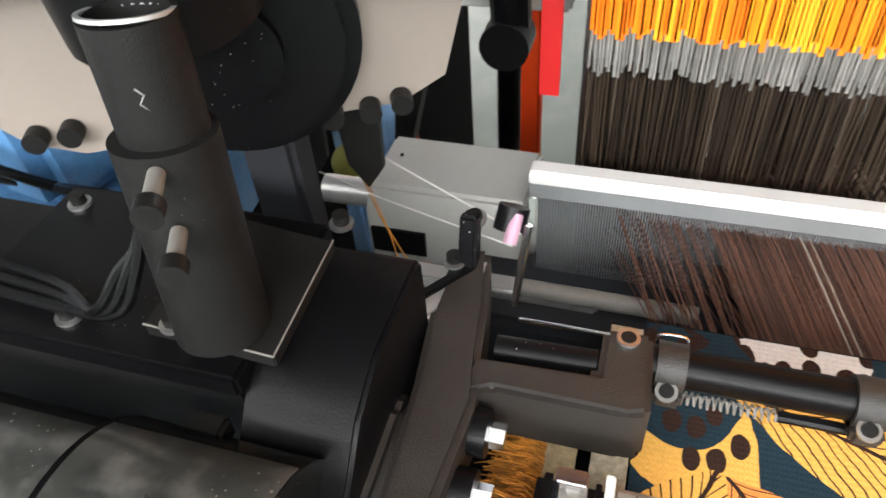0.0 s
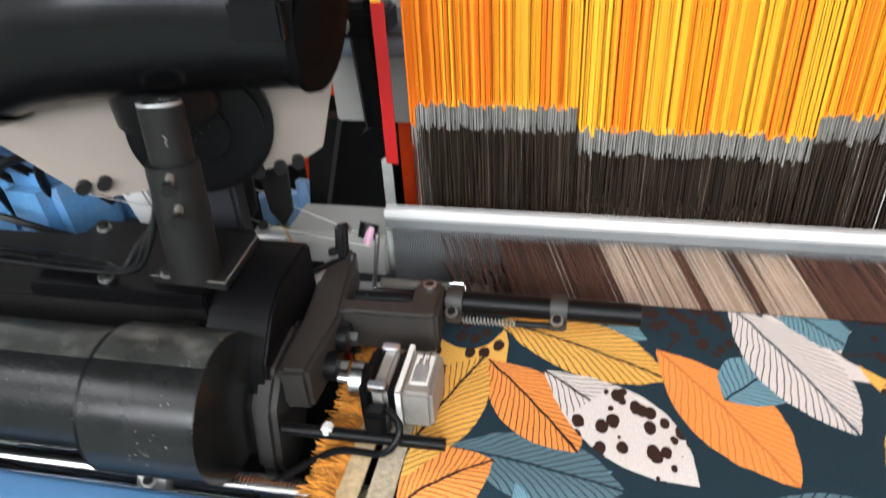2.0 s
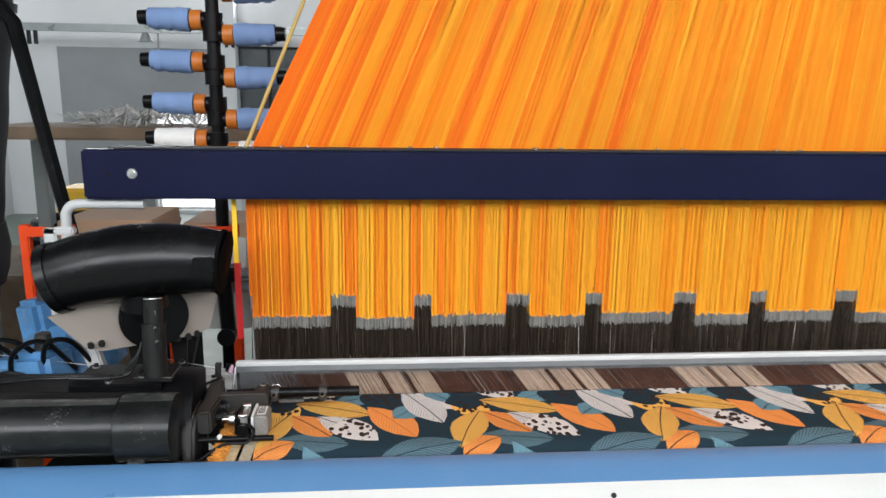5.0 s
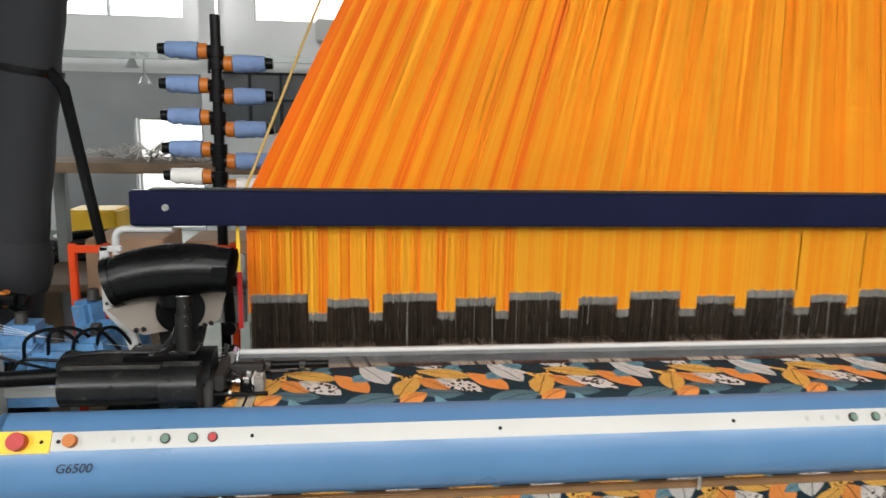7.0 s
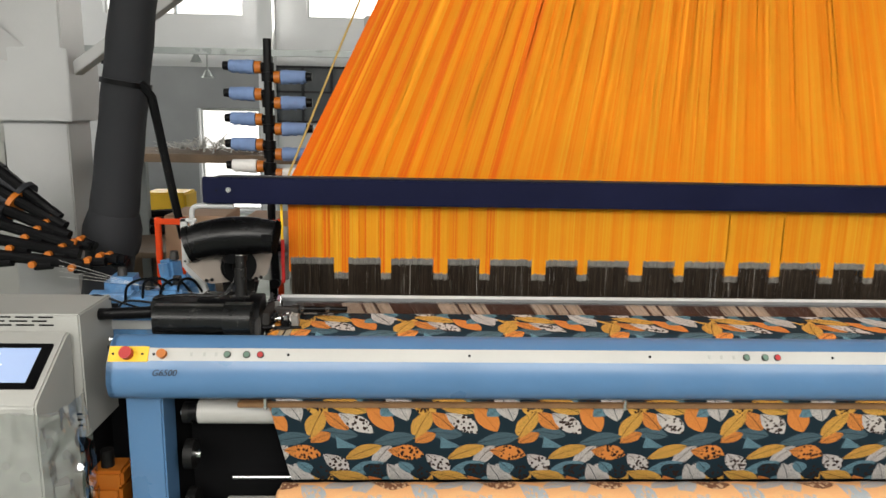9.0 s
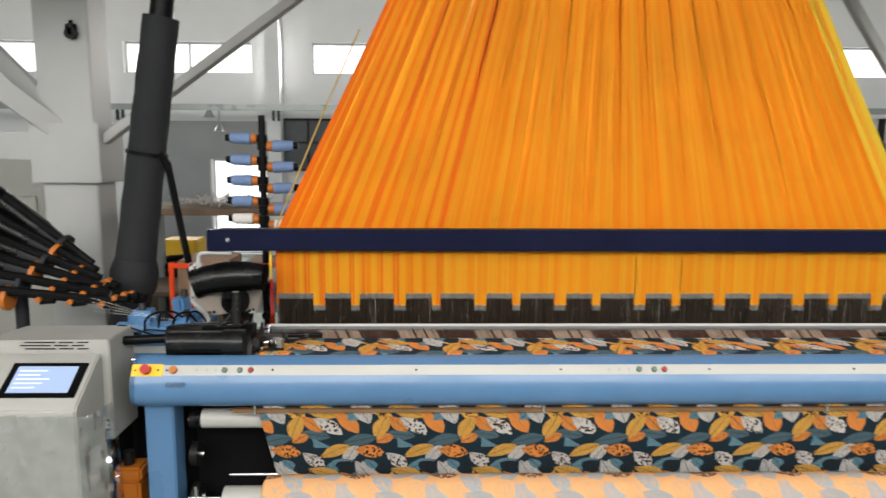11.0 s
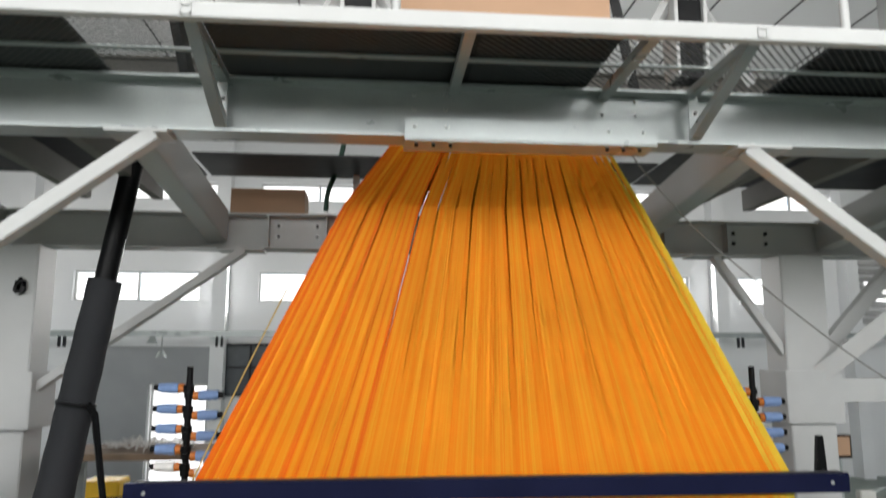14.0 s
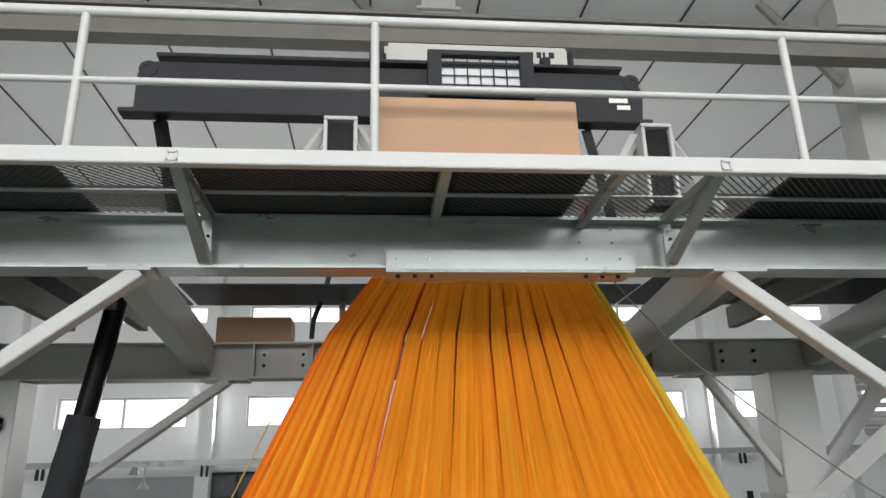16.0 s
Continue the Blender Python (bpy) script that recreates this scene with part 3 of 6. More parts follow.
part("window_pane", bm, mat("pale_screen", (0.5, 0.52, 0.54), 0.3), jac)
bm = B()
for k in range(1, 6):
    box(bm, 1.14 + 0.41 * k / 6 - 0.003, 1.14 + 0.41 * k / 6 + 0.003, JY - 0.024, JY - 0.016, 3.95, 4.16)
for k in range(1, 4):
    box(bm, 1.14, 1.55, JY - 0.022, JY - 0.018, 3.95 + 0.21 * k / 4 - 0.003, 3.95 + 0.21 * k / 4 + 0.003)
part("grille", bm, M_DARKSTEEL, jac)
bm = B()
box(bm, 0.85, 1.85, JY + 0.05, 1.0, 4.07, 4.3, 0.02)
part("cover", bm, M_LGREY, jac, "pale grey cover")
for k, w in enumerate((0.024, 0.014, 0.024, 0.014, 0.030)):
    bm = B()
    box(bm, 1.60 + 0.033 * k, 1.60 + 0.033 * k + w, JY + 0.046, JY + 0.0498, 4.22, 4.255)
    part("plain_bar", bm, M_DARKSTEEL, jac)
bm = B()
box(bm, 1.84, 1.87, JY + 0.05, 0.9, 4.07, 4.28, 0.01)
part("side_cover", bm, M_DARKSTEEL, jac)
for dx in (0.83, 1.7):
    bm = B()
    rod(bm, (dx, JY + 0.02, 4.14), (dx, JY + 0.02, 4.19), 0.03, seg=14)
    part("knob", bm, M_DARKSTEEL, jac)
for k in range(14):
    bm = B()
    sx = 0.72 + 0.02 * (k % 5) * 1.2 if k < 7 else 1.68 + 0.022 * (k % 7)
    rod(bm, (sx, JY - 0.006, 3.97 + 0.03 * (k % 2)), (sx, JY + 0.001, 3.97 + 0.03 * (k % 2)), 0.006, seg=8)
    part("screw", bm, M_BLACK, jac)
bm = B()
box(bm, 2.02, 2.12, JY - 0.004, JY - 0.001, 3.93, 3.955)
box(bm, 2.06, 2.13, JY - 0.004, JY - 0.001, 3.89, 3.915)
part("nameplate", bm, M_YARN_W, jac, "small white nameplates")
# supports: pairs of white angled legs round black posts
for sx in (0.655, 2.06):
    bm = B()
    box(bm, sx - 0.055, sx + 0.055, JY - 0.42, JY - 0.32, 3.19, 3.55, 0.004)
    part("post", bm, M_BLACK, jac)
    bm = B()
    for a in (sx - 0.072, sx + 0.056):
        box(bm, a, a + 0.016, JY - 0.44, JY - 0.30, 3.19, 3.56, 0.003)
    box(bm, sx - 0.072, sx + 0.072, JY - 0.44, JY - 0.30, 3.562, 3.58, 0.003)
    part("post_shell", bm, M_STEEL_W, jac)
    for k in (-1, 1):
        bm = B()
        pipe(bm, [(sx + k * 0.075, JY - 0.37, 3.545), (sx + k * 0.10, JY - 0.37, 3.50), (sx + k * 0.29, JY - 0.37, 3.19)], 0.026, 4)
        part("leg", bm, M_STEEL_W, jac)
for sx in (-0.2, 1.95):
    bm = B()
    pipe(bm, [(sx - 0.05, JY + 0.05, 3.79), (sx + 0.08, JY + 0.1, 3.2)], 0.035, 4)
    part("foot", bm, M_BLACK, jac)
    bm = B()
    box(bm, sx - 0.09, sx + 0.25, JY - 0.02, JY + 0.3, 3.19, 3.23, 0.006)
    rod(bm, (sx + 0.0, JY - 0.03, 3.25), (sx + 0.0, JY + 0.2, 3.25), 0.035, seg=12)
    part("foot_plate", bm, M_BLACK, jac)


def carton(name, x0, x1, y0, y1, z0, z1, label):
    t = thing(name, label, "box", ((x0 + x1) / 2, y0, z0))
    w, d, h = (x1 - x0) / 2, y1 - y0, z1 - z0
    bm = B()
    box(bm, -w, w, 0, d, 0, h, 0.004)
    part("carton_body", bm, M_CARD, t)
    bm = B()
    box(bm, -w + 0.002, w - 0.002, -0.003, 0, 0.0, h * 0.26)
    part("flap", bm, M_CARD, t)
    return t


carton("cardboard_box", 0.795, 1.575, -0.62, -0.3, 3.172, 3.458, "long brown cardboard box lying on the walkway")
carton("cardboard_sheet", 0.16, 0.66, -0.6, -0.2, 3.172, 3.20, "flat folded brown cardboard on the walkway")
carton("cardboard_box", -0.20, 0.27, 1.60, 1.85, 2.93, 3.11, "brown cardboard box on the rear beam")

# ---- harness: cords fan from the jacquard down to the comber board, healds below ----
WX0, WX1, T = -0.085, 2.80, 0.3606
harness = thing("harness", "orange and yellow jacquard harness cords fanning down to dark healds", "harness")
NL, NC = 7, 1500
fan, tone = [], []


def cord_tone(x, u, spread):
    """Which colour a cord has: broad stripes, strong at the two sides of the harness and faint between; red at one edge, lemon at the other."""
    if u < 0.012 or (u < 0.05 and rng.random() < 0.3):
        return 2
    if u > 0.988 or (u > 0.965 and rng.random() < 0.5):
        return 3
    strong = 1.0 if u < 0.26 else (0.45 if u < 0.75 else 0.7)
    v = strong * math.sin(x * math.tau / 0.0655) + 0.35 * math.cos(u * 18 * math.tau) + rng.normal(0, spread)
    return 1 if v > 0.0 else (2 if v < -0.5 and u < 0.26 and rng.random() < 0.6 else 0)


for j in range(NL):
    f = j / (NL - 1)
    for i in range(NC):
        u = (i + rng.uniform(-0.25, 0.25) + 0.5 * (j % 2)) / NC
        u = min(max(u, 0), 1)
        um = 0.70 * u + 0.12 * round(u * 46) / 46 + 0.18 * round(u * 18) / 18
        lobe = (math.floor(u * 10) + 0.5) / 10
        ut = 0.35 * u + 0.65 * round(u * 9) / 9
        xb = -0.075 + u * 2.865
        xm = 0.58 + um * 1.52
        sag = rng.normal(0, 0.002)
        fan.append(((xb, 0.500 + 0.12 * f, 1.46), (0.5 * (xb + xm) + (lobe - u) * 0.075 + sag, 0.49 + 0.26 * f, 2.115),
                    (xm + sag, 0.48 + 0.36 * f, 2.77), (1.14 + ut * 0.48, 0.36 + 0.60 * f, 3.50)))
        tone.append(cord_tone(xb, u, 0.2))
o = new("cord_fan", thread_mesh("cord_fan", fan, 0.0021, [M_CORD, M_CORDY, M_CORDR, M_CORDL], tone, smooth=False))
o.parent = harness
tagged(o, "fan of taut orange cords", kind="stuff")
bm = B()
box(bm, -0.12, 2.84, 0.496, 0.64, 1.425, 1.44, 0.002)
part("comber_board", bm, M_WOODOLD, harness)

SETS = {"a": (0.0, 0.14), "b": (0.14, 0.47), "c": (0.47, 0.57), "d": (0.57, 1.0)}
SETX = WX0 + 0.16
heald_sets = {}
for key, (s0, s1) in SETS.items():
    cords, tones, wires, joints = [], [], [], []
    for j in range(9):
        y = 0.503 + 0.013 * j
        for i in range(1250):
            x = WX0 + (i + (j * 0.37) % 0.9 * 0.5 + rng.uniform(0.1, 0.5)) / 1250 * (WX1 - WX0)
            ph = ((x - SETX) / T) % 1.0
            if not s0 <= ph < s1:
                continue
            thin = x < 0.32 and j > 4
            if not thin:
                jit = rng.normal(0, 0.0025)
                cords.append(((x, y, 1.462), (x, y, 1.181 + jit)))
                joints.append(((x, y, 1.181 + jit), (x + rng.normal(0, 0.0004), y, 1.157 + jit)))
                tones.append(cord_tone(x, (x - WX0) / (WX1 - WX0), 0.25))
            wires.append(((x, y, 1.156), (x + rng.normal(0, 0.002), y + rng.normal(0, 0.002), 1.03), (x, y + 0.0, 0.80)))
    s = new("cord_section", thread_mesh("cord_section", cords, 0.0018, [M_CORD, M_CORDY, M_CORDR, M_CORDL], tones, smooth=False))
    s.parent = harness
    tagged(s, "straight orange cords under the bar", kind="stuff")
    for nm, ln, r, m in (("joint_row", joints, 0.0011, M_SPRING), ("heald_field", wires, 0.0007, M_HEALD)):
        c = new(nm, thread_mesh(nm, ln, r, [m]))
        c.parent = s
        tagged(c, kind="stuff")
    heald_sets[key] = s

# navy bar across the harness
bar = thing("harness_bar", "long navy painted steel bar with white bolts across the harness", "bar", (-0.37, 0.45, 1.378))
bm = B()
box(bm, 0, 3.43, 0, 0.035, 0, 0.092, 0.004)
part("beam", bm, M_NAVY, bar)
bm = B()
box(bm, 0.05, 3.40, 0.0, 0.05, 0.0935, 0.0965)
part("top_strip", bm, M_DARKSTEEL, bar)
for bx in (0.09, 3.34):
    bolt(bar, (bx, 0, 0.048), (0, -1, 0), 0.0062, 0.005, material=M_CHROME)
for bx in (0.049, 3.385):
    bm = B()
    rod(bm, (bx, -0.0006, 0.046), (bx, 0.004, 0.046), 0.004, seg=12)
    part("hole", bm, M_BLACK, bar)
for k in range(24):
    bolt(bar, (0.36 + 0.05 * (k % 2) + 0.245 * (k // 2), 0.02, 0.0965), (0, 0, 1), 0.004, 0.004, material=M_CHROME, washer=False)


# ---- woven cloth ----
def leaf_group():
    """Lays one leaf of the repeat over a colour: ground colour in, colour out."""
    g = bpy.data.node_groups.new("leaf", "ShaderNodeTree")
    I = g.interface
    I.new_socket("Color", in_out="INPUT", socket_type="NodeSocketColor")
    I.new_socket("P", in_out="INPUT", socket_type="NodeSocketVector")
    for nm in ("Angle", "Length", "Width", "Veins", "Spots"):
        I.new_socket(nm, in_out="INPUT", socket_type="NodeSocketFloat")
    I.new_socket("Leaf", in_out="INPUT", socket_type="NodeSocketColor")
    I.new_socket("Vein", in_out="INPUT", socket_type="NodeSocketColor")
    I.new_socket("Centre", in_out="INPUT", socket_type="NodeSocketVector")
    I.new_socket("Color", in_out="OUTPUT", socket_type="NodeSocketColor")
    n, l = g.nodes, g.links
    gi, go = n.new("NodeGroupInput"), n.new("NodeGroupOutput")

    def m(op, a, b=None, c=None, clamp=False):
        k = n.new("ShaderNodeMath")
        k.operation, k.use_clamp = op, clamp
        for s, v in zip(k.inputs, (a, b, c)):
            if v is None:
                continue
            if isinstance(v, (int, float)):
                s.default_value = v
            else:
                l.new(v, s)
        return k.outputs[0]

    sub = n.new("ShaderNodeVectorMath")
    sub.operation = "SUBTRACT"
    l.new(gi.outputs["P"], sub.inputs[0])
    l.new(gi.outputs["Centre"], sub.inputs[1])
    wrap = n.new("ShaderNodeVectorMath")
    wrap.operation = "WRAP"
    wrap.inputs[1].default_value = (TX / 2, TY / 2, 1)
    wrap.inputs[2].default_value = (-TX / 2, -TY / 2, -1)
    l.new(sub.outputs[0], wrap.inputs[0])
    rot = n.new("ShaderNodeVectorRotate")
    rot.rotation_type = "Z_AXIS"
    l.new(wrap.outputs[0], rot.inputs["Vector"])
    l.new(m("MULTIPLY", gi.outputs["Angle"], -1.0), rot.inputs["Angle"])
    sep = n.new("ShaderNodeSeparateXYZ")
    l.new(rot.outputs[0], sep.inputs[0])
    u = m("DIVIDE", sep.outputs[0], gi.outputs["Length"])
    curve = m("MULTIPLY", m("SUBTRACT", 0.25, m("MULTIPLY", u, u)), m("MULTIPLY", gi.outputs["Length"], 0.10))
    v = m("DIVIDE", m("SUBTRACT", sep.outputs[1], curve), gi.outputs["Width"])
    av = m("ABSOLUTE", v)
    prof = m("MULTIPLY", m("SUBTRACT", 0.25, m("MULTIPLY", u, u)), m("MULTIPLY_ADD", u, 0.7, 2.0))
    inside = m("LESS_THAN", av, prof)
    rib = m("LESS_THAN", av, m("DIVIDE", 0.0011, gi.outputs["Width"]))
    ph = m("MULTIPLY_ADD", m("POWER", av, 0.8), -0.55, m("MULTIPLY", u, 1.0))
    ss = m("FRACT", m("MULTIPLY", m("SUBTRACT", ph, m("MULTIPLY", u, m("MULTIPLY", u, 0.3))), gi.outputs["Veins"]))
    vein = m("MULTIPLY", m("LESS_THAN", ss, 0.17), m("GREATER_THAN", gi.outputs["Veins"], 0.5))
    lines = m("MAXIMUM", rib, vein)
    vor = n.new("ShaderNodeTexVoronoi")
    vor.inputs["Scale"].default_value = 88
    sq = n.new("ShaderNodeVectorMath")
    sq.operation = "MULTIPLY"
    sq.inputs[1].default_value = (1.0, 0.68, 1)
    l.new(gi.outputs["P"], sq.inputs[0])
    l.new(sq.outputs[0], vor.inputs["Vector"])
    blot = m("MULTIPLY", m("LESS_THAN", vor.outputs["Distance"], 0.43), m("GREATER_THAN", gi.outputs["Spots"], 0.5))
    blot = m("MULTIPLY", blot, m("GREATER_THAN", u, -0.18))
    lines = m("MULTIPLY", lines, m("SUBTRACT", 1.0, m("MULTIPLY", m("GREATER_THAN", gi.outputs["Spots"], 0.5), m("GREATER_THAN", u, -0.18))))
    lines = m("MAXIMUM", lines, blot)
    mx = n.new("ShaderNodeMix")
    mx.data_type = "RGBA"
    l.new(lines, mx.inputs[0])
    l.new(gi.outputs["Leaf"], mx.inputs[6])
    l.new(gi.outputs["Vein"], mx.inputs[7])
    m2 = n.new("ShaderNodeMix")
    m2.data_type = "RGBA"
    l.new(inside, m2.inputs[0])
    l.new(gi.outputs["Color"], m2.inputs[6])
    l.new(mx.outputs[2], m2.inputs[7])
    l.new(m2.outputs[2], go.inputs["Color"])
    return g


TX, TY = 0.349, 0.36
LEAF = leaf_group()
C_YEL, C_ORA, C_WHI, C_BLU, C_TEAL, C_INK, C_BRN = (0.72, 0.39, 0.085), (0.74, 0.265, 0.065), (0.60, 0.565, 0.54), (0.14, 0.27, 0.33), (0.085, 0.145, 0.175), (0.014, 0.030, 0.042), (0.032, 0.016, 0.012)
C_ORD = (0.50, 0.155, 0.04)
# centre x, y, angle, length, width, veins, spots, leaf, vein
LEAVES = [
    (0.055, 0.060, -48, 0.126, 0.058, 16, 1, C_WHI, C_BRN),
    (0.213, 0.093, 62, 0.135, 0.052, 18, 0, C_WHI, C_BRN),
    (0.295, 0.372, -48, 0.115, 0.055, 0, 0, C_WHI, C_INK),
    (0.295, 0.395, -50, 0.08, 0.04, 15, 0, C_BLU, C_INK),
    (0.072, 0.209, -9, 0.130, 0.052, 17, 0, C_TEAL, C_INK),
    (0.010, 0.188, 35, 0.085, 0.045, 16, 0, C_ORA, C_BRN),
    (0.155, 0.388, 28, 0.145, 0.056, 17, 0, C_BLU, C_INK),
    (0.005, 0.335, -30, 0.085, 0.060, 0, 1, C_YEL, C_BRN),
    (0.000, 0.365, 10, 0.080, 0.070, 0, 1, C_INK, C_BRN),
    (0.190, 0.375, 60, 0.085, 0.080, 0, 1, C_INK, C_BRN),
    (0.100, 0.340, -22, 0.158, 0.058, 18, 0, C_YEL, C_BRN),
    (0.065, 0.272, -49, 0.118, 0.054, 18, 0, C_ORA, C_BRN),
    (0.129, 0.260, -42, 0.150, 0.058, 18, 1, C_WHI, C_BRN),
    (0.207, 0.283, -56, 0.155, 0.060, 19, 0, C_ORA, C_ORD),
    (0.236, 0.317, 42, 0.068, 0.048, 12, 0, C_BLU, C_INK),
    (0.265, 0.344, -64, 0.162, 0.060, 20, 0, C_WHI, C_INK),
    (-0.002, 0.250, 70, 0.148, 0.056, 19, 0, C_YEL, C_BRN),
    (0.255, 0.178, 15, 0.150, 0.056, 17, 0, C_TEAL, C_INK),
    (0.150, 0.114, 29, 0.145, 0.055, 17, 0, C_YEL, C_BRN),
    (0.294, 0.112, -12, 0.130, 0.066, 17, 1, C_ORA, C_BRN),
]


def cloth_material(name, swap=None, weave=1.0):
    m = bpy.data.materials.new(name)
    m.use_nodes = True
    n, l = m.node_tree.nodes, m.node_tree.links
    b = n["Principled BSDF"]
    uv = n.new("ShaderNodeUVMap")
    col = n.new("ShaderNodeRGB")
    sw = swap or (lambda c: c)
    col.outputs[0].default_value = (*sw(C_INK), 1)
    out = col.outputs[0]
    # slight wobble of the drawn shapes
    wob = n.new("ShaderNodeTexNoise")
    wob.inputs["Scale"].default_value = 60
    l.new(uv.outputs[0], wob.inputs["Vector"])
    ma = n.new("ShaderNodeVectorMath")
    ma.operation = "MULTIPLY_ADD"
    l.new(wob.outputs["Color"], ma.inputs[0])
    ma.inputs[1].default_value = (0.004, 0.004, 0)
    l.new(uv.outputs[0], ma.inputs[2])
    for cx, cy, ang, ln, wd, ve, sp, lc, vc in LEAVES:
        g = n.new("ShaderNodeGroup")
        g.node_tree = LEAF
        l.new(out, g.inputs["Color"])
        l.new(ma.outputs[0], g.inputs["P"])
        for k, v in (("Angle", radians(ang)), ("Length", ln), ("Width", wd * 1.15), ("Veins", ve), ("Spots", sp), ("Leaf", (*sw(lc), 1)), ("Vein", (*sw(vc), 1)), ("Centre", (cx + 0.002, cy + 0.002, 0))):
            g.inputs[k].default_value = v
        out = g.outputs[0]
    # weave: fine ribs in both directions
    relief = []
    for d, sc in (("X", 900), ("Y", 620)):
        w = n.new("ShaderNodeTexWave")
        w.bands_direction = d
        w.inputs["Scale"].default_value = sc / 6.28
        w.inputs["Distortion"].default_value = 0.6
        l.new(uv.outputs[0], w.inputs["Vector"])
        relief.append(w.outputs["Fac"])
    add = n.new("ShaderNodeMath")
    add.operation = "MULTIPLY"
    l.new(relief[0], add.inputs[0])
    l.new(relief[1], add.inputs[1])
    ns = n.new("ShaderNodeTexNoise")
    ns.inputs["Scale"].default_value, ns.inputs["Detail"].default_value = 500, 2
    l.new(uv.outputs[0], ns.inputs["Vector"])
    tone = n.new("ShaderNodeMapRange")
    tone.inputs[3].default_value, tone.inputs[4].default_value = 0.78, 1.2
    l.new(ns.outputs[0], tone.inputs[0])
    mul = n.new("ShaderNodeMix")
    mul.data_type, mul.blend_type = "RGBA", "MULTIPLY"
    mul.inputs[0].default_value = 1
    l.new(out, mul.inputs[6])
    l.new(tone.outputs[0], mul.inputs[7])
    l.new(mul.outputs[2], b.inputs["Base Color"])
    b.inputs["Roughness"].default_value = 0.85
    b.inputs["Specular IOR Level"].default_value = 0.12
    bp = n.new("ShaderNodeBump")
    bp.inputs["Strength"].default_value, bp.inputs["Distance"].default_value = 0.35 * weave, 0.0006
    l.new(add.outputs[0], bp.inputs["Height"])
    l.new(bp.outputs[0], b.inputs["Normal"])
    return m


REVERSE = {C_ORD: (0.24, 0.12, 0.065), C_INK: (0.70, 0.37, 0.17), C_YEL: (0.29, 0.32, 0.345), C_ORA: (0.19, 0.09, 0.05), C_WHI: (0.33, 0.36, 0.385), C_BLU: (0.70, 0.39, 0.18), C_TEAL: (0.66, 0.36, 0.17), C_BRN: (0.56, 0.36, 0.22)}
M_CLOTH = cloth_material("woven_leaf_cloth")
M_CLOTHB = cloth_material("reverse_of_leaf_cloth", lambda c: REVERSE[c], 0.6)


def cloth_strip(name, profile, x0, x1, material, parent, s0=0.0, n=90, wave=0.0, tilt=(0, 0), u0=0.0):
    """A cloth surface along a (y, z) profile, with metres as its pattern coordinates."""
    bm = B()
    uvl = bm.loops.layers.uv.new("UVMap")
    s, rows = s0, []
    prev = None
    for y, z in profile:
        if prev:
            s -= math.hypot(y - prev[0], z - prev[1])
        prev = (y, z)
        f = (len(rows)) / max(1, len(profile) - 1)
        a, b = x0 + tilt[0] * f, x1 + tilt[1] * f
        rows.append([(bm.verts.new((a + (b - a) * i / n, y + wave * math.sin(i * 0.7) * f, z + wave * 0.6 * math.sin(i * 1.3 + 2) * (1 - f))), a + (b - a) * i / n, s) for i in range(n + 1)])
    for r0, r1 in zip(rows, rows[1:]):
        for i in range(n):
            q = (r0[i], r0[i + 1], r1[i + 1], r1[i])
            f = bm.faces.new([v[0] for v in q])
            for lp, v in zip(f.loops, q):
                lp[uvl].uv = (v[1] - u0, v[2])
    return part(name, bm, material, parent)


FELL, FZ = 0.406, 1.0
cloth = thing("woven_cloth", "jacquard cloth woven with yellow, orange and white leaves on teal", "fabric")
prof = [(FELL, FZ), (0.36, FZ), (0.30, FZ), (0.24, FZ), (0.20, FZ), (0.185, FZ - 0.002), (0.170, FZ - 0.010), (0.160, FZ - 0.025), (0.155, 0.93)]
cloth_strip("cloth_on_table", prof, -0.030, 2.755, M_CLOTH, cloth, FELL, u0=-0.012)
prof2 = [(0.118, 0.815), (0.121, 0.79), (0.135, 0.755), (0.160, 0.70), (0.184, 0.645), (0.208, 0.59), (0.232, 0.535), (0.256, 0.48), (0.279, 0.43)]
cloth_strip("cloth_hanging", prof2, -0.105, 2.84, M_CLOTH, cloth, 0.385, wave=0.002, tilt=(0.05, -0.11), u0=0.05)
# selvedge strip: pale woven edge, rust fringe and its narrow tape
bm = B()
box(bm, -0.049, -0.031, 0.13, 0.40, FZ - 0.003, FZ - 0.0005)
part("selvedge", bm, mat("pale_woven_selvedge", (0.42, 0.36, 0.26), 0.9, var=0.35, scale=260, bump=0.5, fine=900), cloth, "pale woven selvedge band")
bm = B()
box(bm, -0.072, -0.056, 0.13, 0.36, FZ - 0.006, FZ - 0.003)
part("waste_tape", bm, mat("beige_waste_selvedge", (0.50, 0.38, 0.22), 0.9, var=0.3, scale=200, bump=0.5, fine=900), cloth, "beige waste selvedge tape")
fr = []
for k in range(2600):
    y = rng.uniform(0.135, 0.37)
    a = rng.normal(0, 0.5)
    fr.append(((-0.070, y, FZ - 0.004), (-0.079 + rng.normal(0, 0.002), y + 0.004 * a, FZ - 0.001 + rng.normal(0, 0.002)), (-0.092 + rng.normal(0, 0.004), y + 0.010 * a, FZ - 0.006 + rng.normal(0, 0.004))))
o = new("fringe", thread_mesh("fringe", fr, 0.0005, [M_FRINGE], flat="x"))
o.parent = cloth
tagged(o, "rust orange cut fringe", kind="stuff")

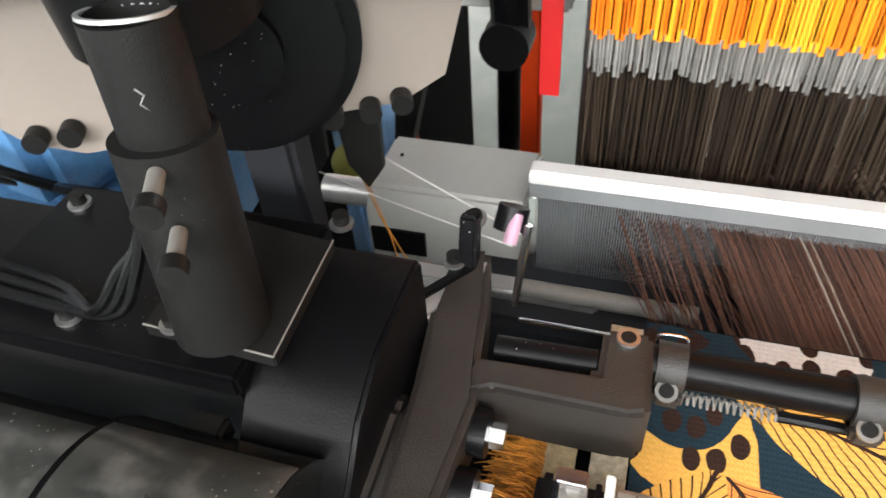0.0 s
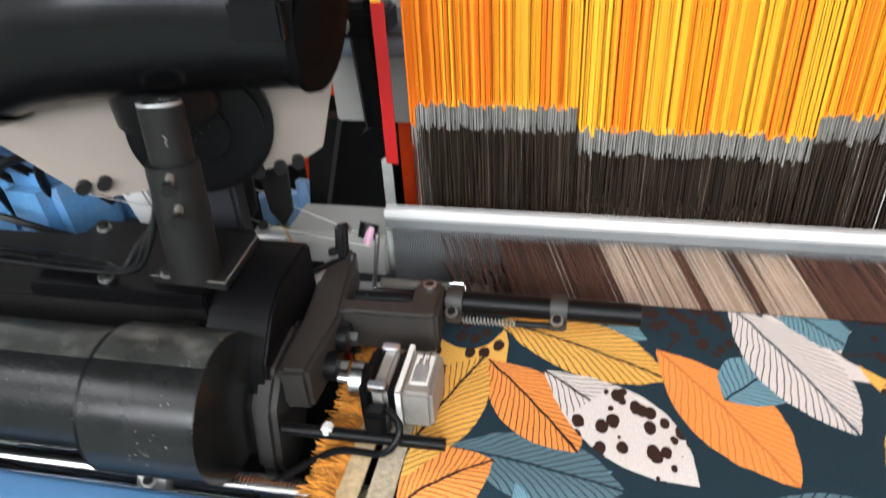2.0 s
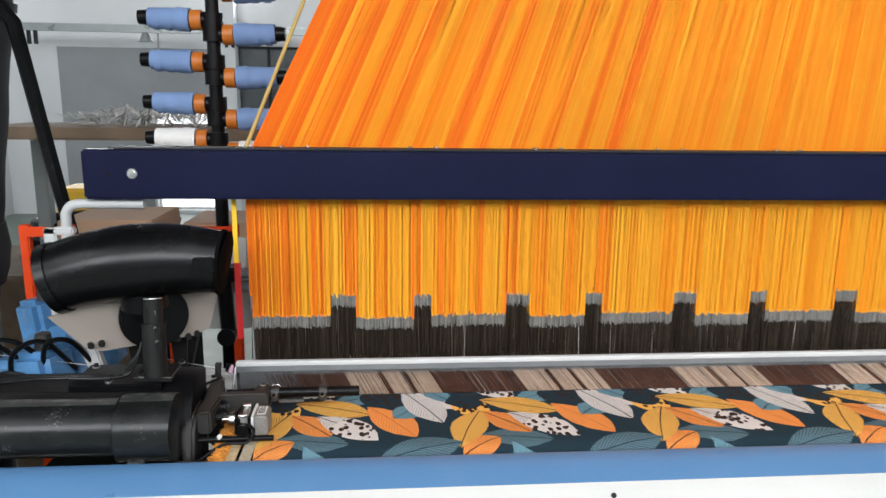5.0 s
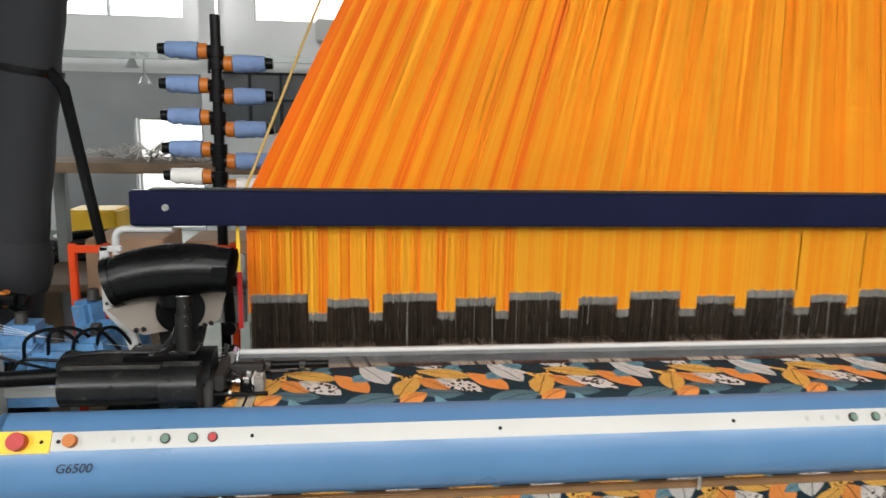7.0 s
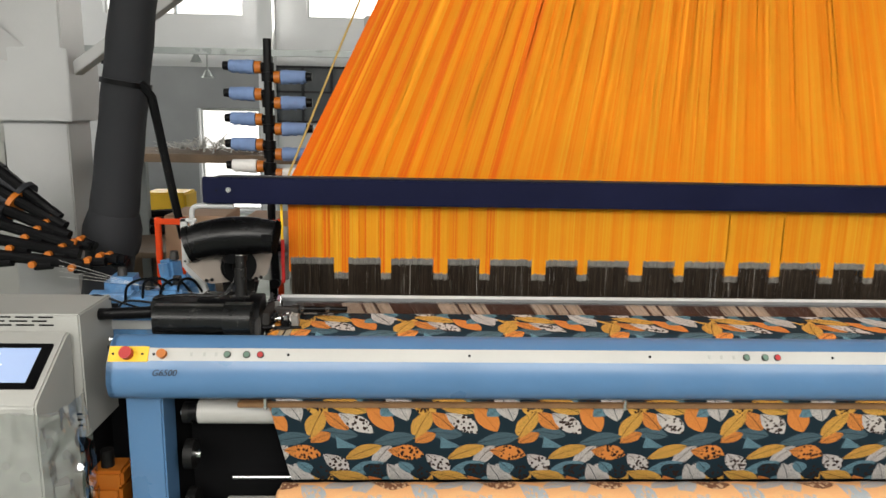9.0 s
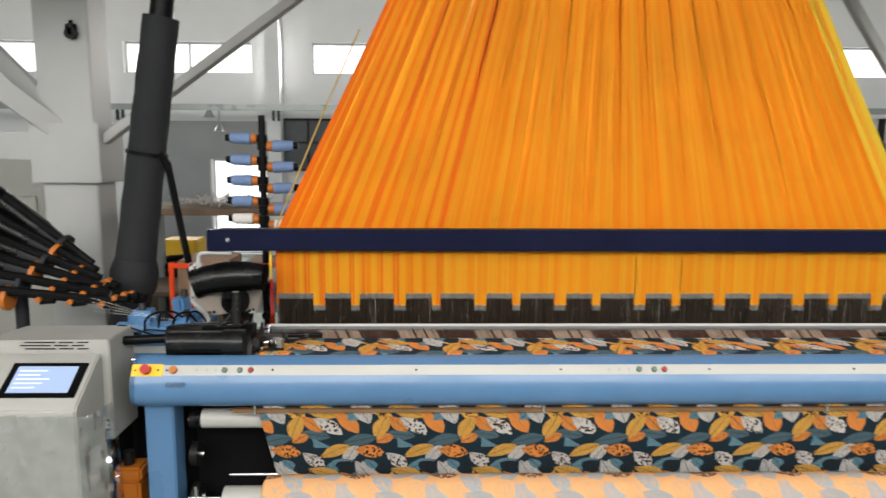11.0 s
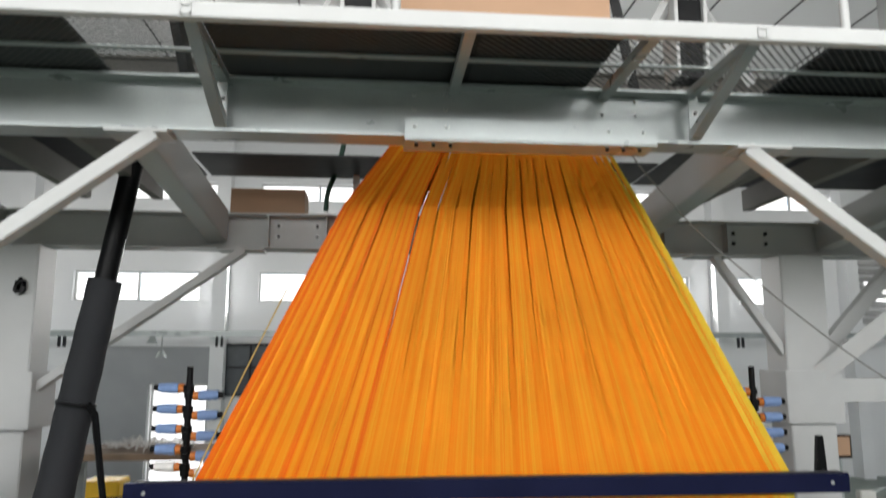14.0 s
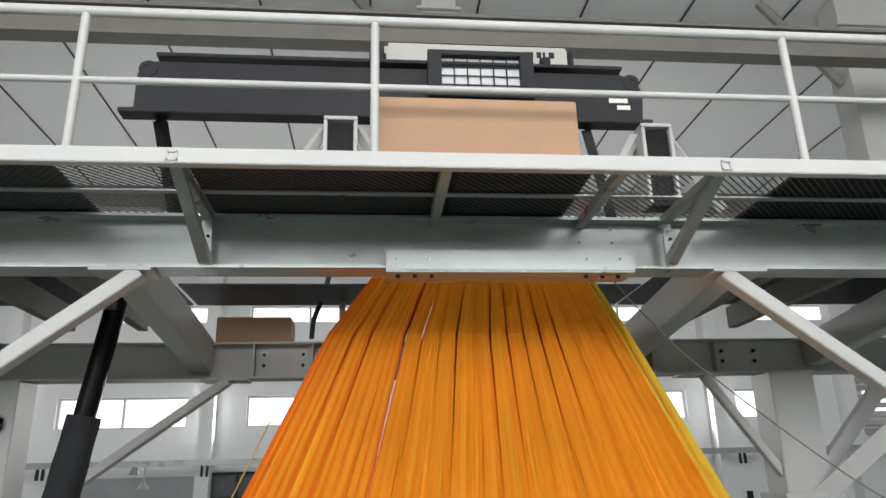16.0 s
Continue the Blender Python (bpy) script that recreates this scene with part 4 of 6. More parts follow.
# cloth roll below, pattern reverse outwards
RY, RZ, RR = 0.055, 0.445, 0.088
croll = thing("cloth_roll", "thick roll of finished cloth showing its peach and grey reverse side", "fabric roll")
prof3 = [(RY + RR * math.cos(a), RZ + RR * math.sin(a)) for a in [radians(60 + 10 * k) for k in range(37)]]
cloth_strip("rolled_cloth", prof3, -0.050, 2.735, M_CLOTHB, croll, 0.5, wave=0.002)
for x, d in ((-0.050, -1), (2.735, 1)):
    bm = B()
    rod(bm, (x - d * 0.02, RY, RZ), (x + d * 0.012, RY, RZ), RR - 0.001, RR - 0.02, seg=40)
    part("roll_end", bm, M_CLOTHB, croll)
for a, b, r in ((-0.218, -0.055, 0.052), (2.74, 2.93, 0.052)):
    bm = B()
    rod(bm, (a, RY, RZ - 0.005), (b, RY, RZ - 0.005), r, seg=28)
    part("core_sleeve", bm, M_LGREY, croll, "off-white roll core")
bm = B()
rod(bm, (-0.36, RY, RZ), (3.2, RY, RZ), 0.008, seg=16)
part("spindle", bm, M_CHROME, croll)
bm = B()
rod(bm, (-0.335, RY, RZ), (-0.315, RY, RZ), 0.022, seg=16)
part("hand_hub", bm, M_CHROME, croll)
bm = B()
rod(bm, (-0.325, RY - 0.02, RZ + 0.06), (-0.318, RY - 0.02, RZ - 0.11), 0.006, seg=10)
part("hand_lever", bm, M_CHROME, croll, "bright hand lever")
bm = B()
rod(bm, (-0.27, 0.325, 0.415), (3.2, 0.325, 0.415), 0.009, seg=14)
shell("guide_rod", bm, M_CHROME, "bright steel guide rod under the cloth", "", "rod", True)
ru = thing("press_roller", "cream take-up roller with dark bearing end", "roller")
bm = B()
rod(bm, (-0.343, 0.222, 0.712), (3.05, 0.222, 0.712), 0.040, seg=28)
part("barrel", bm, M_CREAM, ru)
bm = B()
rod(bm, (-0.375, 0.222, 0.712), (-0.343, 0.222, 0.712), 0.03, seg=20)
part("bearing", bm, M_BLACK, ru)

# ---- breast cover in front ----
cover = thing("breast_cover", "sky blue rounded breast cover with a white control strip", "machine cover", (0, 0, 0))
CX0, CX1 = -0.562, 3.42
CP = [(0.150, 0.985), (0.152, 0.996), (0.146, 1.003), (0.135, 1.004), (0.120, 0.999), (0.105, 0.990), (0.090, 0.979)]
CS = [(0.090, 0.979), (0.078, 0.963), (0.068, 0.945)]
CL = [(0.068, 0.945), (0.058, 0.922), (0.052, 0.900), (0.050, 0.878), (0.054, 0.850), (0.066, 0.828), (0.085, 0.816), (0.11, 0.812)]


def skin(bm, pts, x0, x1, th=0.004):
    inner = [(y + th, z - th * 0.6) for y, z in pts][::-1]
    prism(bm, pts + inner, "x", x0, x1)


bm = B()
skin(bm, CP, CX0, CX1)
part("upper_skin", bm, M_BLUE, cover)
bm = B()
skin(bm, CS, CX0 + 0.02, CX1)
part("control_strip", bm, M_CREAM, cover, "off-white control strip")
bm = B()
skin(bm, CL, CX0 - 0.005, CX1)
part("lower_skin", bm, M_BLUE, cover)
bm = B()
prism(bm, [*CP[1:], *CS[1:], *CL[1:], (0.15, 0.82)], "x", CX0 - 0.004, CX0 + 0.012)
part("end_cap", bm, M_BLUE, cover)


def on_strip(f):
    """Point and outward normal on the control strip, f from its top to its foot."""
    a, b = Vector((0, *CS[0])), Vector((0, *CS[2]))
    p = a.lerp(b, f)
    return p, Vector((0, -(a - b).z, (a - b).y)).normalized() * 1.0


SP, SN = on_strip(0.5)


def button(x, r, h, material, name, ring=True):
    bm = B()
    p = Vector((x, SP.y - 0.002, SP.z + 0.001))
    rod(bm, p - SN * 0.004, p + SN * h, r, seg=20)
    o = part(name, bm, material, cover)
    if ring:
        bm = B()
        rod(bm, p - SN * 0.004, p + SN * h * 0.55, r * 1.3, seg=20)
        part("bezel", bm, M_CASTW, cover)
    return o


bm = B()
m = Matrix.Translation((-0.502, SP.y, SP.z)) @ SN.to_track_quat("Z", "Y").to_matrix().to_4x4()
box(bm, -0.062, 0.058, -0.024, 0.024, 0.0005, 0.004, 0.001, m)
part("stop_plate", bm, M_YELLOW, cover, "yellow plate of the emergency stop")
button(-0.507, 0.019, 0.024, M_RED, "emergency_stop", False)
button(-0.402, 0.014, 0.016, M_AMBER, "amber_button", False)
for x in (-0.550, -0.462, -0.428, -0.020, 0.54, 1.11, 1.70, 2.28, 2.86):
    button(x, 0.0042, 0.002, M_BLACK, "plug", False)
for x, mm in ((-0.206, M_GREEN_B), (-0.147, M_GREEN_B), (-0.105, M_RED), (1.42, M_GREEN_B), (1.48, M_GREEN_B), (1.52, M_RED)):
    button(x, 0.0085, 0.006, mm, "push_button")
for x in (-0.315, -0.275, -0.24, 1.30, 1.34, 1.38):
    bm = B()
    m = Matrix.Translation((x, SP.y, SP.z)) @ SN.to_track_quat("Z", "Y").to_matrix().to_4x4()
    box(bm, -0.004, 0.004, -0.006, 0.006, 0.0005, 0.0025, 0, m)
    part("pictogram", bm, M_LGREY, cover)
fc = bpy.data.curves.new("lettering", "FONT")
fc.body, fc.size, fc.extrude, fc.shear = "G6500", 0.0275, 0.0004, 0.25
fc.materials.append(M_TEXT)
fo = new("lettering", fc)
fo.parent = cover
fo.location, fo.rotation_euler = (-0.430, 0.0492, 0.9035), (radians(75), 0, 0)
# worn lath under the cover
bm = B()
box(bm, -0.19, 3.3, 0.105, 0.135, 0.775, 0.792, 0.003)
lath = shell("lath", bm, M_WOODFLAT, "worn brown lath under the breast cover", "", "lath")
for x in (-0.1, 1.05, 2.2):
    bm = B()
    rod(bm, (x, 0.1, 0.775), (x, 0.1, 0.81), 0.006, seg=10)
    part("pin", bm, M_CHROME, lath)

# loom end frames
for x0, nm in ((-0.55, "loom_leg"), (3.16, "loom_leg")):
    leg = thing("end_frame", "blue painted steel loom end frame", "machine frame", (x0, 0, 0))
    bm = B()
    box(bm, 0, 0.115, 0.14, 0.26, 0, 0.82, 0.006)
    part("front_leg", bm, M_BLUE, leg)
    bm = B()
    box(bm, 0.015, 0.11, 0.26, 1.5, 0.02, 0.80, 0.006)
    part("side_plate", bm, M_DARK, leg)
# inner panel coloured near black for the shade behind the cloth
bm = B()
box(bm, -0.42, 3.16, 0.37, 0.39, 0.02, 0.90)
inner = shell("loom_back_panel", bm, M_DARK, "near-black inner panel painted for the shade inside the loom", "", "panel")
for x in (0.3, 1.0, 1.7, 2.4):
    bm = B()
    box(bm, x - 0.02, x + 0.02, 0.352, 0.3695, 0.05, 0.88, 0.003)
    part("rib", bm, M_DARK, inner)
# added slab over the floor, black in place of the shade there
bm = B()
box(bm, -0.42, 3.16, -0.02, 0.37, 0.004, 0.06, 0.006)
part("shade_slab", bm, M_DARK, inner)

# ---- sley, reed and warp ----
sley = thing("sley", "swinging sley with pale aluminium reed cap", "sley", (0, 0.42, 0.35))
SX0, SX1 = -0.113, 2.87
bm = B()
prism(bm, [(0.050, 0.688), (0.050, 0.695), (0.052, 0.697), (0.064, 0.697), (0.066, 0.694), (0.066, 0.688)], "x", SX0, SX1, 0.001)
part("reed_cap", bm, M_REEDCAP, sley)
bm = B()
box(bm, SX0, SX1, 0.0515, 0.0645, 0.676, 0.688, 0.0008)
part("cap_channel", bm, M_REEDGREY, sley, "dull grey channel under the reed cap")
V, F = [], []
for i in range(1700):
    x = SX0 + 0.004 + (SX1 - SX0 - 0.008) * i / 1700
    k = len(V)
    V += [(x, 0.054, 0.60), (x + 0.0006, 0.054, 0.60), (x + 0.0006, 0.054, 0.677), (x, 0.054, 0.677), (x, 0.062, 0.60), (x + 0.0006, 0.062, 0.60), (x + 0.0006, 0.062, 0.677), (x, 0.062, 0.677)]
    F += [(k, k + 1, k + 2, k + 3), (k, k + 4, k + 7, k + 3), (k + 1, k + 5, k + 6, k + 2)]
me = bpy.data.meshes.new("reed")
me.from_pydata(V, [], F)
me.materials.append(M_REED)
o = new("reed", me)
o.parent = sley
tagged(o, "fine steel reed dents", kind="stuff")
for x in (SX0, SX1 - 0.012):
    bm = B()
    box(bm, x, x + 0.006, 0.052, 0.064, 0.57, 0.676, 0.001)
    part("reed_end", bm, M_CHROME, sley)
bm = B()
box(bm, SX0 - 0.05, SX1 + 0.05, 0.0, 0.07, 0.54, 0.61, 0.006)
part("sley_beam", bm, M_DARKSTEEL, sley)
bm = B()
rod(bm, (SX0 - 0.05, 0, 0), (SX1 + 0.05, 0, 0), 0.03)
part("rocking_shaft", bm, M_DARKSTEEL, sley)
for k in range(7):
    bm = B()
    box(bm, 0.05 + 0.45 * k, 0.09 + 0.45 * k, -0.01, 0.05, 0.0, 0.55, 0.004)
    part("sword", bm, M_DARKSTEEL, sley)

warp = thing("warp_sheet", "brown warp yarns with beige stripes running from healds to cloth", "yarn")
for nm, z1 in (("upper_shed", 1.034), ("lower_shed", 0.972)):
    ln, tn = [], []
    for i in range(2900):
        x = -0.085 + 2.87 * (i + rng.uniform(-0.3, 0.3)) / 2900
        ph = ((x - 0.078) / 0.3515) % 1.0
        pale = ph < 0.50 and x > 0.05 and not (0.19 < ph < 0.22 or 0.33 < ph < 0.36)
        if x < -0.02 and rng.random() < 0.6:
            continue
        xf = -0.03 + (x + 0.085) / 2.87 * 2.785
        j = rng.normal(0, 0.0006)
        ln.append(((xf, FELL, FZ + 0.001), (xf * 0.6 + x * 0.4, 0.46, FZ + 0.001 + (z1 - FZ) * 0.4 + j), (x, 0.535, z1 + 3 * j), (x, 0.64, 1.0)))
        tn.append(1 if pale else 0)
    o = new(nm, thread_mesh(nm, ln, 0.00058, [M_WARP, M_WARPP], tn, flat="y"))
    o.parent = warp
    tagged(o, kind="stuff")

# ---- temple, its holder and the selvedge motor ----
temple = thing("temple", "dark cast temple with black roller tube over the cloth edge", "loom temple")
bm = B()
rod(bm, (-0.034, 0.352, 1.031), (0.136, 0.352, 1.031), 0.0098, seg=24)
part("roller_tube", bm, M_BLACK, temple)
for x in (-0.018, 0.070):
    bm = B()
    rod(bm, (x - 0.007, 0.352, 1.031), (x + 0.007, 0.352, 1.031), 0.0125, seg=24)
    box(bm, x - 0.007, x + 0.007, 0.335, 0.348, 1.019, 1.029, 0.002)
    c = part("collar", bm, M_CASTW, temple)
    bolt(temple, (x - 0.001, 0.337, 1.030), (0, -0.4, 1), 0.0036, 0.003, "clamp_screw")
bm = B()
rod(bm, (0.1361, 0.352, 1.031), (0.1365, 0.352, 1.031), 0.0085, seg=20)
part("end_plug", bm, M_DARKSTEEL, temple)
bm = B()
pipe(bm, [(-0.012 + 0.0006 * k, 0.3455 + 0.0032 * math.cos(k * 1.2), 1.0165 + 0.0032 * math.sin(k * 1.2)) for k in range(80)], 0.0007, 5)
part("spring", bm, M_BROWNSTEEL, temple)
bm = B()
rod(bm, (0.034, 0.3455, 1.0165), (0.070, 0.3455, 1.0165), 0.003, seg=10)
part("spring_pin", bm, M_BLACK, temple)
bm = B()
rod(bm, (-0.03, 0.371, 1.020), (0.07, 0.371, 1.020), 0.0011, seg=8)
part("edge_wire", bm, M_CHROME, temple)
bm = B()
rod(bm, (-0.098, 0.371, 1.024), (-0.045, 0.371, 1.024), 0.0013, seg=8)
part("edge_wire", bm, M_CHROME, temple)
bm = B()
pipe(bm, arc([(-0.026, 0.3615, 1.036), (-0.025, 0.3635, 1.0405), (-0.013, 0.3635, 1.041), (-0.011, 0.3615, 1.037)]), 0.0007, 6)
part("clip_wire", bm, M_CHROME, temple)
# holder
bm = B()
prism(bm, [(-0.139, 0.395), (-0.120, 0.399), (-0.113, 0.364), (-0.107, 0.322), (-0.103, 0.300), (-0.108, 0.232), (-0.130, 0.230), (-0.134, 0.300), (-0.140, 0.350)], "z", 1.008, 1.048, 0.0035)
part("holder_arm", bm, M_CASTW, temple)
bm = B()
prism(bm, [(-0.112, 0.326), (-0.052, 0.329), (-0.052, 0.358), (-0.028, 0.359), (-0.026, 0.312), (-0.036, 0.309), (-0.098, 0.309), (-0.112, 0.302)], "z", 1.006, 1.046, 0.003)
part("holder_bridge", bm, M_CASTW, temple)
bm = B()
rod(bm, (-0.103, 0.339, 1.036), (-0.053, 0.341, 1.036), 0.0075, seg=18)
part("guide_roller", bm, M_BLACK, temple)
bolt(temple, (-0.040, 0.352, 1.046), (0, 0, 1), 0.0038, 0.002, "screw")
bm = B()
prism(bm, [(0.305, 1.035), (0.29, 1.045), (0.235, 1.040), (0.215, 1.020), (0.205, 0.965), (0.215, 0.945), (0.245, 0.94), (0.27, 0.97), (0.305, 0.995)], "x", -0.152, -0.132, 0.005)
part("side_plate", bm, M_CASTW, temple)
for y, z in ((0.294, 1.030), (0.266, 1.024)):
    bm = B()
    rod(bm, (-0.108, y, z), (-0.096, y, z), 0.0115, seg=22)
    part("boss", bm, M_BLACK, temple)
    bm = B()
    rod(bm, (-0.096, y, z), (-0.088, y, z), 0.0062, seg=6)
    part("hex_bolt", bm, M_CHROME, temple, "bright hex bolt")
# yarn guide arm with pink eyelet
guide = thing("yarn_guide", "bright steel yarn guide arm with pink ceramic eyelet", "yarn guide")
bm = B()
prism(bm, [(-0.158, 0.342), (-0.148, 0.332), (-0.118, 0.374), (-0.118, 0.392), (-0.126, 0.388)], "z", 1.028, 1.046, 0.002)
part("arm", bm, M_ALU, guide)
bm = B()
prism(bm, [(-0.154, 0.350), (-0.151, 0.345), (-0.124, 0.380), (-0.127, 0.386)], "z", 1.0465, 1.050, 0.001)
part("slot", bm, M_BLACK, guide)
bm = B()
prism(bm, [(0.377, 1.045), (0.392, 1.045), (0.398, 1.075), (0.388, 1.078)], "x", -0.134, -0.124, 0.002)
part("finger", bm, M_BLACK, guide)
bolt(guide, (-0.136, 0.381, 1.050), (0, 0, 1), 0.0042, 0.006)
bolt(guide, (-0.128, 0.398, 1.068), (0, -0.3, 1), 0.0042, 0.005)
bm = B()
rod(bm, (-0.110, 0.401, 1.050), (-0.1085, 0.414, 1.061), 0.0040, seg=16)
part("eyelet", bm, mat("pink_ceramic", (0.40, 0.24, 0.32), 0.3), guide)
bm = B()
rod(bm, (-0.106, 0.396, 1.006), (-0.101, 0.410, 1.058), 0.0024, seg=8)
part("stem", bm, M_CHROME, guide)
bm = B()
rod(bm, (-0.113, 0.412, 1.05), (-0.111, 0.420, 1.062), 0.009, seg=16)
part("eyelet_back", bm, M_BLACK, guide)
yarns = [((-0.34, 0.54, 1.05), (-0.2, 0.46, 1.05), (-0.104, 0.405, 1.055)), ((-0.36, 0.50, 1.03), (-0.2, 0.44, 1.035), (-0.108, 0.40, 1.05))]
o = new("weft_yarn", thread_mesh("weft_yarn", yarns, 0.0006, [M_YARN_W], flat="x"))
tagged(o, "thin pale weft yarns running to the guide eyelet", "yarn", kind="stuff")
yarns = [((-0.255, 0.50, 1.045), (-0.2, 0.43, 1.03), (-0.135, 0.37, 1.0)), ((-0.252, 0.50, 1.045), (-0.19, 0.42, 1.025), (-0.15, 0.36, 1.0))]
o = new("weft_yarn", thread_mesh("weft_yarn", yarns, 0.0009, [M_FRINGE], flat="x"))
tagged(o, "two ochre weft yarns below the guide", "yarn", kind="stuff")

motor = thing("selvedge_motor", "small laminated stepper motor with white label and cable tie", "motor")
for x0, x1, m, nm in ((-0.070, -0.060, M_BLACK, "rear_cap"), (-0.060, -0.048, M_LAMIN, "lamination"), (-0.048, -0.039, M_BLACK, "lamination"), (-0.039, -0.014, M_LAMIN, "front_cap")):
    bm = B()
    box(bm, x0 + 0.0002, x1 - 0.0002, 0.231, 0.279, 1.003, 1.038, 0.003)
    part(nm, bm, m, motor)
bm = B()
box(bm, -0.033, -0.019, 0.240, 0.272, 1.0384, 1.0390)
lab = part("label", bm, M_YARN_W, motor, "white label with unreadable print")
for k in range(7):
    bm = B()
    box(bm, -0.0315 + 0.0016 * k, -0.0307 + 0.0016 * k, 0.243, 0.243 + 0.018 + 0.007 * (k % 3), 1.0391, 1.0394)
    part("print_bar", bm, M_DARKSTEEL, lab)
bm = B()
for y0, y1, z0, z1 in ((0.2285, 0.2305, 1.0, 1.0405), (0.2285, 0.2815, 1.0385, 1.0405), (0.2795, 0.2815, 1.0, 1.0405)):
    box(bm, -0.041, -0.037, y0, y1, z0, z1, 0.0005)
part("cable_tie", bm, M_YARN_W, motor)
for y in (0.234, 0.276):
    bm = B()
    box(bm, -0.062, -0.048, y - 0.004, y + 0.004, 1.036, 1.042, 0.001)
    part("tie_rod", bm, M_CHROME, motor)
bm = B()
rod(bm, (-0.080, 0.252, 1.026), (-0.0705, 0.252, 1.026), 0.014, seg=22)
part("pinion", bm, M_CHROME, motor)
bm = B()
rod(bm, (-0.092, 0.252, 1.026), (-0.080, 0.252, 1.026), 0.004, seg=12)
part("shaft", bm, M_CHROME, motor)
bm = B()
box(bm, -0.062, -0.045, 0.213, 0.229, 1.004, 1.03, 0.003)
part("connector", bm, M_BLACK, motor)
bm = B()
pipe(bm, arc([(-0.045, 0.222, 1.030), (-0.034, 0.212, 1.022), (-0.044, 0.200, 1.008), (-0.08, 0.198, 1.006), (-0.12, 0.185, 0.985), (-0.17, 0.148, 0.968), (-0.23, 0.145, 0.972), (-0.30, 0.16, 0.985), (-0.42, 0.17, 0.985)]), 0.0028, 8)
part("cable", bm, M_BLACK, motor, "black cable")
bm = B()
rod(bm, (-0.125, 0.212, 1.008), (-0.002, 0.214, 1.008), 0.0048, seg=14)
part("support_pin", bm, M_BLACK, motor)
bm = B()
box(bm, -0.094, -0.086, 0.208, 0.218, 1.008, 1.016, 0.002)
part("white_clip", bm, M_YARN_W, motor)

# ---- black drive unit beside the cloth ----
drive = thing("selvedge_drive", "black drive unit with cylinder, base plate and upright tube", "drive unit")
bm = B()
prism(bm, [(0.345, 1.03), (0.345, 1.086), (0.337, 1.090), (0.285, 1.090), (0.258, 1.078), (0.232, 1.05), (0.222, 1.0), (0.222, 0.96), (0.345, 0.96)], "x", -0.192, -0.140, 0.002)
part("block", bm, M_BLACK, drive)
bm = B()
rod(bm, (-0.236, 0.198, 1.040), (-0.152, 0.198, 1.040), 0.054, seg=48)
part("motor_can", bm, M_DRUM, drive)
bm = B()
rod(bm, (-0.238, 0.198, 1.040), (-0.236, 0.198, 1.040), 0.0545, 0.054, seg=48)
part("rim", bm, M_BLACK, drive)
bm = B()
rod(bm, (-0.46, 0.202, 1.040), (-0.238, 0.202, 1.040), 0.046, seg=40)
part("shaft_tube", bm, M_DRUM, drive)
bm = B()
box(bm, -0.345, -0.192, 0.257, 0.356, 1.077, 1.090, 0.002)
part("lower_plate", bm, M_BLACK, drive)
bm = B()
prism(bm, [(-0.242, 0.271), (-0.178, 0.268), (-0.181, 0.338), (-0.246, 0.345)], "z", 1.089, 1.0965, 0.0008)
part("base_plate", bm, M_CAST, drive)
for pts in ([(-0.2421, 0.2708), (-0.178, 0.2678), (-0.178, 0.2684), (-0.2421, 0.2714)], [(-0.1784, 0.268), (-0.1778, 0.268), (-0.1808, 0.338), (-0.1814, 0.338)]):
    bm = B()
    prism(bm, pts, "z", 1.0961, 1.0969)
    part("worn_edge", bm, M_BROWNSTEEL, drive, "bare steel edge of the plate")
for x, y in ((-0.228, 0.274), (-0.283, 0.271), (-0.185, 0.356), (-0.330, 0.341)):
    bolt(drive, (x, y, 1.0965 if x == -0.228 else 1.090), (0, 0, 1), 0.0042, 0.007)
bm = B()
box(bm, -0.218, -0.196, 0.240, 0.252, 1.060, 1.072, 0.002)
part("tab", bm, M_CAST, drive)
# pale top bands: dust film plus reflected light put in as colour
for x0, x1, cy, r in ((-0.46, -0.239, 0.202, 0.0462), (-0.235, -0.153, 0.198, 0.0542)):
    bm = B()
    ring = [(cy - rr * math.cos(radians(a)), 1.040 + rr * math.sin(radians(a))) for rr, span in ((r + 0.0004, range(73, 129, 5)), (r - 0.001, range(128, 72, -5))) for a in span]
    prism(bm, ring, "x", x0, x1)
    part("dusty_sheen_crown", bm, M_DUSTY_SHEEN, drive, "grey dusty upper side of the cylinder with its sheen painted in")
bm = B()
box(bm, -0.50, -0.194, 0.262, 0.352, 0.965, 1.0765, 0.003)
part("gearbox", bm, M_CAST, drive)
# upright tube in its clamp sleeve
bm = B()
a, b = Vector((-0.207, 0.279, 1.0965)), Vector((-0.2085, 0.290, 1.187))
rod(bm, a, b, 0.0198, 0.0192, seg=30)
part("sleeve", bm, M_CAST, drive)


def hollow(bm, a, b, r, t, seg=28):
    a, b = Vector(a), Vector(b)
    q = (b - a).to_track_quat("Z", "Y")
    def ring(p, rr):
        return [bm.verts.new(p + q @ Vector((rr * math.cos(k * math.tau / seg), rr * math.sin(k * math.tau / seg), 0))) for k in range(seg)]
    R = [ring(a, r), ring(b, r), ring(b, r - t), ring(a, r - t)]
    for u, v in zip(R, R[1:] + R[:1]):
        for k in range(seg):
            bm.faces.new((u[k], u[(k + 1) % seg], v[(k + 1) % seg], v[k]))


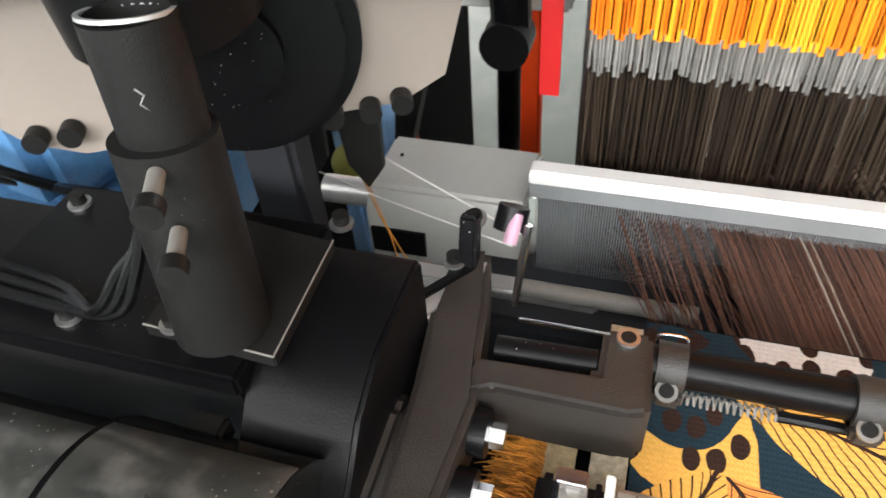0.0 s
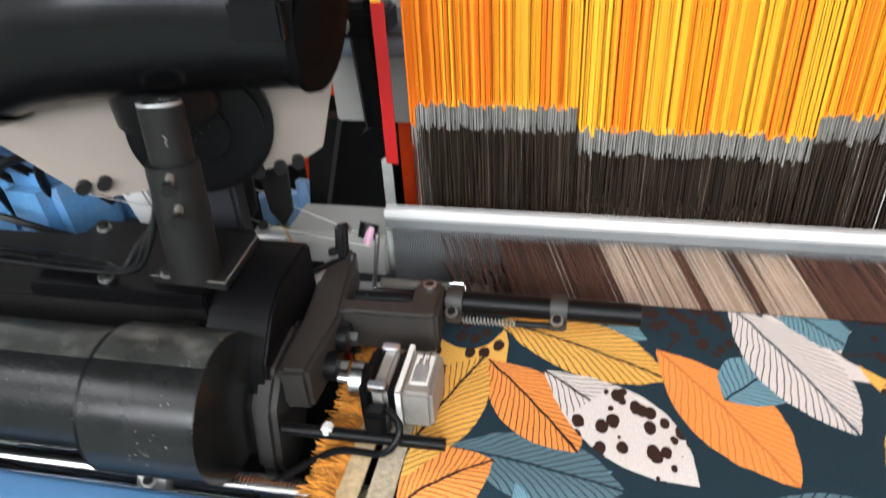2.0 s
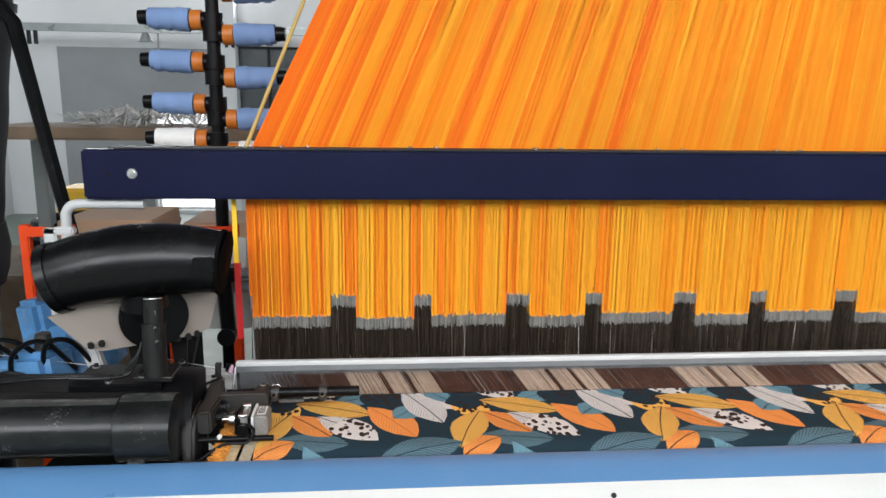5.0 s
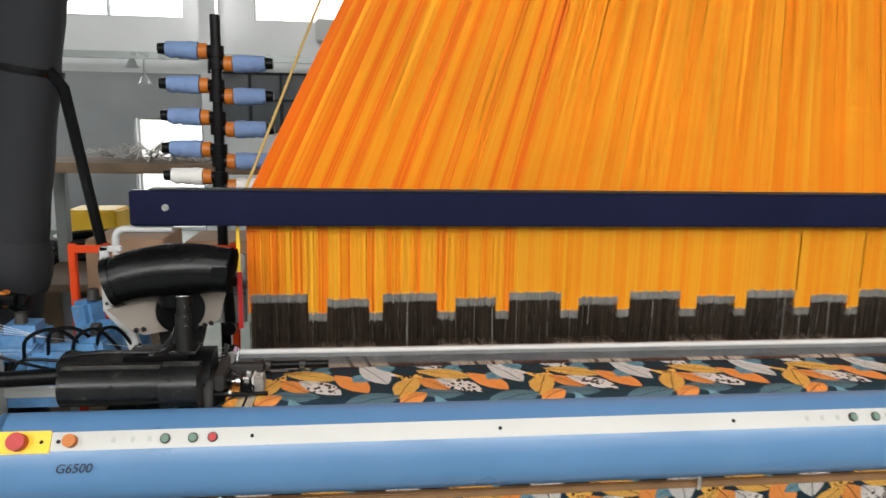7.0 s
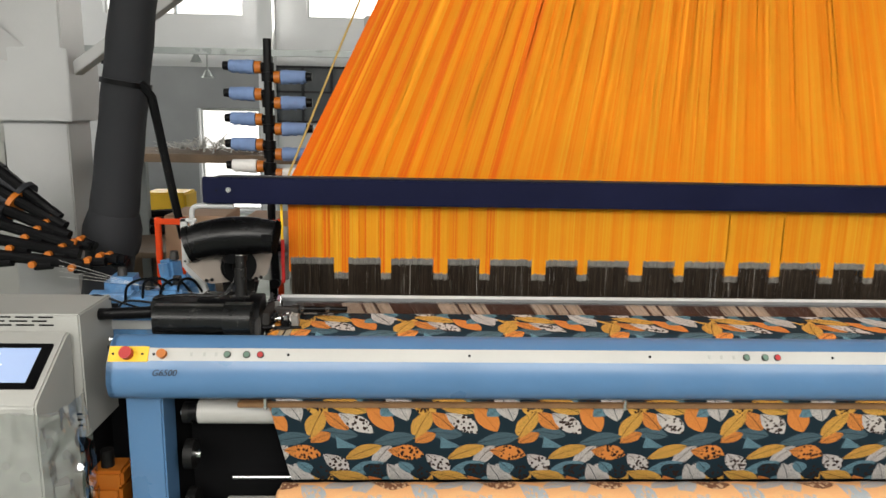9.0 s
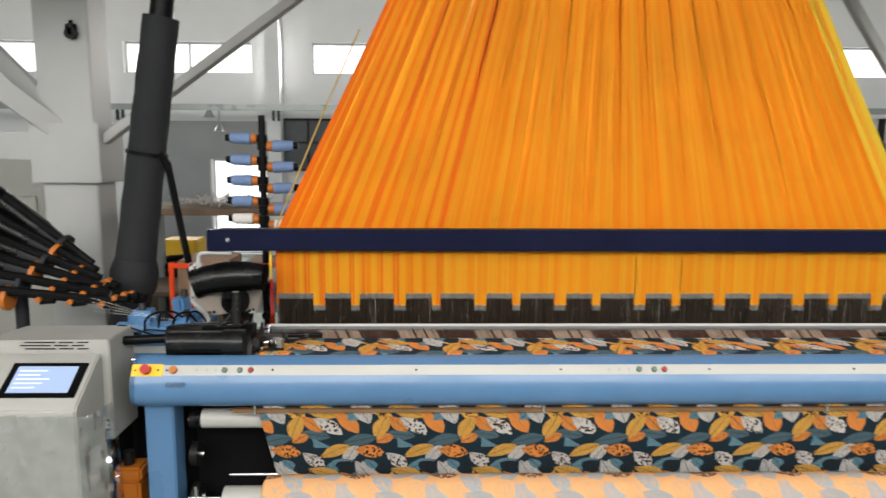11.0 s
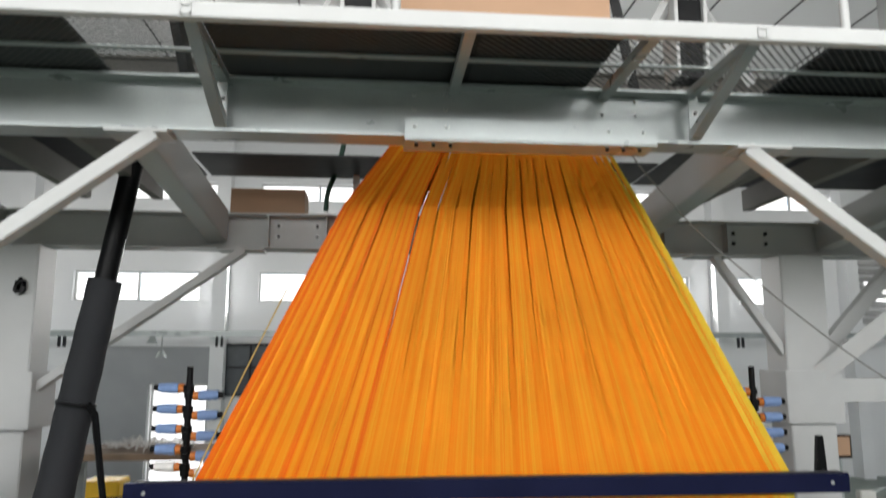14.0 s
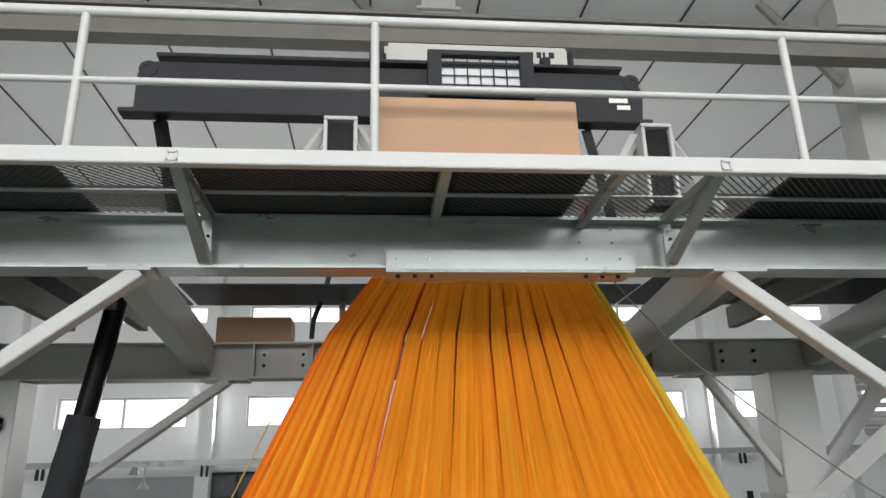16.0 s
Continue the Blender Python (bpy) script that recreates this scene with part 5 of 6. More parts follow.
bm = B()
hollow(bm, b - Vector((0, 0, 0.02)), (-0.209, 0.295, 1.229), 0.0158, 0.0022)
part("upright_tube", bm, M_CAST, drive, "dark tube with worn bright rim")
bm = B()
hollow(bm, (-0.20895, 0.2949, 1.2283), (-0.209, 0.2952, 1.2296), 0.0156, 0.0018)
part("tube_rim", bm, M_ALU, drive)
for p in ((-0.2005, 0.2715, 1.184), (-0.1985, 0.2685, 1.161)):
    bm = B()
    rod(bm, p, Vector(p) + Vector((0.43, -0.9, 0)) * 0.016, 0.0031, seg=12)
    part("clamp_stud", bm, M_BROWNSTEEL, drive, "worn threaded stud")
    bolt(drive, Vector(p) + Vector((0.43, -0.9, 0)) * 0.015, (0.43, -0.9, 0), 0.0052, 0.008, "clamp_bolt", washer=False)
# chalk scrawl on the tube, of no meaning
bm = B()
pipe(bm, [(-0.2015 + 0.0009 * (-1) ** k, 0.2793 + 0.0005 * (-1) ** k, 1.192 + 0.0028 * k) for k in range(8)], 0.0004, 5)
part("chalk_mark", bm, M_CHALK, drive)
for k in range(3):
    bm = B()
    pipe(bm, arc([(-0.228 - 0.003 * k, 0.285, 1.155 - 0.01 * k), (-0.236 - 0.004 * k, 0.275, 1.125), (-0.252 - 0.005 * k, 0.268, 1.103), (-0.30, 0.272 + 0.006 * k, 1.096), (-0.40, 0.28 + 0.008 * k, 1.094), (-0.50, 0.29 + 0.01 * k, 1.08)]), 0.0026, 8)
    part("cable", bm, M_RUBBER, drive)
# bright rod below with its collar and springy thread
bm = B()
rod(bm, (-0.60, 0.176, 0.976), (-0.055, 0.182, 0.976), 0.0095, seg=20)
part("pull_rod", bm, M_CHROME, drive)
bm = B()
for k in range(30):
    rod(bm, (-0.155 + 0.0032 * k, 0.1815, 0.976), (-0.1535 + 0.0032 * k, 0.1815, 0.976), 0.0103, seg=18)
part("rod_thread", bm, M_CHROME, drive)
bm = B()
rod(bm, (-0.228, 0.178, 0.976), (-0.205, 0.1785, 0.976), 0.0125, seg=20)
part("rod_collar", bm, M_ALU, drive)
bolt(drive, (-0.217, 0.168, 0.985), (0, -0.6, 1), 0.0035, 0.004)
bm = B()
rod(bm, (-0.062, 0.180, 0.976), (-0.048, 0.180, 0.976), 0.0135, seg=20)
part("rod_nut", bm, M_CHROME, drive)
bm = B()
box(bm, -0.60, -0.10, 0.150, 0.162, 0.93, 0.965, 0.004)
part("rail", bm, M_CAST, drive)

# fan-shaped beige plate with black disc, and the black duct above it
plate = thing("mounting_plate", "beige fan-shaped plate with black disc and socket screws", "plate")


def on_plate(x):
    return 0.353 + (x + 0.322) * 0.45


bm = B()
front = [(-0.395, 1.190), (-0.33, 1.205), (-0.13, 1.214), (-0.150, 1.135), (-0.172, 1.122), (-0.322, 1.116), (-0.345, 1.126)]
va = [bm.verts.new((x, on_plate(x), z)) for x, z in front]
vb = [bm.verts.new((x - 0.002, on_plate(x) + 0.005, z)) for x, z in front]
bm.faces.new(va)
bm.faces.new(vb[::-1])
for i in range(len(va)):
    bm.faces.new((va[i], va[(i + 1) % len(va)], vb[(i + 1) % len(va)], vb[i]))
part("fan_plate", bm, M_BEIGE, plate)
PN = Vector((0.45, -1, 0)).normalized()
c = Vector((-0.240, on_plate(-0.240), 1.172))
bm = B()
rod(bm, c, c + PN * 0.012, 0.060, seg=44)
rod(bm, c + PN * 0.012, c + PN * 0.02, 0.052, seg=44)
part("disc", bm, M_BLACK, plate)
bm = B()
rod(bm, c + PN * 0.019, c + PN * 0.027, 0.024, seg=30)
part("hub", bm, M_BLACK, plate)
for x, z in ((-0.322, 1.132), (-0.338, 1.131), (-0.187, 1.123), (-0.172, 1.126), (-0.205, 1.122)):
    bolt(plate, (x, on_plate(x), z), PN, 0.0058, 0.010, washer=False)
bm = B()
box(bm, -0.27, -0.235, 0.405, 0.43, 0.985, 1.125, 0.004)
part("stand", bm, M_DARKSTEEL, plate)

duct = thing("suction_duct", "glossy black curved plastic suction duct end over the loom edge", "duct")
bm = B()
pts = arc([(-0.375, 0.335, 1.258), (-0.33, 0.338, 1.271), (-0.27, 0.341, 1.281), (-0.21, 0.344, 1.286), (-0.165, 0.345, 1.286), (-0.135, 0.345, 1.284), (-0.100, 0.345, 1.281)], 6)
pipe(bm, pts, [0.064 - 0.0003 * abs(i - 14) + 0.002 * math.sin(i * 0.12) for i in range(len(pts))], 26)
part("duct_body", bm, M_RUBBER, duct)
bm = B()
hollow(bm, (-0.388, 0.334, 1.254), (-0.372, 0.335, 1.259), 0.063, 0.005)
part("inlet_rim", bm, M_RUBBER, duct)
bm = B()
rod(bm, (-0.104, 0.345, 1.2815), (-0.0985, 0.345, 1.281), 0.0585, 0.057, seg=30)
rod(bm, (-0.0985, 0.345, 1.281), (-0.094, 0.345, 1.280), 0.057, 0.046, seg=30)
part("duct_mouth", bm, mat("matt_black_duct_end", (0.0035, 0.0035, 0.0038), 0.85, spec=0.03), duct)
bm = B()
box(bm, -0.136, -0.101, 0.279, 0.289, 1.277, 1.302, 0.002)
part("cover_tab", bm, M_BLACK, duct)
bm = B()
rod(bm, (-0.24, 0.350, 1.20), (-0.24, 0.345, 1.25), 0.04, seg=24)
part("duct_neck", bm, M_BLACK, duct)

wbk = thing("white_bracket", "white bent tube bracket bolted to a white plate", "bracket")
bm = B()
pipe(bm, arc([(-0.27, 0.475, 1.366), (-0.34, 0.475, 1.366), (-0.395, 0.475, 1.365), (-0.413, 0.475, 1.352), (-0.416, 0.475, 1.332), (-0.417, 0.475, 1.30)]), 0.0095, 12)
part("bent_tube", bm, M_STEEL_W, wbk)
bm = B()
box(bm, -0.455, -0.432, 0.462, 0.482, 1.145, 1.322, 0.003)
box(bm, -0.455, -0.40, 0.462, 0.482, 1.308, 1.322, 0.003)
part("plate", bm, M_STEEL_W, wbk)
bm = B()
prism(bm, [(-0.448, 1.16), (-0.425, 1.16), (-0.40, 1.135), (-0.375, 1.09), (-0.355, 1.02), (-0.385, 1.02), (-0.41, 1.10), (-0.445, 1.14)], "y", 0.455, 0.478, 0.003)
part("foot", bm, M_STEEL_W, wbk)
for z in (1.29, 1.17):
    bolt(wbk, (-0.443, 0.462, z), (0, -1, 0), 0.004, 0.003)

strip = thing("marker_strap", "red and yellow strap hanging at the edge of the harness", "strap")
bm = B()
box(bm, -0.113, -0.101, 0.498, 0.501, 1.086, 1.245)
part("red_length", bm, M_RED, strip)
bm = B()
box(bm, -0.113, -0.104, 0.498, 0.501, 1.245, 1.40)
part("yellow_length", bm, M_YELLOW, strip)
bm = B()
pipe(bm, [(-0.109, 0.52, 1.40), (-0.09, 0.55, 1.47), (0.08, 0.78, 1.95), (0.25, 1.0, 2.4)], 0.004, 6)
part("rope", bm, mat("ochre_rope", (0.55, 0.38, 0.12), 0.9), strip)

# ---- parts behind the cloth edge ----
slab = thing("rapier_housing", "pale grey rapier housing with a dark slot", "housing")
bm = B()
prism(bm, [(0.478, 0.94), (0.480, 0.985), (0.492, 1.001), (0.556, 1.001), (0.556, 0.94)], "x", -0.236, -0.118, 0.003)
part("housing_body", bm, M_LGREY, slab)
bm = B()
box(bm, -0.232, -0.19, 0.4765, 0.4795, 0.95, 0.972)
part("slot", bm, M_BLACK, slab)
bm = B()
rod(bm, (-0.222, 0.53, 1.0), (-0.222, 0.53, 1.002), 0.0015, seg=8)
part("pin_hole", bm, M_BLACK, slab)
bm = B()
rod(bm, (-0.275, 0.50, 0.985), (-0.236, 0.50, 0.985), 0.011, seg=16)
part("bearing_sleeve", bm, M_ALU, slab)
bm = B()
box(bm, -0.30, -0.06, 0.44, 0.456, 0.955, 0.968, 0.002)
part("slide_rail", bm, M_ALU, slab)
bm = B()
rod(bm, (-0.11, 0.43, 0.985), (0.0, 0.43, 0.985), 0.006, seg=12)
part("front_rod", bm, M_BROWNSTEEL, slab)

link = thing("lever_link", "black bolted lever hanging behind the cloth edge", "lever")
bm = B()
pipe(bm, [(-0.165, 0.62, 1.22), (-0.162, 0.63, 1.12), (-0.160, 0.635, 1.06)], 0.016, 10)
part("lever_arm", bm, M_BLACK, link)
bm = B()
rod(bm, (-0.162, 0.615, 1.05), (-0.162, 0.645, 1.05), 0.02, seg=18)
part("pivot", bm, M_BLACK, link)
bm = B()
box(bm, -0.20, -0.13, 0.60, 0.65, 1.18, 1.21, 0.004)
part("lever_head", bm, M_BLACK, link)
bolt(link, (-0.18, 0.60, 1.195), (0, -1, 0), 0.007, 0.008, material=M_CHROME)
sel = thing("grey_actuator", "grey actuator block with white cap and red lever", "actuator")
for z in (1.155, 1.185):
    bm = B()
    rod(bm, (-0.24, 0.66, z), (-0.115, 0.66, z), 0.013, seg=16)
    part("cylinder", bm, mat("steel_grey_paint", (0.25, 0.29, 0.34), 0.4), sel)
bm = B()
rod(bm, (-0.27, 0.66, 1.17), (-0.24, 0.66, 1.17), 0.02, seg=16)
part("white_cap", bm, M_YARN_W, sel)
bm = B()
pipe(bm, [(-0.25, 0.65, 1.205), (-0.21, 0.65, 1.225), (-0.19, 0.65, 1.228)], 0.007, 8)
part("red_lever", bm, M_RED, sel)
bm = B()
box(bm, -0.23, -0.12, 0.68, 0.70, 1.05, 1.26, 0.003)
part("back_plate", bm, M_LGREY, sel)
bm = B()
rod(bm, (-0.26, 0.71, 1.215), (-0.10, 0.71, 1.215), 0.004, seg=8)
part("red_bar", bm, M_RED, sel)

blue = thing("weft_selector", "sky blue weft selector casting with bolts beside the loom", "machine housing")
bm = B()
prism(bm, [(-0.86, 0.42), (-0.40, 0.42), (-0.375, 0.46), (-0.385, 0.60), (-0.43, 0.70), (-0.86, 0.72)], "z", 0.90, 0.985, 0.008)
part("casting", bm, M_BLUEDEEP, blue)
for x, y in ((-0.41, 0.47), (-0.48, 0.46), (-0.58, 0.48), (-0.70, 0.47)):
    bm = B()
    rod(bm, (x, y, 0.985), (x, y, 1.012), 0.013, seg=14)
    part("stud", bm, M_CAST, blue, "greasy dark stud")
bm = B()
prism(bm, [(0.50, 0.985), (0.53, 1.06), (0.60, 1.09), (0.66, 1.06), (0.70, 0.985)], "x", -0.56, -0.40, 0.006)
part("hood", bm, M_BLUEDEEP, blue)
bm = B()
prism(bm, [(0.46, 0.985), (0.48, 1.04), (0.52, 1.05), (0.56, 0.985)], "x", -0.80, -0.64, 0.006)
part("hood", bm, M_BLUEDEEP, blue)
for x, y, z, w, d, h, tilt in ((-0.585, 0.50, 0.985, 0.10, 0.10, 0.075, 8), (-0.475, 0.47, 0.985, 0.08, 0.09, 0.10, -14), (-0.70, 0.56, 0.985, 0.12, 0.12, 0.11, 5), (-0.44, 0.575, 0.985, 0.10, 0.08, 0.13, 20), (-0.53, 0.61, 0.985, 0.07, 0.07, 0.16, -25), (-0.63, 0.45, 0.985, 0.05, 0.05, 0.06, 30)):
    bm = B()
    box(bm, -w / 2, w / 2, -d / 2, d / 2, 0, h, min(w, d) * 0.18, pose(x, y, z, 0, tilt * 0.4, tilt))
    part("cover_lump", bm, M_BLUEDEEP, blue)
for x, y, z in ((-0.585, 0.49, 1.06), (-0.475, 0.465, 1.085), (-0.70, 0.55, 1.095), (-0.53, 0.61, 1.145)):
    bm = B()
    rod(bm, (x, y, z), (x, y, z + 0.03), 0.018, 0.014, seg=14)
    part("stud", bm, M_CASTW, blue, "greasy dark stud")
for k in range(4):
    bm = B()
    pipe(bm, arc([(-0.66 + 0.06 * k, 0.46, 1.02), (-0.63 + 0.06 * k, 0.42, 1.09 + 0.015 * (k % 2)), (-0.56 + 0.05 * k, 0.43, 1.11), (-0.50 + 0.04 * k, 0.47, 1.04)]), 0.005, 7)
    part("hose", bm, M_BLACK, blue)
bm = B()
box(bm, -0.86, -0.39, 0.405, 0.42, 0.935, 0.965, 0.003)
part("edge_strip", bm, M_ALU, blue)
for k, (x, z1) in enumerate(((-0.385, 0.90), (-0.362, 0.915), (-0.340, 0.905), (-0.322, 0.925))):
    bm = B()
    prism(bm, [(x - 0.013, 0.745), (x - 0.004, 0.728 + 0.008 * (k % 2)), (x + 0.006, 0.742), (x + 0.013, 0.735), (x + 0.012, 0.752), (x - 0.010, 0.755)], "z", 0.55, z1, 0.001)
    part("film_fold", bm, M_BLUEFILM, blue, "pale blue plastic film")
bm = B()
prism(bm, [(-0.295, 1.03), (-0.250, 1.03), (-0.300, 0.84), (-0.318, 0.84)], "y", 0.735, 0.76)
part("dark_strut", bm, M_CAST, blue)
for k, (x, y) in enumerate(((-0.255, 0.455), (-0.215, 0.452), (-0.30, 0.462))):
    bm = B()
    prism(bm, [(x - 0.018, 1.118), (x + 0.016, 1.12), (x + 0.012, 1.05), (x, 1.032), (x - 0.012, 1.05)], "y", y, y + 0.004)
    part("guide_blade", bm, M_CAST, blue, "grey guide blade")
bm = B()
bmesh.ops.create_uvsphere(bm, u_segments=16, v_segments=10, radius=0.028, matrix=pose(-0.365, 0.725, 0.83) @ Matrix.Diagonal((1, 1, 0.8, 1)))
part("yellow_cap", bm, mat("olive_yellow_cap", (0.50, 0.48, 0.10), 0.45), blue)
bm = B()
rod(bm, (-0.95, 0.33, 1.0), (-0.46, 0.31, 1.03), 0.02, seg=14)
part("black_arm", bm, M_BLACK, blue)
for k in range(5):
    bm = B()
    a = -0.9 + 0.11 * k
    pipe(bm, arc([(a, 0.44, 1.0), (a + 0.05, 0.40, 1.04 + 0.02 * (k % 2)), (a + 0.14, 0.41, 1.03), (a + 0.2, 0.44, 1.0)]), 0.004, 6)
    part("hose", bm, M_BLACK, blue)
o = new("weft_yarn", thread_mesh("weft_yarn", [((-0.9, 0.5, 1.10 + 0.02 * k), (-0.6, 0.46, 1.08), (-0.33, 0.44, 1.05)) for k in range(4)], 0.0007, [M_YARN_W], flat="x"))
tagged(o, "pale weft yarns stretched over the blue casting", "yarn", kind="stuff")

# ---- control console ----
con = thing("control_console", "light grey control console with lit touch screen", "control panel")
bm = B()
prism(bm, [(-0.075, 0.0), (-0.075, 0.855), (-0.060, 0.872), (0.140, 1.006), (0.165, 1.006), (0.165, 0.0)], "x", -1.30, -0.715, 0.006)
part("console_body", bm, M_LGREY, con)
A, Bv = Vector((0, -0.028, 0.885)), Vector((0, 0.122, 0.985))
SNR = Vector((0, -(Bv - A).z, (Bv - A).y)).normalized()
UP = (Bv - A).normalized()


def slope_box(bm, x0, x1, u0, u1, h0, h1, bev=0.0):
    m = Matrix((Vector((1, 0, 0)), UP, SNR)).transposed().to_4x4()
    m.translation = Vector((0, A.y, A.z)) + SNR * 0.006
    box(bm, x0, x1, u0, u1, h0, h1, bev, m)


bm = B()
slope_box(bm, -1.025, -0.737, 0.0, 0.165, 0.0, 0.007, 0.002)
part("bezel", bm, M_BLACK, con)
bm = B()
slope_box(bm, -0.997, -0.768, 0.020, 0.145, 0.0072, 0.0085)
scr = part("screen", bm, M_SCREEN, con, "pale blue lit display")
for k in range(5):
    bm = B()
    slope_box(bm, -0.985, -0.90 + 0.02 * (k % 3), 0.04 + 0.02 * k, 0.046 + 0.02 * k, 0.0088, 0.0092)
    part("screen_bar", bm, glow("display_line", (0.62, 0.70, 0.88), 0.7), scr)
cab = thing("control_cabinet", "grey sheet metal cabinet with slotted vents beside the loom", "cabinet")
bm = B()
prism(bm, [(-1.26, 0.64), (-1.26, 0.97), (-1.22, 1.03), (-1.14, 1.055), (-0.69, 1.058), (-0.69, 0.64)], "y", 0.175, 0.42, 0.005)
part("cabinet_body", bm, M_LGREY, cab)
for r in range(4):
    for x0, x1 in ((-1.02, -0.90), (-0.885, -0.83), (-0.815, -0.77)) if r < 3 else ():
        bm = B()
        d = 0.02 * (r % 2)
        box(bm, x0 - d, x1 - d, 0.172, 0.1745, 1.020 + 0.013 * r, 1.0245 + 0.013 * r)
        part("vent_slot", bm, M_BLACK, cab)
for r in range(7):
    bm = B()
    box(bm, -1.19 + 0.004 * r, -1.13, 0.172, 0.1745, 0.92 + 0.015 * r, 0.925 + 0.015 * r)
    part("vent_slot", bm, M_BLACK, cab)
for z in (0.68, 0.70, 0.72):
    bm = B()
    box(bm, -0.735, -0.705, 0.172, 0.1745, z, z + 0.005)
    part("vent_slot", bm, M_BLACK, cab)
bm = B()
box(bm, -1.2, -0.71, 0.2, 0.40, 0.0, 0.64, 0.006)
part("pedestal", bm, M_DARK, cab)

# creased film wrapped round the console
wrapm = bpy.data.materials.new("clear_creased_film")
wrapm.use_nodes = True
wn_, wl_ = wrapm.node_tree.nodes, wrapm.node_tree.links
gl = wn_.new("ShaderNodeBsdfGlossy")
gl.inputs["Roughness"].default_value = 0.07
gl.inputs["Color"].default_value = (0.9, 0.9, 0.9, 1)
tr = wn_.new("ShaderNodeBsdfTransparent")
mxs = wn_.new("ShaderNodeMixShader")
mxs.inputs[0].default_value = 0.34
wl_.new(tr.outputs[0], mxs.inputs[1])
wl_.new(gl.outputs[0], mxs.inputs[2])
wl_.new(mxs.outputs[0], wn_["Material Output"].inputs["Surface"])
bm = B()
path = [(-1.32, 0.10), (-1.32, -0.09), (-1.1, -0.092), (-0.9, -0.09), (-0.70, -0.09), (-0.66, -0.06), (-0.64, 0.0), (-0.65, 0.08), (-0.69, 0.16)]
cols = []
dense = []
for p, q in zip(path, path[1:]):
    k = max(2, int(math.dist(p, q) / 0.012))
    dense += [(p[0] + (q[0] - p[0]) * i / k, p[1] + (q[1] - p[1]) * i / k) for i in range(k)]
for j in range(62):
    z = 0.012 + 0.83 * j / 61
    row = []
    for i, (x, y) in enumerate(dense):
        n1 = noise.noise(Vector((x * 9, y * 9, z * 4))) * 0.016 + noise.noise(Vector((x * 38, y * 38, z * 20))) * 0.013
        swell = 0.03 * max(0, math.sin((0.85 - z) * 3.0)) if x > -0.72 else 0.0
        row.append(bm.verts.new((x + (n1 if x > -0.7 else 0) + swell, y - n1 - 0.004, z + 0.006 * noise.noise(Vector((x * 14, z * 3, 1))))))
    cols.append(row)
for r0, r1 in zip(cols, cols[1:]):
    for i in range(len(r0) - 1):
        bm.faces.new((r0[i], r0[i + 1], r1[i + 1], r1[i]))
film_ob = shell("plastic_film", bm, wrapm, "creased clear plastic film wrapped round the console", "", "film", True)

# pump and clutter under the cover end
pump = thing("oil_pump", "small orange pump with bright fittings", "pump", (-0.67, 0.25, 0.0))
bm = B()
box(bm, -0.055, 0.055, -0.04, 0.06, 0.24, 0.44, 0.012)
part("pump_body", bm, M_AMBER, pump)
bm = B()
box(bm, -0.065, 0.065, -0.045, 0.065, 0.44, 0.50, 0.01)
part("pump_head", bm, M_AMBER, pump)
bm = B()
rod(bm, (0, 0, 0.50), (0, 0, 0.56), 0.022, seg=16)
part("filler_cap", bm, M_CAST, pump)
bm = B()
pipe(bm, arc([(-0.07, -0.02, 0.47), (-0.09, -0.03, 0.42), (-0.085, -0.03, 0.34), (-0.07, -0.02, 0.28)]), 0.006, 8)
part("oil_pipe", bm, M_CHROME, pump)
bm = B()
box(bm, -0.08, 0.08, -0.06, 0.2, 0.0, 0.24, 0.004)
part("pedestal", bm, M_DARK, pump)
for k in range(8):
    bm = B()
    x = -0.62 + 0.012 * k
    pipe(bm, arc([(x, 0.34, 0.80), (x - 0.05 + 0.02 * (k % 3), 0.30 + 0.02 * (k % 2), 0.66), (x + 0.03, 0.27, 0.56), (x - 0.02 * (k % 4), 0.30, 0.38), (x, 0.33, 0.02)]), 0.006 if k % 3 else 0.009, 6)
    part("hose", bm, M_BLACK if k % 4 else M_YELLOW, pump)
for z, r in ((0.70, 0.035), (0.55, 0.05), (0.36, 0.06)):
    t = thing("drive_gear", "dark greasy gear inside the loom end", "gear", (-0.40, 0.24, z))
    bm = B()
    rod(bm, (0, 0, 0), (0.03, 0, 0), r, seg=26)
    part("wheel", bm, M_CAST, t)
    bm = B()
    rod(bm, (-0.01, 0, 0), (0.05, 0, 0), r * 0.3, seg=16)
    part("hub", bm, M_CHROME, t)

# ---- yarn stands with cones ----
def cone_spool(parent, x, y, z, d, material):
    """A cone of yarn on a peg, pointing along d (plus or minus x)."""
    bm = B()
    rod(bm, (x + d * 0.055, y, z), (x + d * 0.155, y, z + 0.004), 0.029, 0.024, seg=22)
    for k in range(3):
        rod(bm, (x + d * (0.07 + 0.03 * k), y, z + 0.001), (x + d * (0.085 + 0.03 * k), y, z + 0.001), 0.0293 - 0.0016 * k, seg=22)
    part("yarn_cone", bm, material, parent)
    bm = B()
    rod(bm, (x + d * 0.155, y, z + 0.004), (x + d * 0.18, y, z + 0.004), 0.019, 0.017, seg=16)
    part("cone_tip", bm, M_BLACK, parent)
    bm = B()
    rod(bm, (x + d * 0.026, y, z), (x + d * 0.052, y, z), 0.025, seg=18)
    part("orange_hub", bm, M_AMBER, parent)
    bm = B()
    rod(bm, (x, y, z), (x + d * 0.026, y, z), 0.020, seg=14)
    part("peg", bm, M_BLACK, parent)


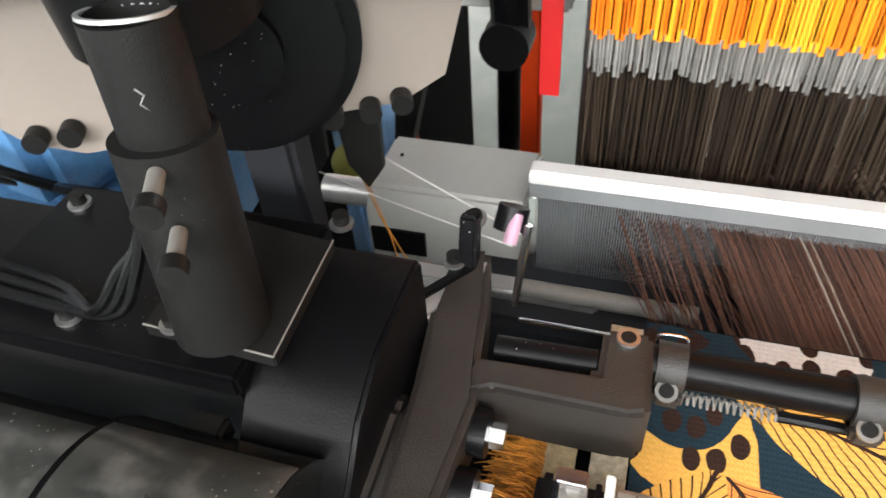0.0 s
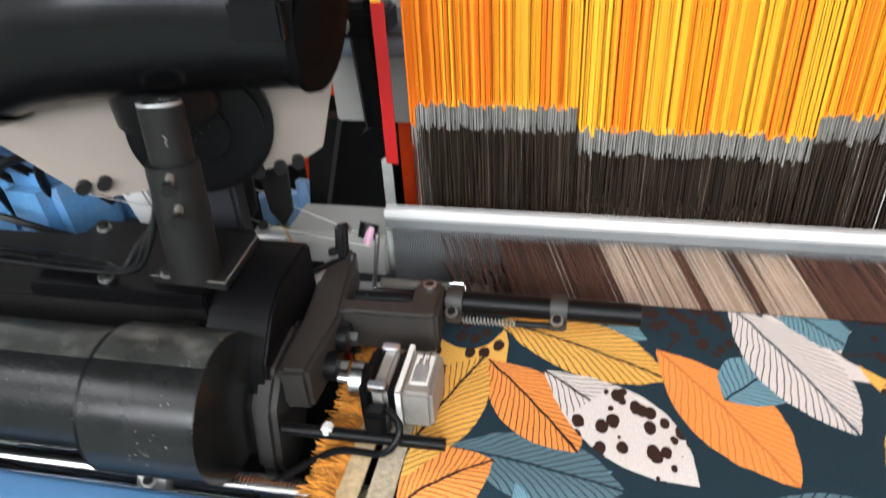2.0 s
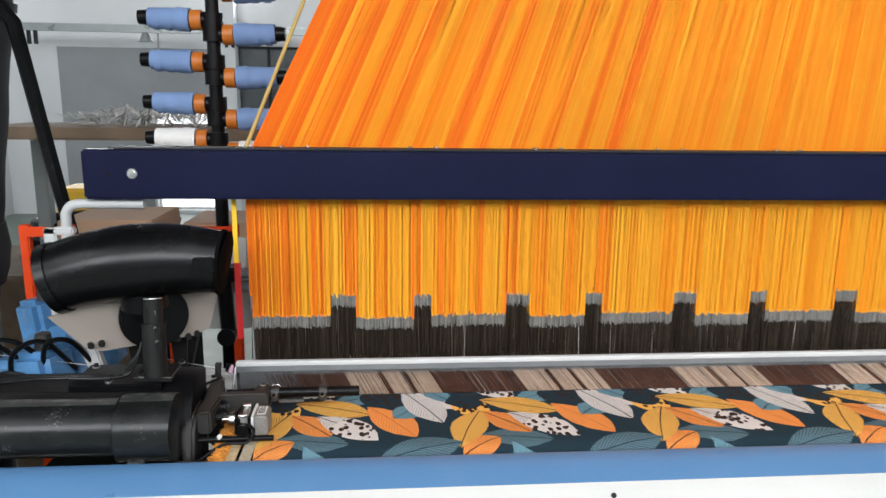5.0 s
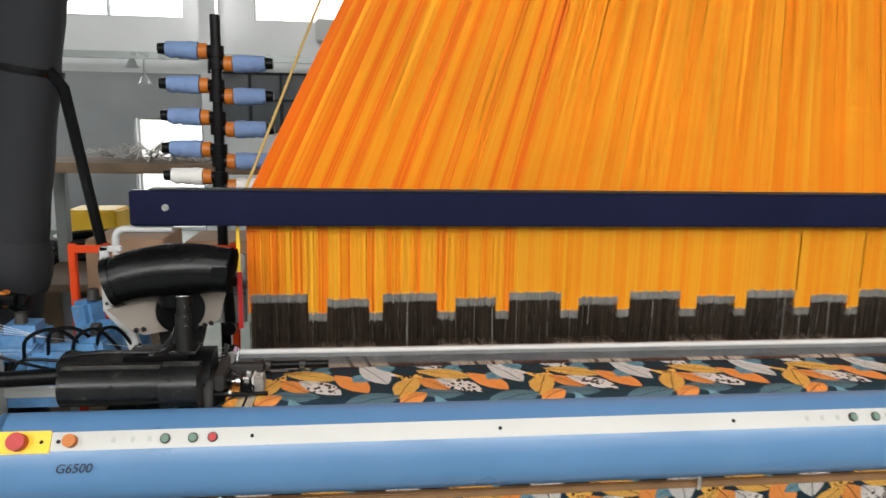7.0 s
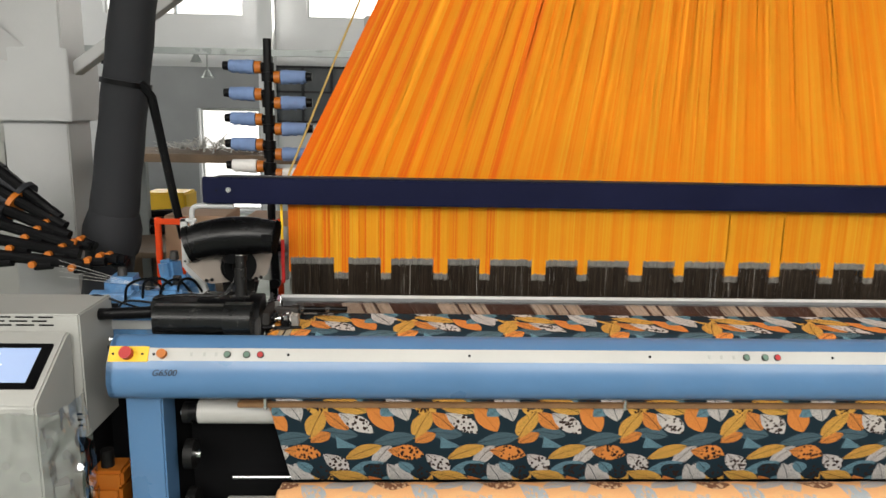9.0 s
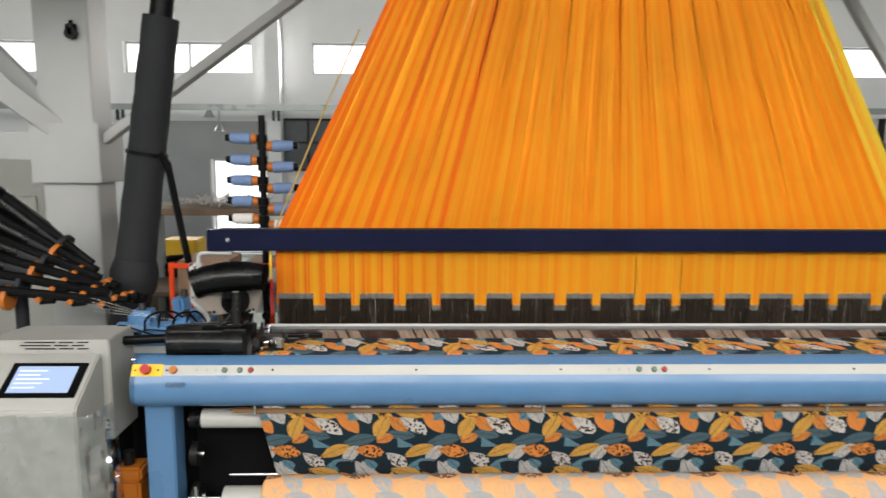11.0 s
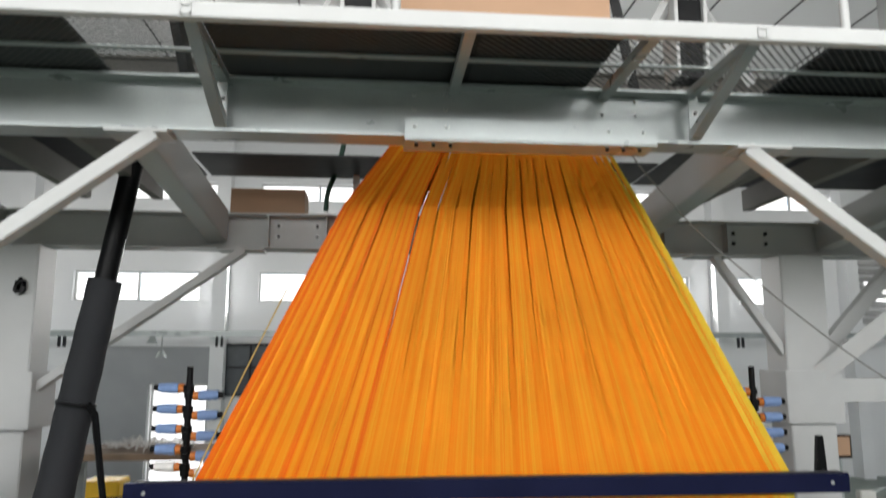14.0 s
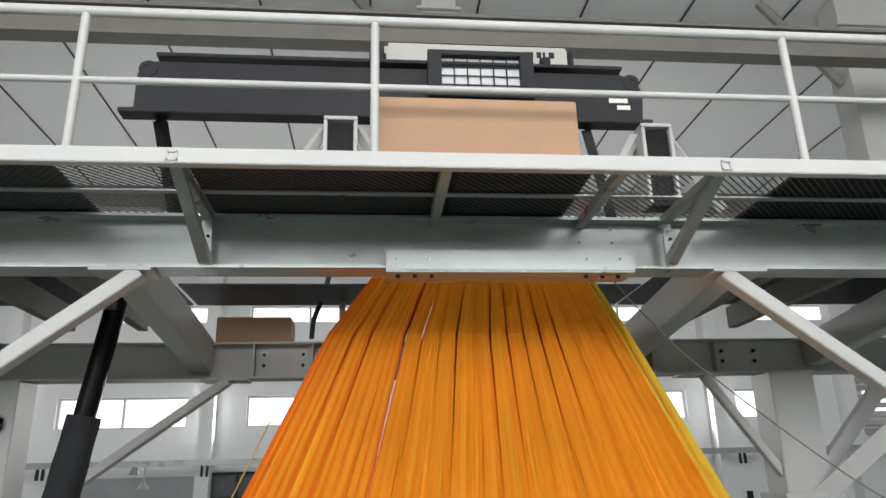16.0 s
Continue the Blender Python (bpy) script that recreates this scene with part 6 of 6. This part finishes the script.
for sx, sy, top, zs_l, zs_r, lab in ((-0.243, 1.0, 1.98, (1.866, 1.758, 1.656, 1.552, 1.462), (1.828, 1.724, 1.618, 1.514, 1.43), "black yarn stand holding blue and white yarn cones"),
                                     (2.862, 0.95, 1.98, (1.84, 1.75, 1.66, 1.57), (1.782, 1.697, 1.612, 1.528), "black yarn stand holding blue yarn cones")):
    st = thing("yarn_stand", lab, "yarn stand", group="yarn stands")
    bm = B()
    rod(bm, (sx, sy, 0.0), (sx, sy, top), 0.017, seg=14)
    part("pole", bm, M_BLACK, st)
    bm = B()
    rod(bm, (sx, sy, 0.0), (sx, sy, 0.02), 0.16, seg=24)
    part("base", bm, M_BLACK, st)
    for i, z in enumerate(zs_l):
        cone_spool(st, sx, sy, z, -1, M_YARN_W if (i == 4) else M_YARN_B)
    for i, z in enumerate(zs_r):
        cone_spool(st, sx, sy, z, 1, M_YARN_W if (i == 4) else M_YARN_B)
    for z in (*zs_l, *zs_r):
        bm = B()
        rod(bm, (sx, sy, z - 0.018), (sx, sy, z + 0.018), 0.026, seg=14)
        part("clamp", bm, M_BLACK, st)

# weft accumulators on slanting arms at the left
acc = thing("weft_feeder_stand", "stand with dark weft feeders and orange eyelets", "weft feeder stand")
bm = B()
rod(bm, (-1.35, 0.75, 0.0), (-1.35, 0.75, 1.2), 0.03, seg=14)
part("pole", bm, M_DARKSTEEL, acc)
for k in range(6):
    a = Vector((-1.75 + 0.05 * k, 0.60 + 0.05 * k, 1.17 + 0.085 * k))
    e = Vector((-0.86 - 0.03 * k, 0.62 + 0.03 * k, 1.10 + 0.030 * k))
    d = (e - a).normalized()
    f = thing("weft_feeder", "dark weft feeder with bright drum and orange knobs", "weft feeder", group="weft feeders")
    bm = B()
    rod(bm, a, a + d * 0.30, 0.050, seg=18)
    part("motor_body", bm, M_RUBBER, f)
    bm = B()
    rod(bm, a + d * 0.30, a + d * 0.42, 0.045, 0.04, seg=20)
    part("drum", bm, M_DARKSTEEL, f)
    bm = B()
    rod(bm, a + d * 0.415, a + d * 0.435, 0.058, seg=20)
    part("ring", bm, M_DARKSTEEL if k % 2 else M_AMBER, f)
    bm = B()
    rod(bm, a + d * 0.1 + Vector((0, -0.03, 0.05)), e + Vector((0, -0.01, 0.02)), 0.022, seg=10)
    part("arm", bm, M_BLACK, f)
    for q in (0.58, 0.72, 0.86):
        p = a + d * q + Vector((0, -0.02, 0.012))
        bm = B()
        rod(bm, p - Vector((0, 0.03, 0)), p, 0.013, seg=12)
        part("eyelet", bm, M_AMBER, f)
        bm = B()
        rod(bm, p - Vector((0, 0, 0.01)), p + d * 0.06, 0.018, seg=10)
        part("brake", bm, M_BLACK, f)

# tall sleeved pipe
tall = thing("sleeved_pipe", "tall leaning pipe in dark grey foam sleeve with strap", "pipe")


def at_pipe(z):
    return Vector((-0.945 + (z - 0.9) * 0.157, 0.97, z))


bm = B()
pipe(bm, [at_pipe(z) for z in (0.9, 1.1)], 0.098, 28)
part("lower_pipe", bm, M_DARKSTEEL, tall)
bm = B()
pipe(bm, [at_pipe(1.1), at_pipe(1.14), at_pipe(1.20), at_pipe(1.26)], [0.108, 0.116, 0.116, 0.10], 28)
part("collar", bm, M_FOAM, tall)
bm = B()
pipe(bm, [at_pipe(1.24 + 0.06 * k) for k in range(21)], [0.096 + 0.002 * math.sin(k * 1.7) - 0.0006 * k for k in range(21)], 28)
part("foam_sleeve", bm, M_FOAM, tall)
bm = B()
pipe(bm, [at_pipe(2.40), at_pipe(3.15)], 0.056, 24)
part("upper_pipe", bm, M_BLACK, tall)
bm = B()
pipe(bm, [at_pipe(1.78), at_pipe(1.80)], 0.1, 28)
part("strap", bm, M_BLACK, tall)
bm = B()
pipe(bm, [(-0.73, 0.92, 1.79), (-0.70, 0.95, 1.74), (-0.655, 0.98, 1.40), (-0.62, 1.0, 1.15)], 0.018, 6)
part("stay", bm, M_BLACK, tall)
bm = B()
rod(bm, (-0.945, 0.97, 0), (-0.945, 0.97, 0.9), 0.11, seg=24)
part("riser", bm, M_DARKSTEEL, tall)

# orange-red frame, bench and boxes behind
fr_ = thing("red_frame", "orange-red welded steel frame behind the loom", "frame")
for x in (-0.655, -0.555, -0.33, -0.175):
    bm = B()
    box(bm, x - 0.011, x + 0.011, 0.80, 0.822, 0.0, 1.27, 0.003)
    part("upright", bm, M_ORANGE_P, fr_)
for z in (1.05, 1.255):
    for a, b in ((-0.664, -0.546), (-0.339, -0.166)):
        bm = B()
        box(bm, a, b, 0.797, 0.80, z - 0.012, z + 0.012, 0.001)
        part("crossbar", bm, M_ORANGE_P, fr_)
bm = B()
box(bm, -0.66, -0.17, 0.803, 0.818, 0.30, 0.33, 0.002)
part("crossbar", bm, M_ORANGE_P, fr_)
bench = thing("work_bench", "old wooden work bench with clutter behind the loom", "bench", (-0.75, 1.75, 0))
bm = B()
box(bm, -0.42, 0.62, -0.25, 0.3, 1.43, 1.47, 0.006)
part("top", bm, M_WOODOLD, bench)
for x in (-0.40, 0.58):
    for y in (-0.22, 0.26):
        bm = B()
        box(bm, x - 0.025, x + 0.025, y - 0.025, y + 0.025, 0, 1.43, 0.003)
        part("leg", bm, M_GALV, bench)
bm = B()
box(bm, -0.42, 0.62, -0.25, 0.3, 0.95, 0.98, 0.004)
part("shelf", bm, M_WOODOLD, bench)
tang = []
for k in range(60):
    p = np.array([-0.75 + rng.uniform(-0.15, 0.35), 1.65 + rng.uniform(0, 0.2), 1.475])
    w = [p + rng.normal(0, 0.05, 3) * (1, 1, 0.35) + (0, 0, 0.03) for _ in range(5)]
    tang.append([tuple(q) for q in w])
o = new("tangled_yarn", thread_mesh("tangled_yarn", tang, 0.004, [M_YARN_W], sides=5))
tagged(o, "tangle of pale yarn lying on the work bench", "yarn", kind="stuff")
carton("cardboard_box", -0.80, -0.52, 1.30, 1.6, 0.982, 1.2, "small brown cardboard box on the bench shelf")
carton("cardboard_box", -0.50, -0.2, 1.55, 1.85, 0.982, 1.15, "brown cardboard box on the bench shelf")
for k in range(4):
    t = thing("black_hose_coil", "coil of thick black hose behind the loom", "hose", (-1.05, 2.2, 0.90 + 0.05 * k), group="hose coils")
    bm = B()
    pipe(bm, [(0.28 * math.cos(a * 0.3) + 0.02 * k, 0.2 * math.sin(a * 0.3), 0) for a in range(21)], 0.024, 8)
    part("loop", bm, M_BLACK, t)
bm = B()
box(bm, -1.6, -0.8, 2.0, 2.6, 0, 0.87, 0.01)
shell("wooden_crate", bm, M_WOODOLD, "old brown wooden crate standing behind the loom", "", "crate")
bm = B()
box(bm, -1.42, -1.14, 2.7, 2.95, 0, 1.13, 0.012)
shell("yellow_bin", bm, M_YELLOW, "tall worn yellow bin behind the loom", "", "bin")
far = thing("far_cabinet", "beige machine cabinet by the far wall", "cabinet", (-3.4, 4.2, 0))
bm = B()
prism(bm, [(-0.6, 0), (-0.6, 1.6), (-0.45, 1.85), (0.25, 1.85), (0.4, 1.65), (0.4, 0)], "y", 0, 0.8, 0.01)
part("cabinet_body", bm, M_LGREY, far)
bm = B()
box(bm, 0.0, 0.3, -0.01, -0.002, 0.9, 1.35, 0.004)
part("door_panel", bm, M_CREAM, far)
# grey-painted shade of a far-wall recess, dark interior window there, lamps on the rail
bay = thing("window_13", "dark framed interior window in the far wall", "window", (-1.33, Y1 - 0.02, 1.45), kind="structure")
bm = B()
box(bm, -0.44, 0.9, -0.02, 0.01, 0, 0.84)
part("dark_pane", bm, mat("dark_window_glass", (0.08, 0.09, 0.10), 0.15), bay)
for a in (-0.44, -0.02, 0.42, 0.88):
    bm = B()
    box(bm, a - 0.02, a + 0.02, -0.045, -0.022, 0, 0.84)
    part("mullion", bm, M_DARKSTEEL, bay)
for z in (0.0, 0.45, 0.82):
    bm = B()
    box(bm, -0.46, 0.9, -0.043, -0.024, z - 0.015, z + 0.015)
    part("transom", bm, M_DARKSTEEL, bay)
# grey sheets stand in for the shade of the wall recess
bm = B()
box(bm, -4.1, -2.97, Y1 - 0.06, Y1 - 0.004, 0, 2.24)
box(bm, -2.03, -1.98, Y1 - 0.06, Y1 - 0.004, 0, 2.24)
box(bm, -2.97, -2.03, Y1 - 0.06, Y1 - 0.004, 1.63, 2.24)
shell("recess_shade_panels", bm, mat("recess_shade_grey", (0.30, 0.31, 0.32), 0.6, var=0.1, scale=2), "grey sheets painted for the shade in a wall bay")
for lx, lz in ((-2.75, 2.33), (-2.6, 2.12)):
    t = thing("wall_lamp", "small grey industrial lamp under the rail", "lamp", (lx, Y1 - 0.71, lz), group="wall lamps")
    bm = B()
    rod(bm, (0, 0, 0.04), (0, 0, 2.39 - lz), 0.012, seg=8)
    part("stem", bm, M_GALV, t)
    bm = B()
    rod(bm, (0, 0, -0.06), (0, 0, 0.05), 0.09, 0.03, seg=16)
    part("shade", bm, M_GALV, t)
bm = B()
rod(bm, (-1.352, 1.43, 2.43), (-1.352, 1.40, 2.43), 0.032, seg=14)
box(bm, -1.385, -1.32, 1.40, 1.44, 2.40, 2.50, 0.02)
shell("alarm_horn", bm, M_BLACK, "small black box on the white column", "", "alarm", True)
for ax, az in ((-0.15, 2.72), (5.6, 2.45)):
    t = thing("wall_unit", "pale wall unit below a high window", "air unit", (ax, Y1 - 0.3, az))
    bm = B()
    box(bm, -0.25, 0.3, 0, 0.28, 0, 0.3, 0.02)
    part("unit_body", bm, M_STEEL_W, t)

# ---- right end of the loom ----
rt = thing("right_drive", "white cast drive housing with black gear parts", "machine housing")
bm = B()
prism(bm, [(3.07, 0.90), (3.09, 1.10), (3.14, 1.16), (3.17, 1.23), (3.23, 1.26), (3.32, 1.24), (3.38, 1.15), (3.39, 0.90)], "y", 0.80, 0.95, 0.01)
part("housing_body", bm, M_STEEL_W, rt)
bm = B()
prism(bm, [(3.00, 0.90), (3.02, 1.16), (3.05, 1.18), (3.085, 1.10), (3.10, 0.90)], "y", 0.70, 0.73, 0.004)
part("white_stand", bm, M_STEEL_W, rt)
bm = B()
pipe(bm, [(2.94 + 0.045 * math.cos(a * 0.35), 0.72, 1.05 + 0.05 * math.sin(a * 0.35)) for a in range(19)], 0.012, 8)
part("ring", bm, M_ALU, rt)
bm = B()
rod(bm, (2.85, 0.62, 1.235), (3.05, 0.66, 1.235), 0.009, seg=10)
rod(bm, (3.04, 0.66, 1.235), (3.08, 0.66, 1.235), 0.02, seg=12)
part("black_rod", bm, M_BLACK, rt)
for x, z, r in ((3.11, 1.00, 0.055), (3.02, 0.955, 0.04), (3.19, 0.97, 0.05)):
    bm = B()
    rod(bm, (x, 0.42, z), (x, 0.50, z), r, seg=20)
    part("black_wheel", bm, M_BLACK, rt)
bm = B()
box(bm, 2.86, 3.30, 0.38, 0.50, 0.90, 0.97, 0.01)
part("black_base", bm, M_BLACK, rt)
bm = B()
rod(bm, (2.55, 0.352, 1.03), (2.80, 0.352, 1.03), 0.010, seg=18)
part("roller_tube", bm, M_BLACK, rt)
for x, z in ((3.24, 1.24), (3.30, 1.20), (3.24, 1.17), (3.34, 1.12)):
    bm = B()
    rod(bm, (x, 0.77, z), (x, 0.80, z), 0.012, seg=12)
    part("knob", bm, M_BLACK, rt)
bm = B()
box(bm, 3.26, 3.36, 0.74, 0.80, 0.98, 1.06, 0.006)
part("grey_box", bm, M_GALV, rt)
bm = B()
box(bm, 2.815, 2.826, 0.50, 0.503, 1.02, 1.22)
part("red_strap", bm, M_RED, rt)
bm = B()
prism(bm, [(3.18, 1.40), (3.20, 1.60), (3.23, 1.60), (3.24, 1.40)], "y", 0.9, 0.94, 0.004)
part("upper_bracket", bm, M_BLACK, rt)


for x, z in ((3.20, 1.18), (3.26, 1.20), (3.30, 1.12), (3.21, 1.05), (3.28, 1.0)):
    bm = B()
    rod(bm, (x, 0.797, z), (x, 0.801, z), 0.011, seg=14)
    part("hole", bm, M_BLACK, rt)
bm = B()
box(bm, 3.31, 3.40, 0.74, 0.79, 1.19, 1.33, 0.006)
part("switch_box", bm, M_LGREY, rt)
bm = B()
pipe(bm, arc([(3.40, 0.78, 1.31), (3.50, 0.80, 1.33), (3.57, 0.80, 1.26), (3.55, 0.80, 1.13), (3.44, 0.80, 1.10)]), 0.008, 8)
part("grey_hose", bm, M_GALV, rt)
bm = B()
box(bm, 3.0, 3.62, 0.40, 0.52, 0.955, 0.985, 0.006)
part("slide", bm, M_BLUEDEEP, rt, "dark blue slide")

table = thing("side_table", "white side table with clutter beyond the loom end", "table", (4.6, 1.6, 0))
bm = B()
box(bm, -0.66, 0.7, 0, 0.6, 0.955, 0.995, 0.004)
part("top", bm, M_YARN_W, table)
for x in (-0.6, 0.64):
    for y in (0.05, 0.55):
        bm = B()
        box(bm, x - 0.02, x + 0.02, y - 0.02, y + 0.02, 0, 0.955, 0.003)
        part("leg", bm, M_GALV, table)
bm = B()
box(bm, -0.6, 0.64, 0.53, 0.56, 0.3, 0.94)
part("back_panel", bm, M_LGREY, table)
jug = thing("blue_jug", "small blue plastic jug on the white table", "jug", (4.34, 1.85, 0.995))
bm = B()
rod(bm, (0, 0, 0), (0, 0, 0.12), 0.045, seg=18)
rod(bm, (0, 0, 0.12), (0, 0, 0.16), 0.045, 0.02, seg=18)
part("body", bm, M_BLUEDEEP, jug)
bm = B()
rod(bm, (0, 0, 0.16), (0, 0, 0.185), 0.018, seg=12)
part("cap", bm, M_YARN_W, jug)
mon = thing("wall_monitor", "small dark monitor on a bracket post", "monitor", (3.92, 1.8, 1.35))
bm = B()
box(bm, -0.085, 0.085, 0, 0.03, 0, 0.16, 0.004)
part("case", bm, M_BLACK, mon)
# screen reflection put in as a plain matt brown
bm = B()
box(bm, -0.07, 0.07, -0.003, -0.0005, 0.02, 0.145)
part("screen", bm, M_CARD, mon, "brown screen with its reflection painted in")
bm = B()
rod(bm, (0, 0.02, -1.35), (0, 0.02, 0), 0.014, seg=10)
part("post", bm, M_GALV, mon)

# slatted louvre in the far corner, roof columns and their braces
lou = thing("window_14", "pale slatted louvre in the far wall", "louvre", (9.9, Y1 - 0.12, 2.65), kind="structure")
bm = B()
box(bm, -0.75, -0.68, 0, 0.1, 0, 1.25)
box(bm, 0.68, 0.75, 0, 0.1, 0, 1.25)
part("window_frame", bm, M_STEEL_W, lou, smooth=False)
for k in range(8):
    bm = B()
    prism(bm, [(0.0, 0.02 + 0.15 * k), (0.02, 0.02 + 0.15 * k), (0.1, 0.12 + 0.15 * k), (0.08, 0.12 + 0.15 * k)], "x", -0.68, 0.68)
    part("slat", bm, M_STEEL_W, lou, smooth=False)
for cx, w in ((1.43, 0.17), (5.95, 0.3)):
    col = thing("roof_column", "white painted roof column with end plate", "column", (cx, 3.1, 0))
    bm = B()
    box(bm, -w, w, -0.15, 0.15, 0, ZC - 0.02, 0.004)
    part("shaft", bm, M_STEEL_W, col)
    bm = B()
    box(bm, -w - 0.05, w + 0.05, -0.2, 0.2, ZC - 0.4, ZC - 0.37, 0.003)
    part("end_plate", bm, M_STEEL_W, col)
    bm = B()
    pipe(bm, [(-w, 0, 5.9), (-w - 0.75, 0, ZC - 0.03)], 0.05, 6)
    part("brace", bm, M_BROWNSTEEL, col)


# ---- what moves: the sley beats, the healds change the shed ----
PICK = 0.21429
SHED = {-5: (1, 1, 1), -3: (0, 0, 0), 0: (1, 1, 1), 2: (0, 0.75, 0), 4: (1, 1, 0.6), 7: (0.8, 0, 0), 9: (0, 0.7, 0.7), 11: (0.8, 0, 0), 14: (0.5, 0.3, 0),
        25: (0.2, 1, 1), 28: (1, 0.4, 0), 30: (1, 0.3, 0.8), 32: (0, 0.1, 0), 35: (0, 1, 1), 46: (1, 0, 0), 49: (0.2, 0, 0), 51: (1, 0.2, 0), 53: (1, 0.6, 0), 56: (0.6, 0.5, 0.3), 58: (1, 0.6, 0.5)}
DROP = 0.054


def shed_of(k):
    return SHED.get(k, (1, 0, 0) if k % 2 else (0.1, 1, 0.9))


def motions():
    sley_rows, rows = [], {"a": [], "b": [], "c": [], "d": []}
    for f in range(int(16.0 * FPS) + 1):
        t = f / FPS
        u = (t - 1.0) / PICK
        turn = (t - 0.986) / PICK
        near = turn - round(turn)
        beat = math.cos(min(1, abs(near) / 0.21) * math.pi / 2) ** 2
        sley_rows.append((t, pose(0, 0.42, 0.35, 6.2 * beat, 0, 0)))
        k = math.floor(u + 0.22)
        w = u + 0.22 - k
        s = min(1, w / 0.34)
        s = s * s * (3 - 2 * s)
        before, now = shed_of(k - 1), shed_of(k)
        ac, b, d = [p + (q - p) * s for p, q in zip(before, now)]
        for key, v in (("a", ac), ("b", b), ("c", ac), ("d", d)):
            rows[key].append((t, pose(0, 0, -DROP * v)))
    walk(sley, sley_rows)
    for key, r in rows.items():
        walk(heald_sets[key], r)


motions()
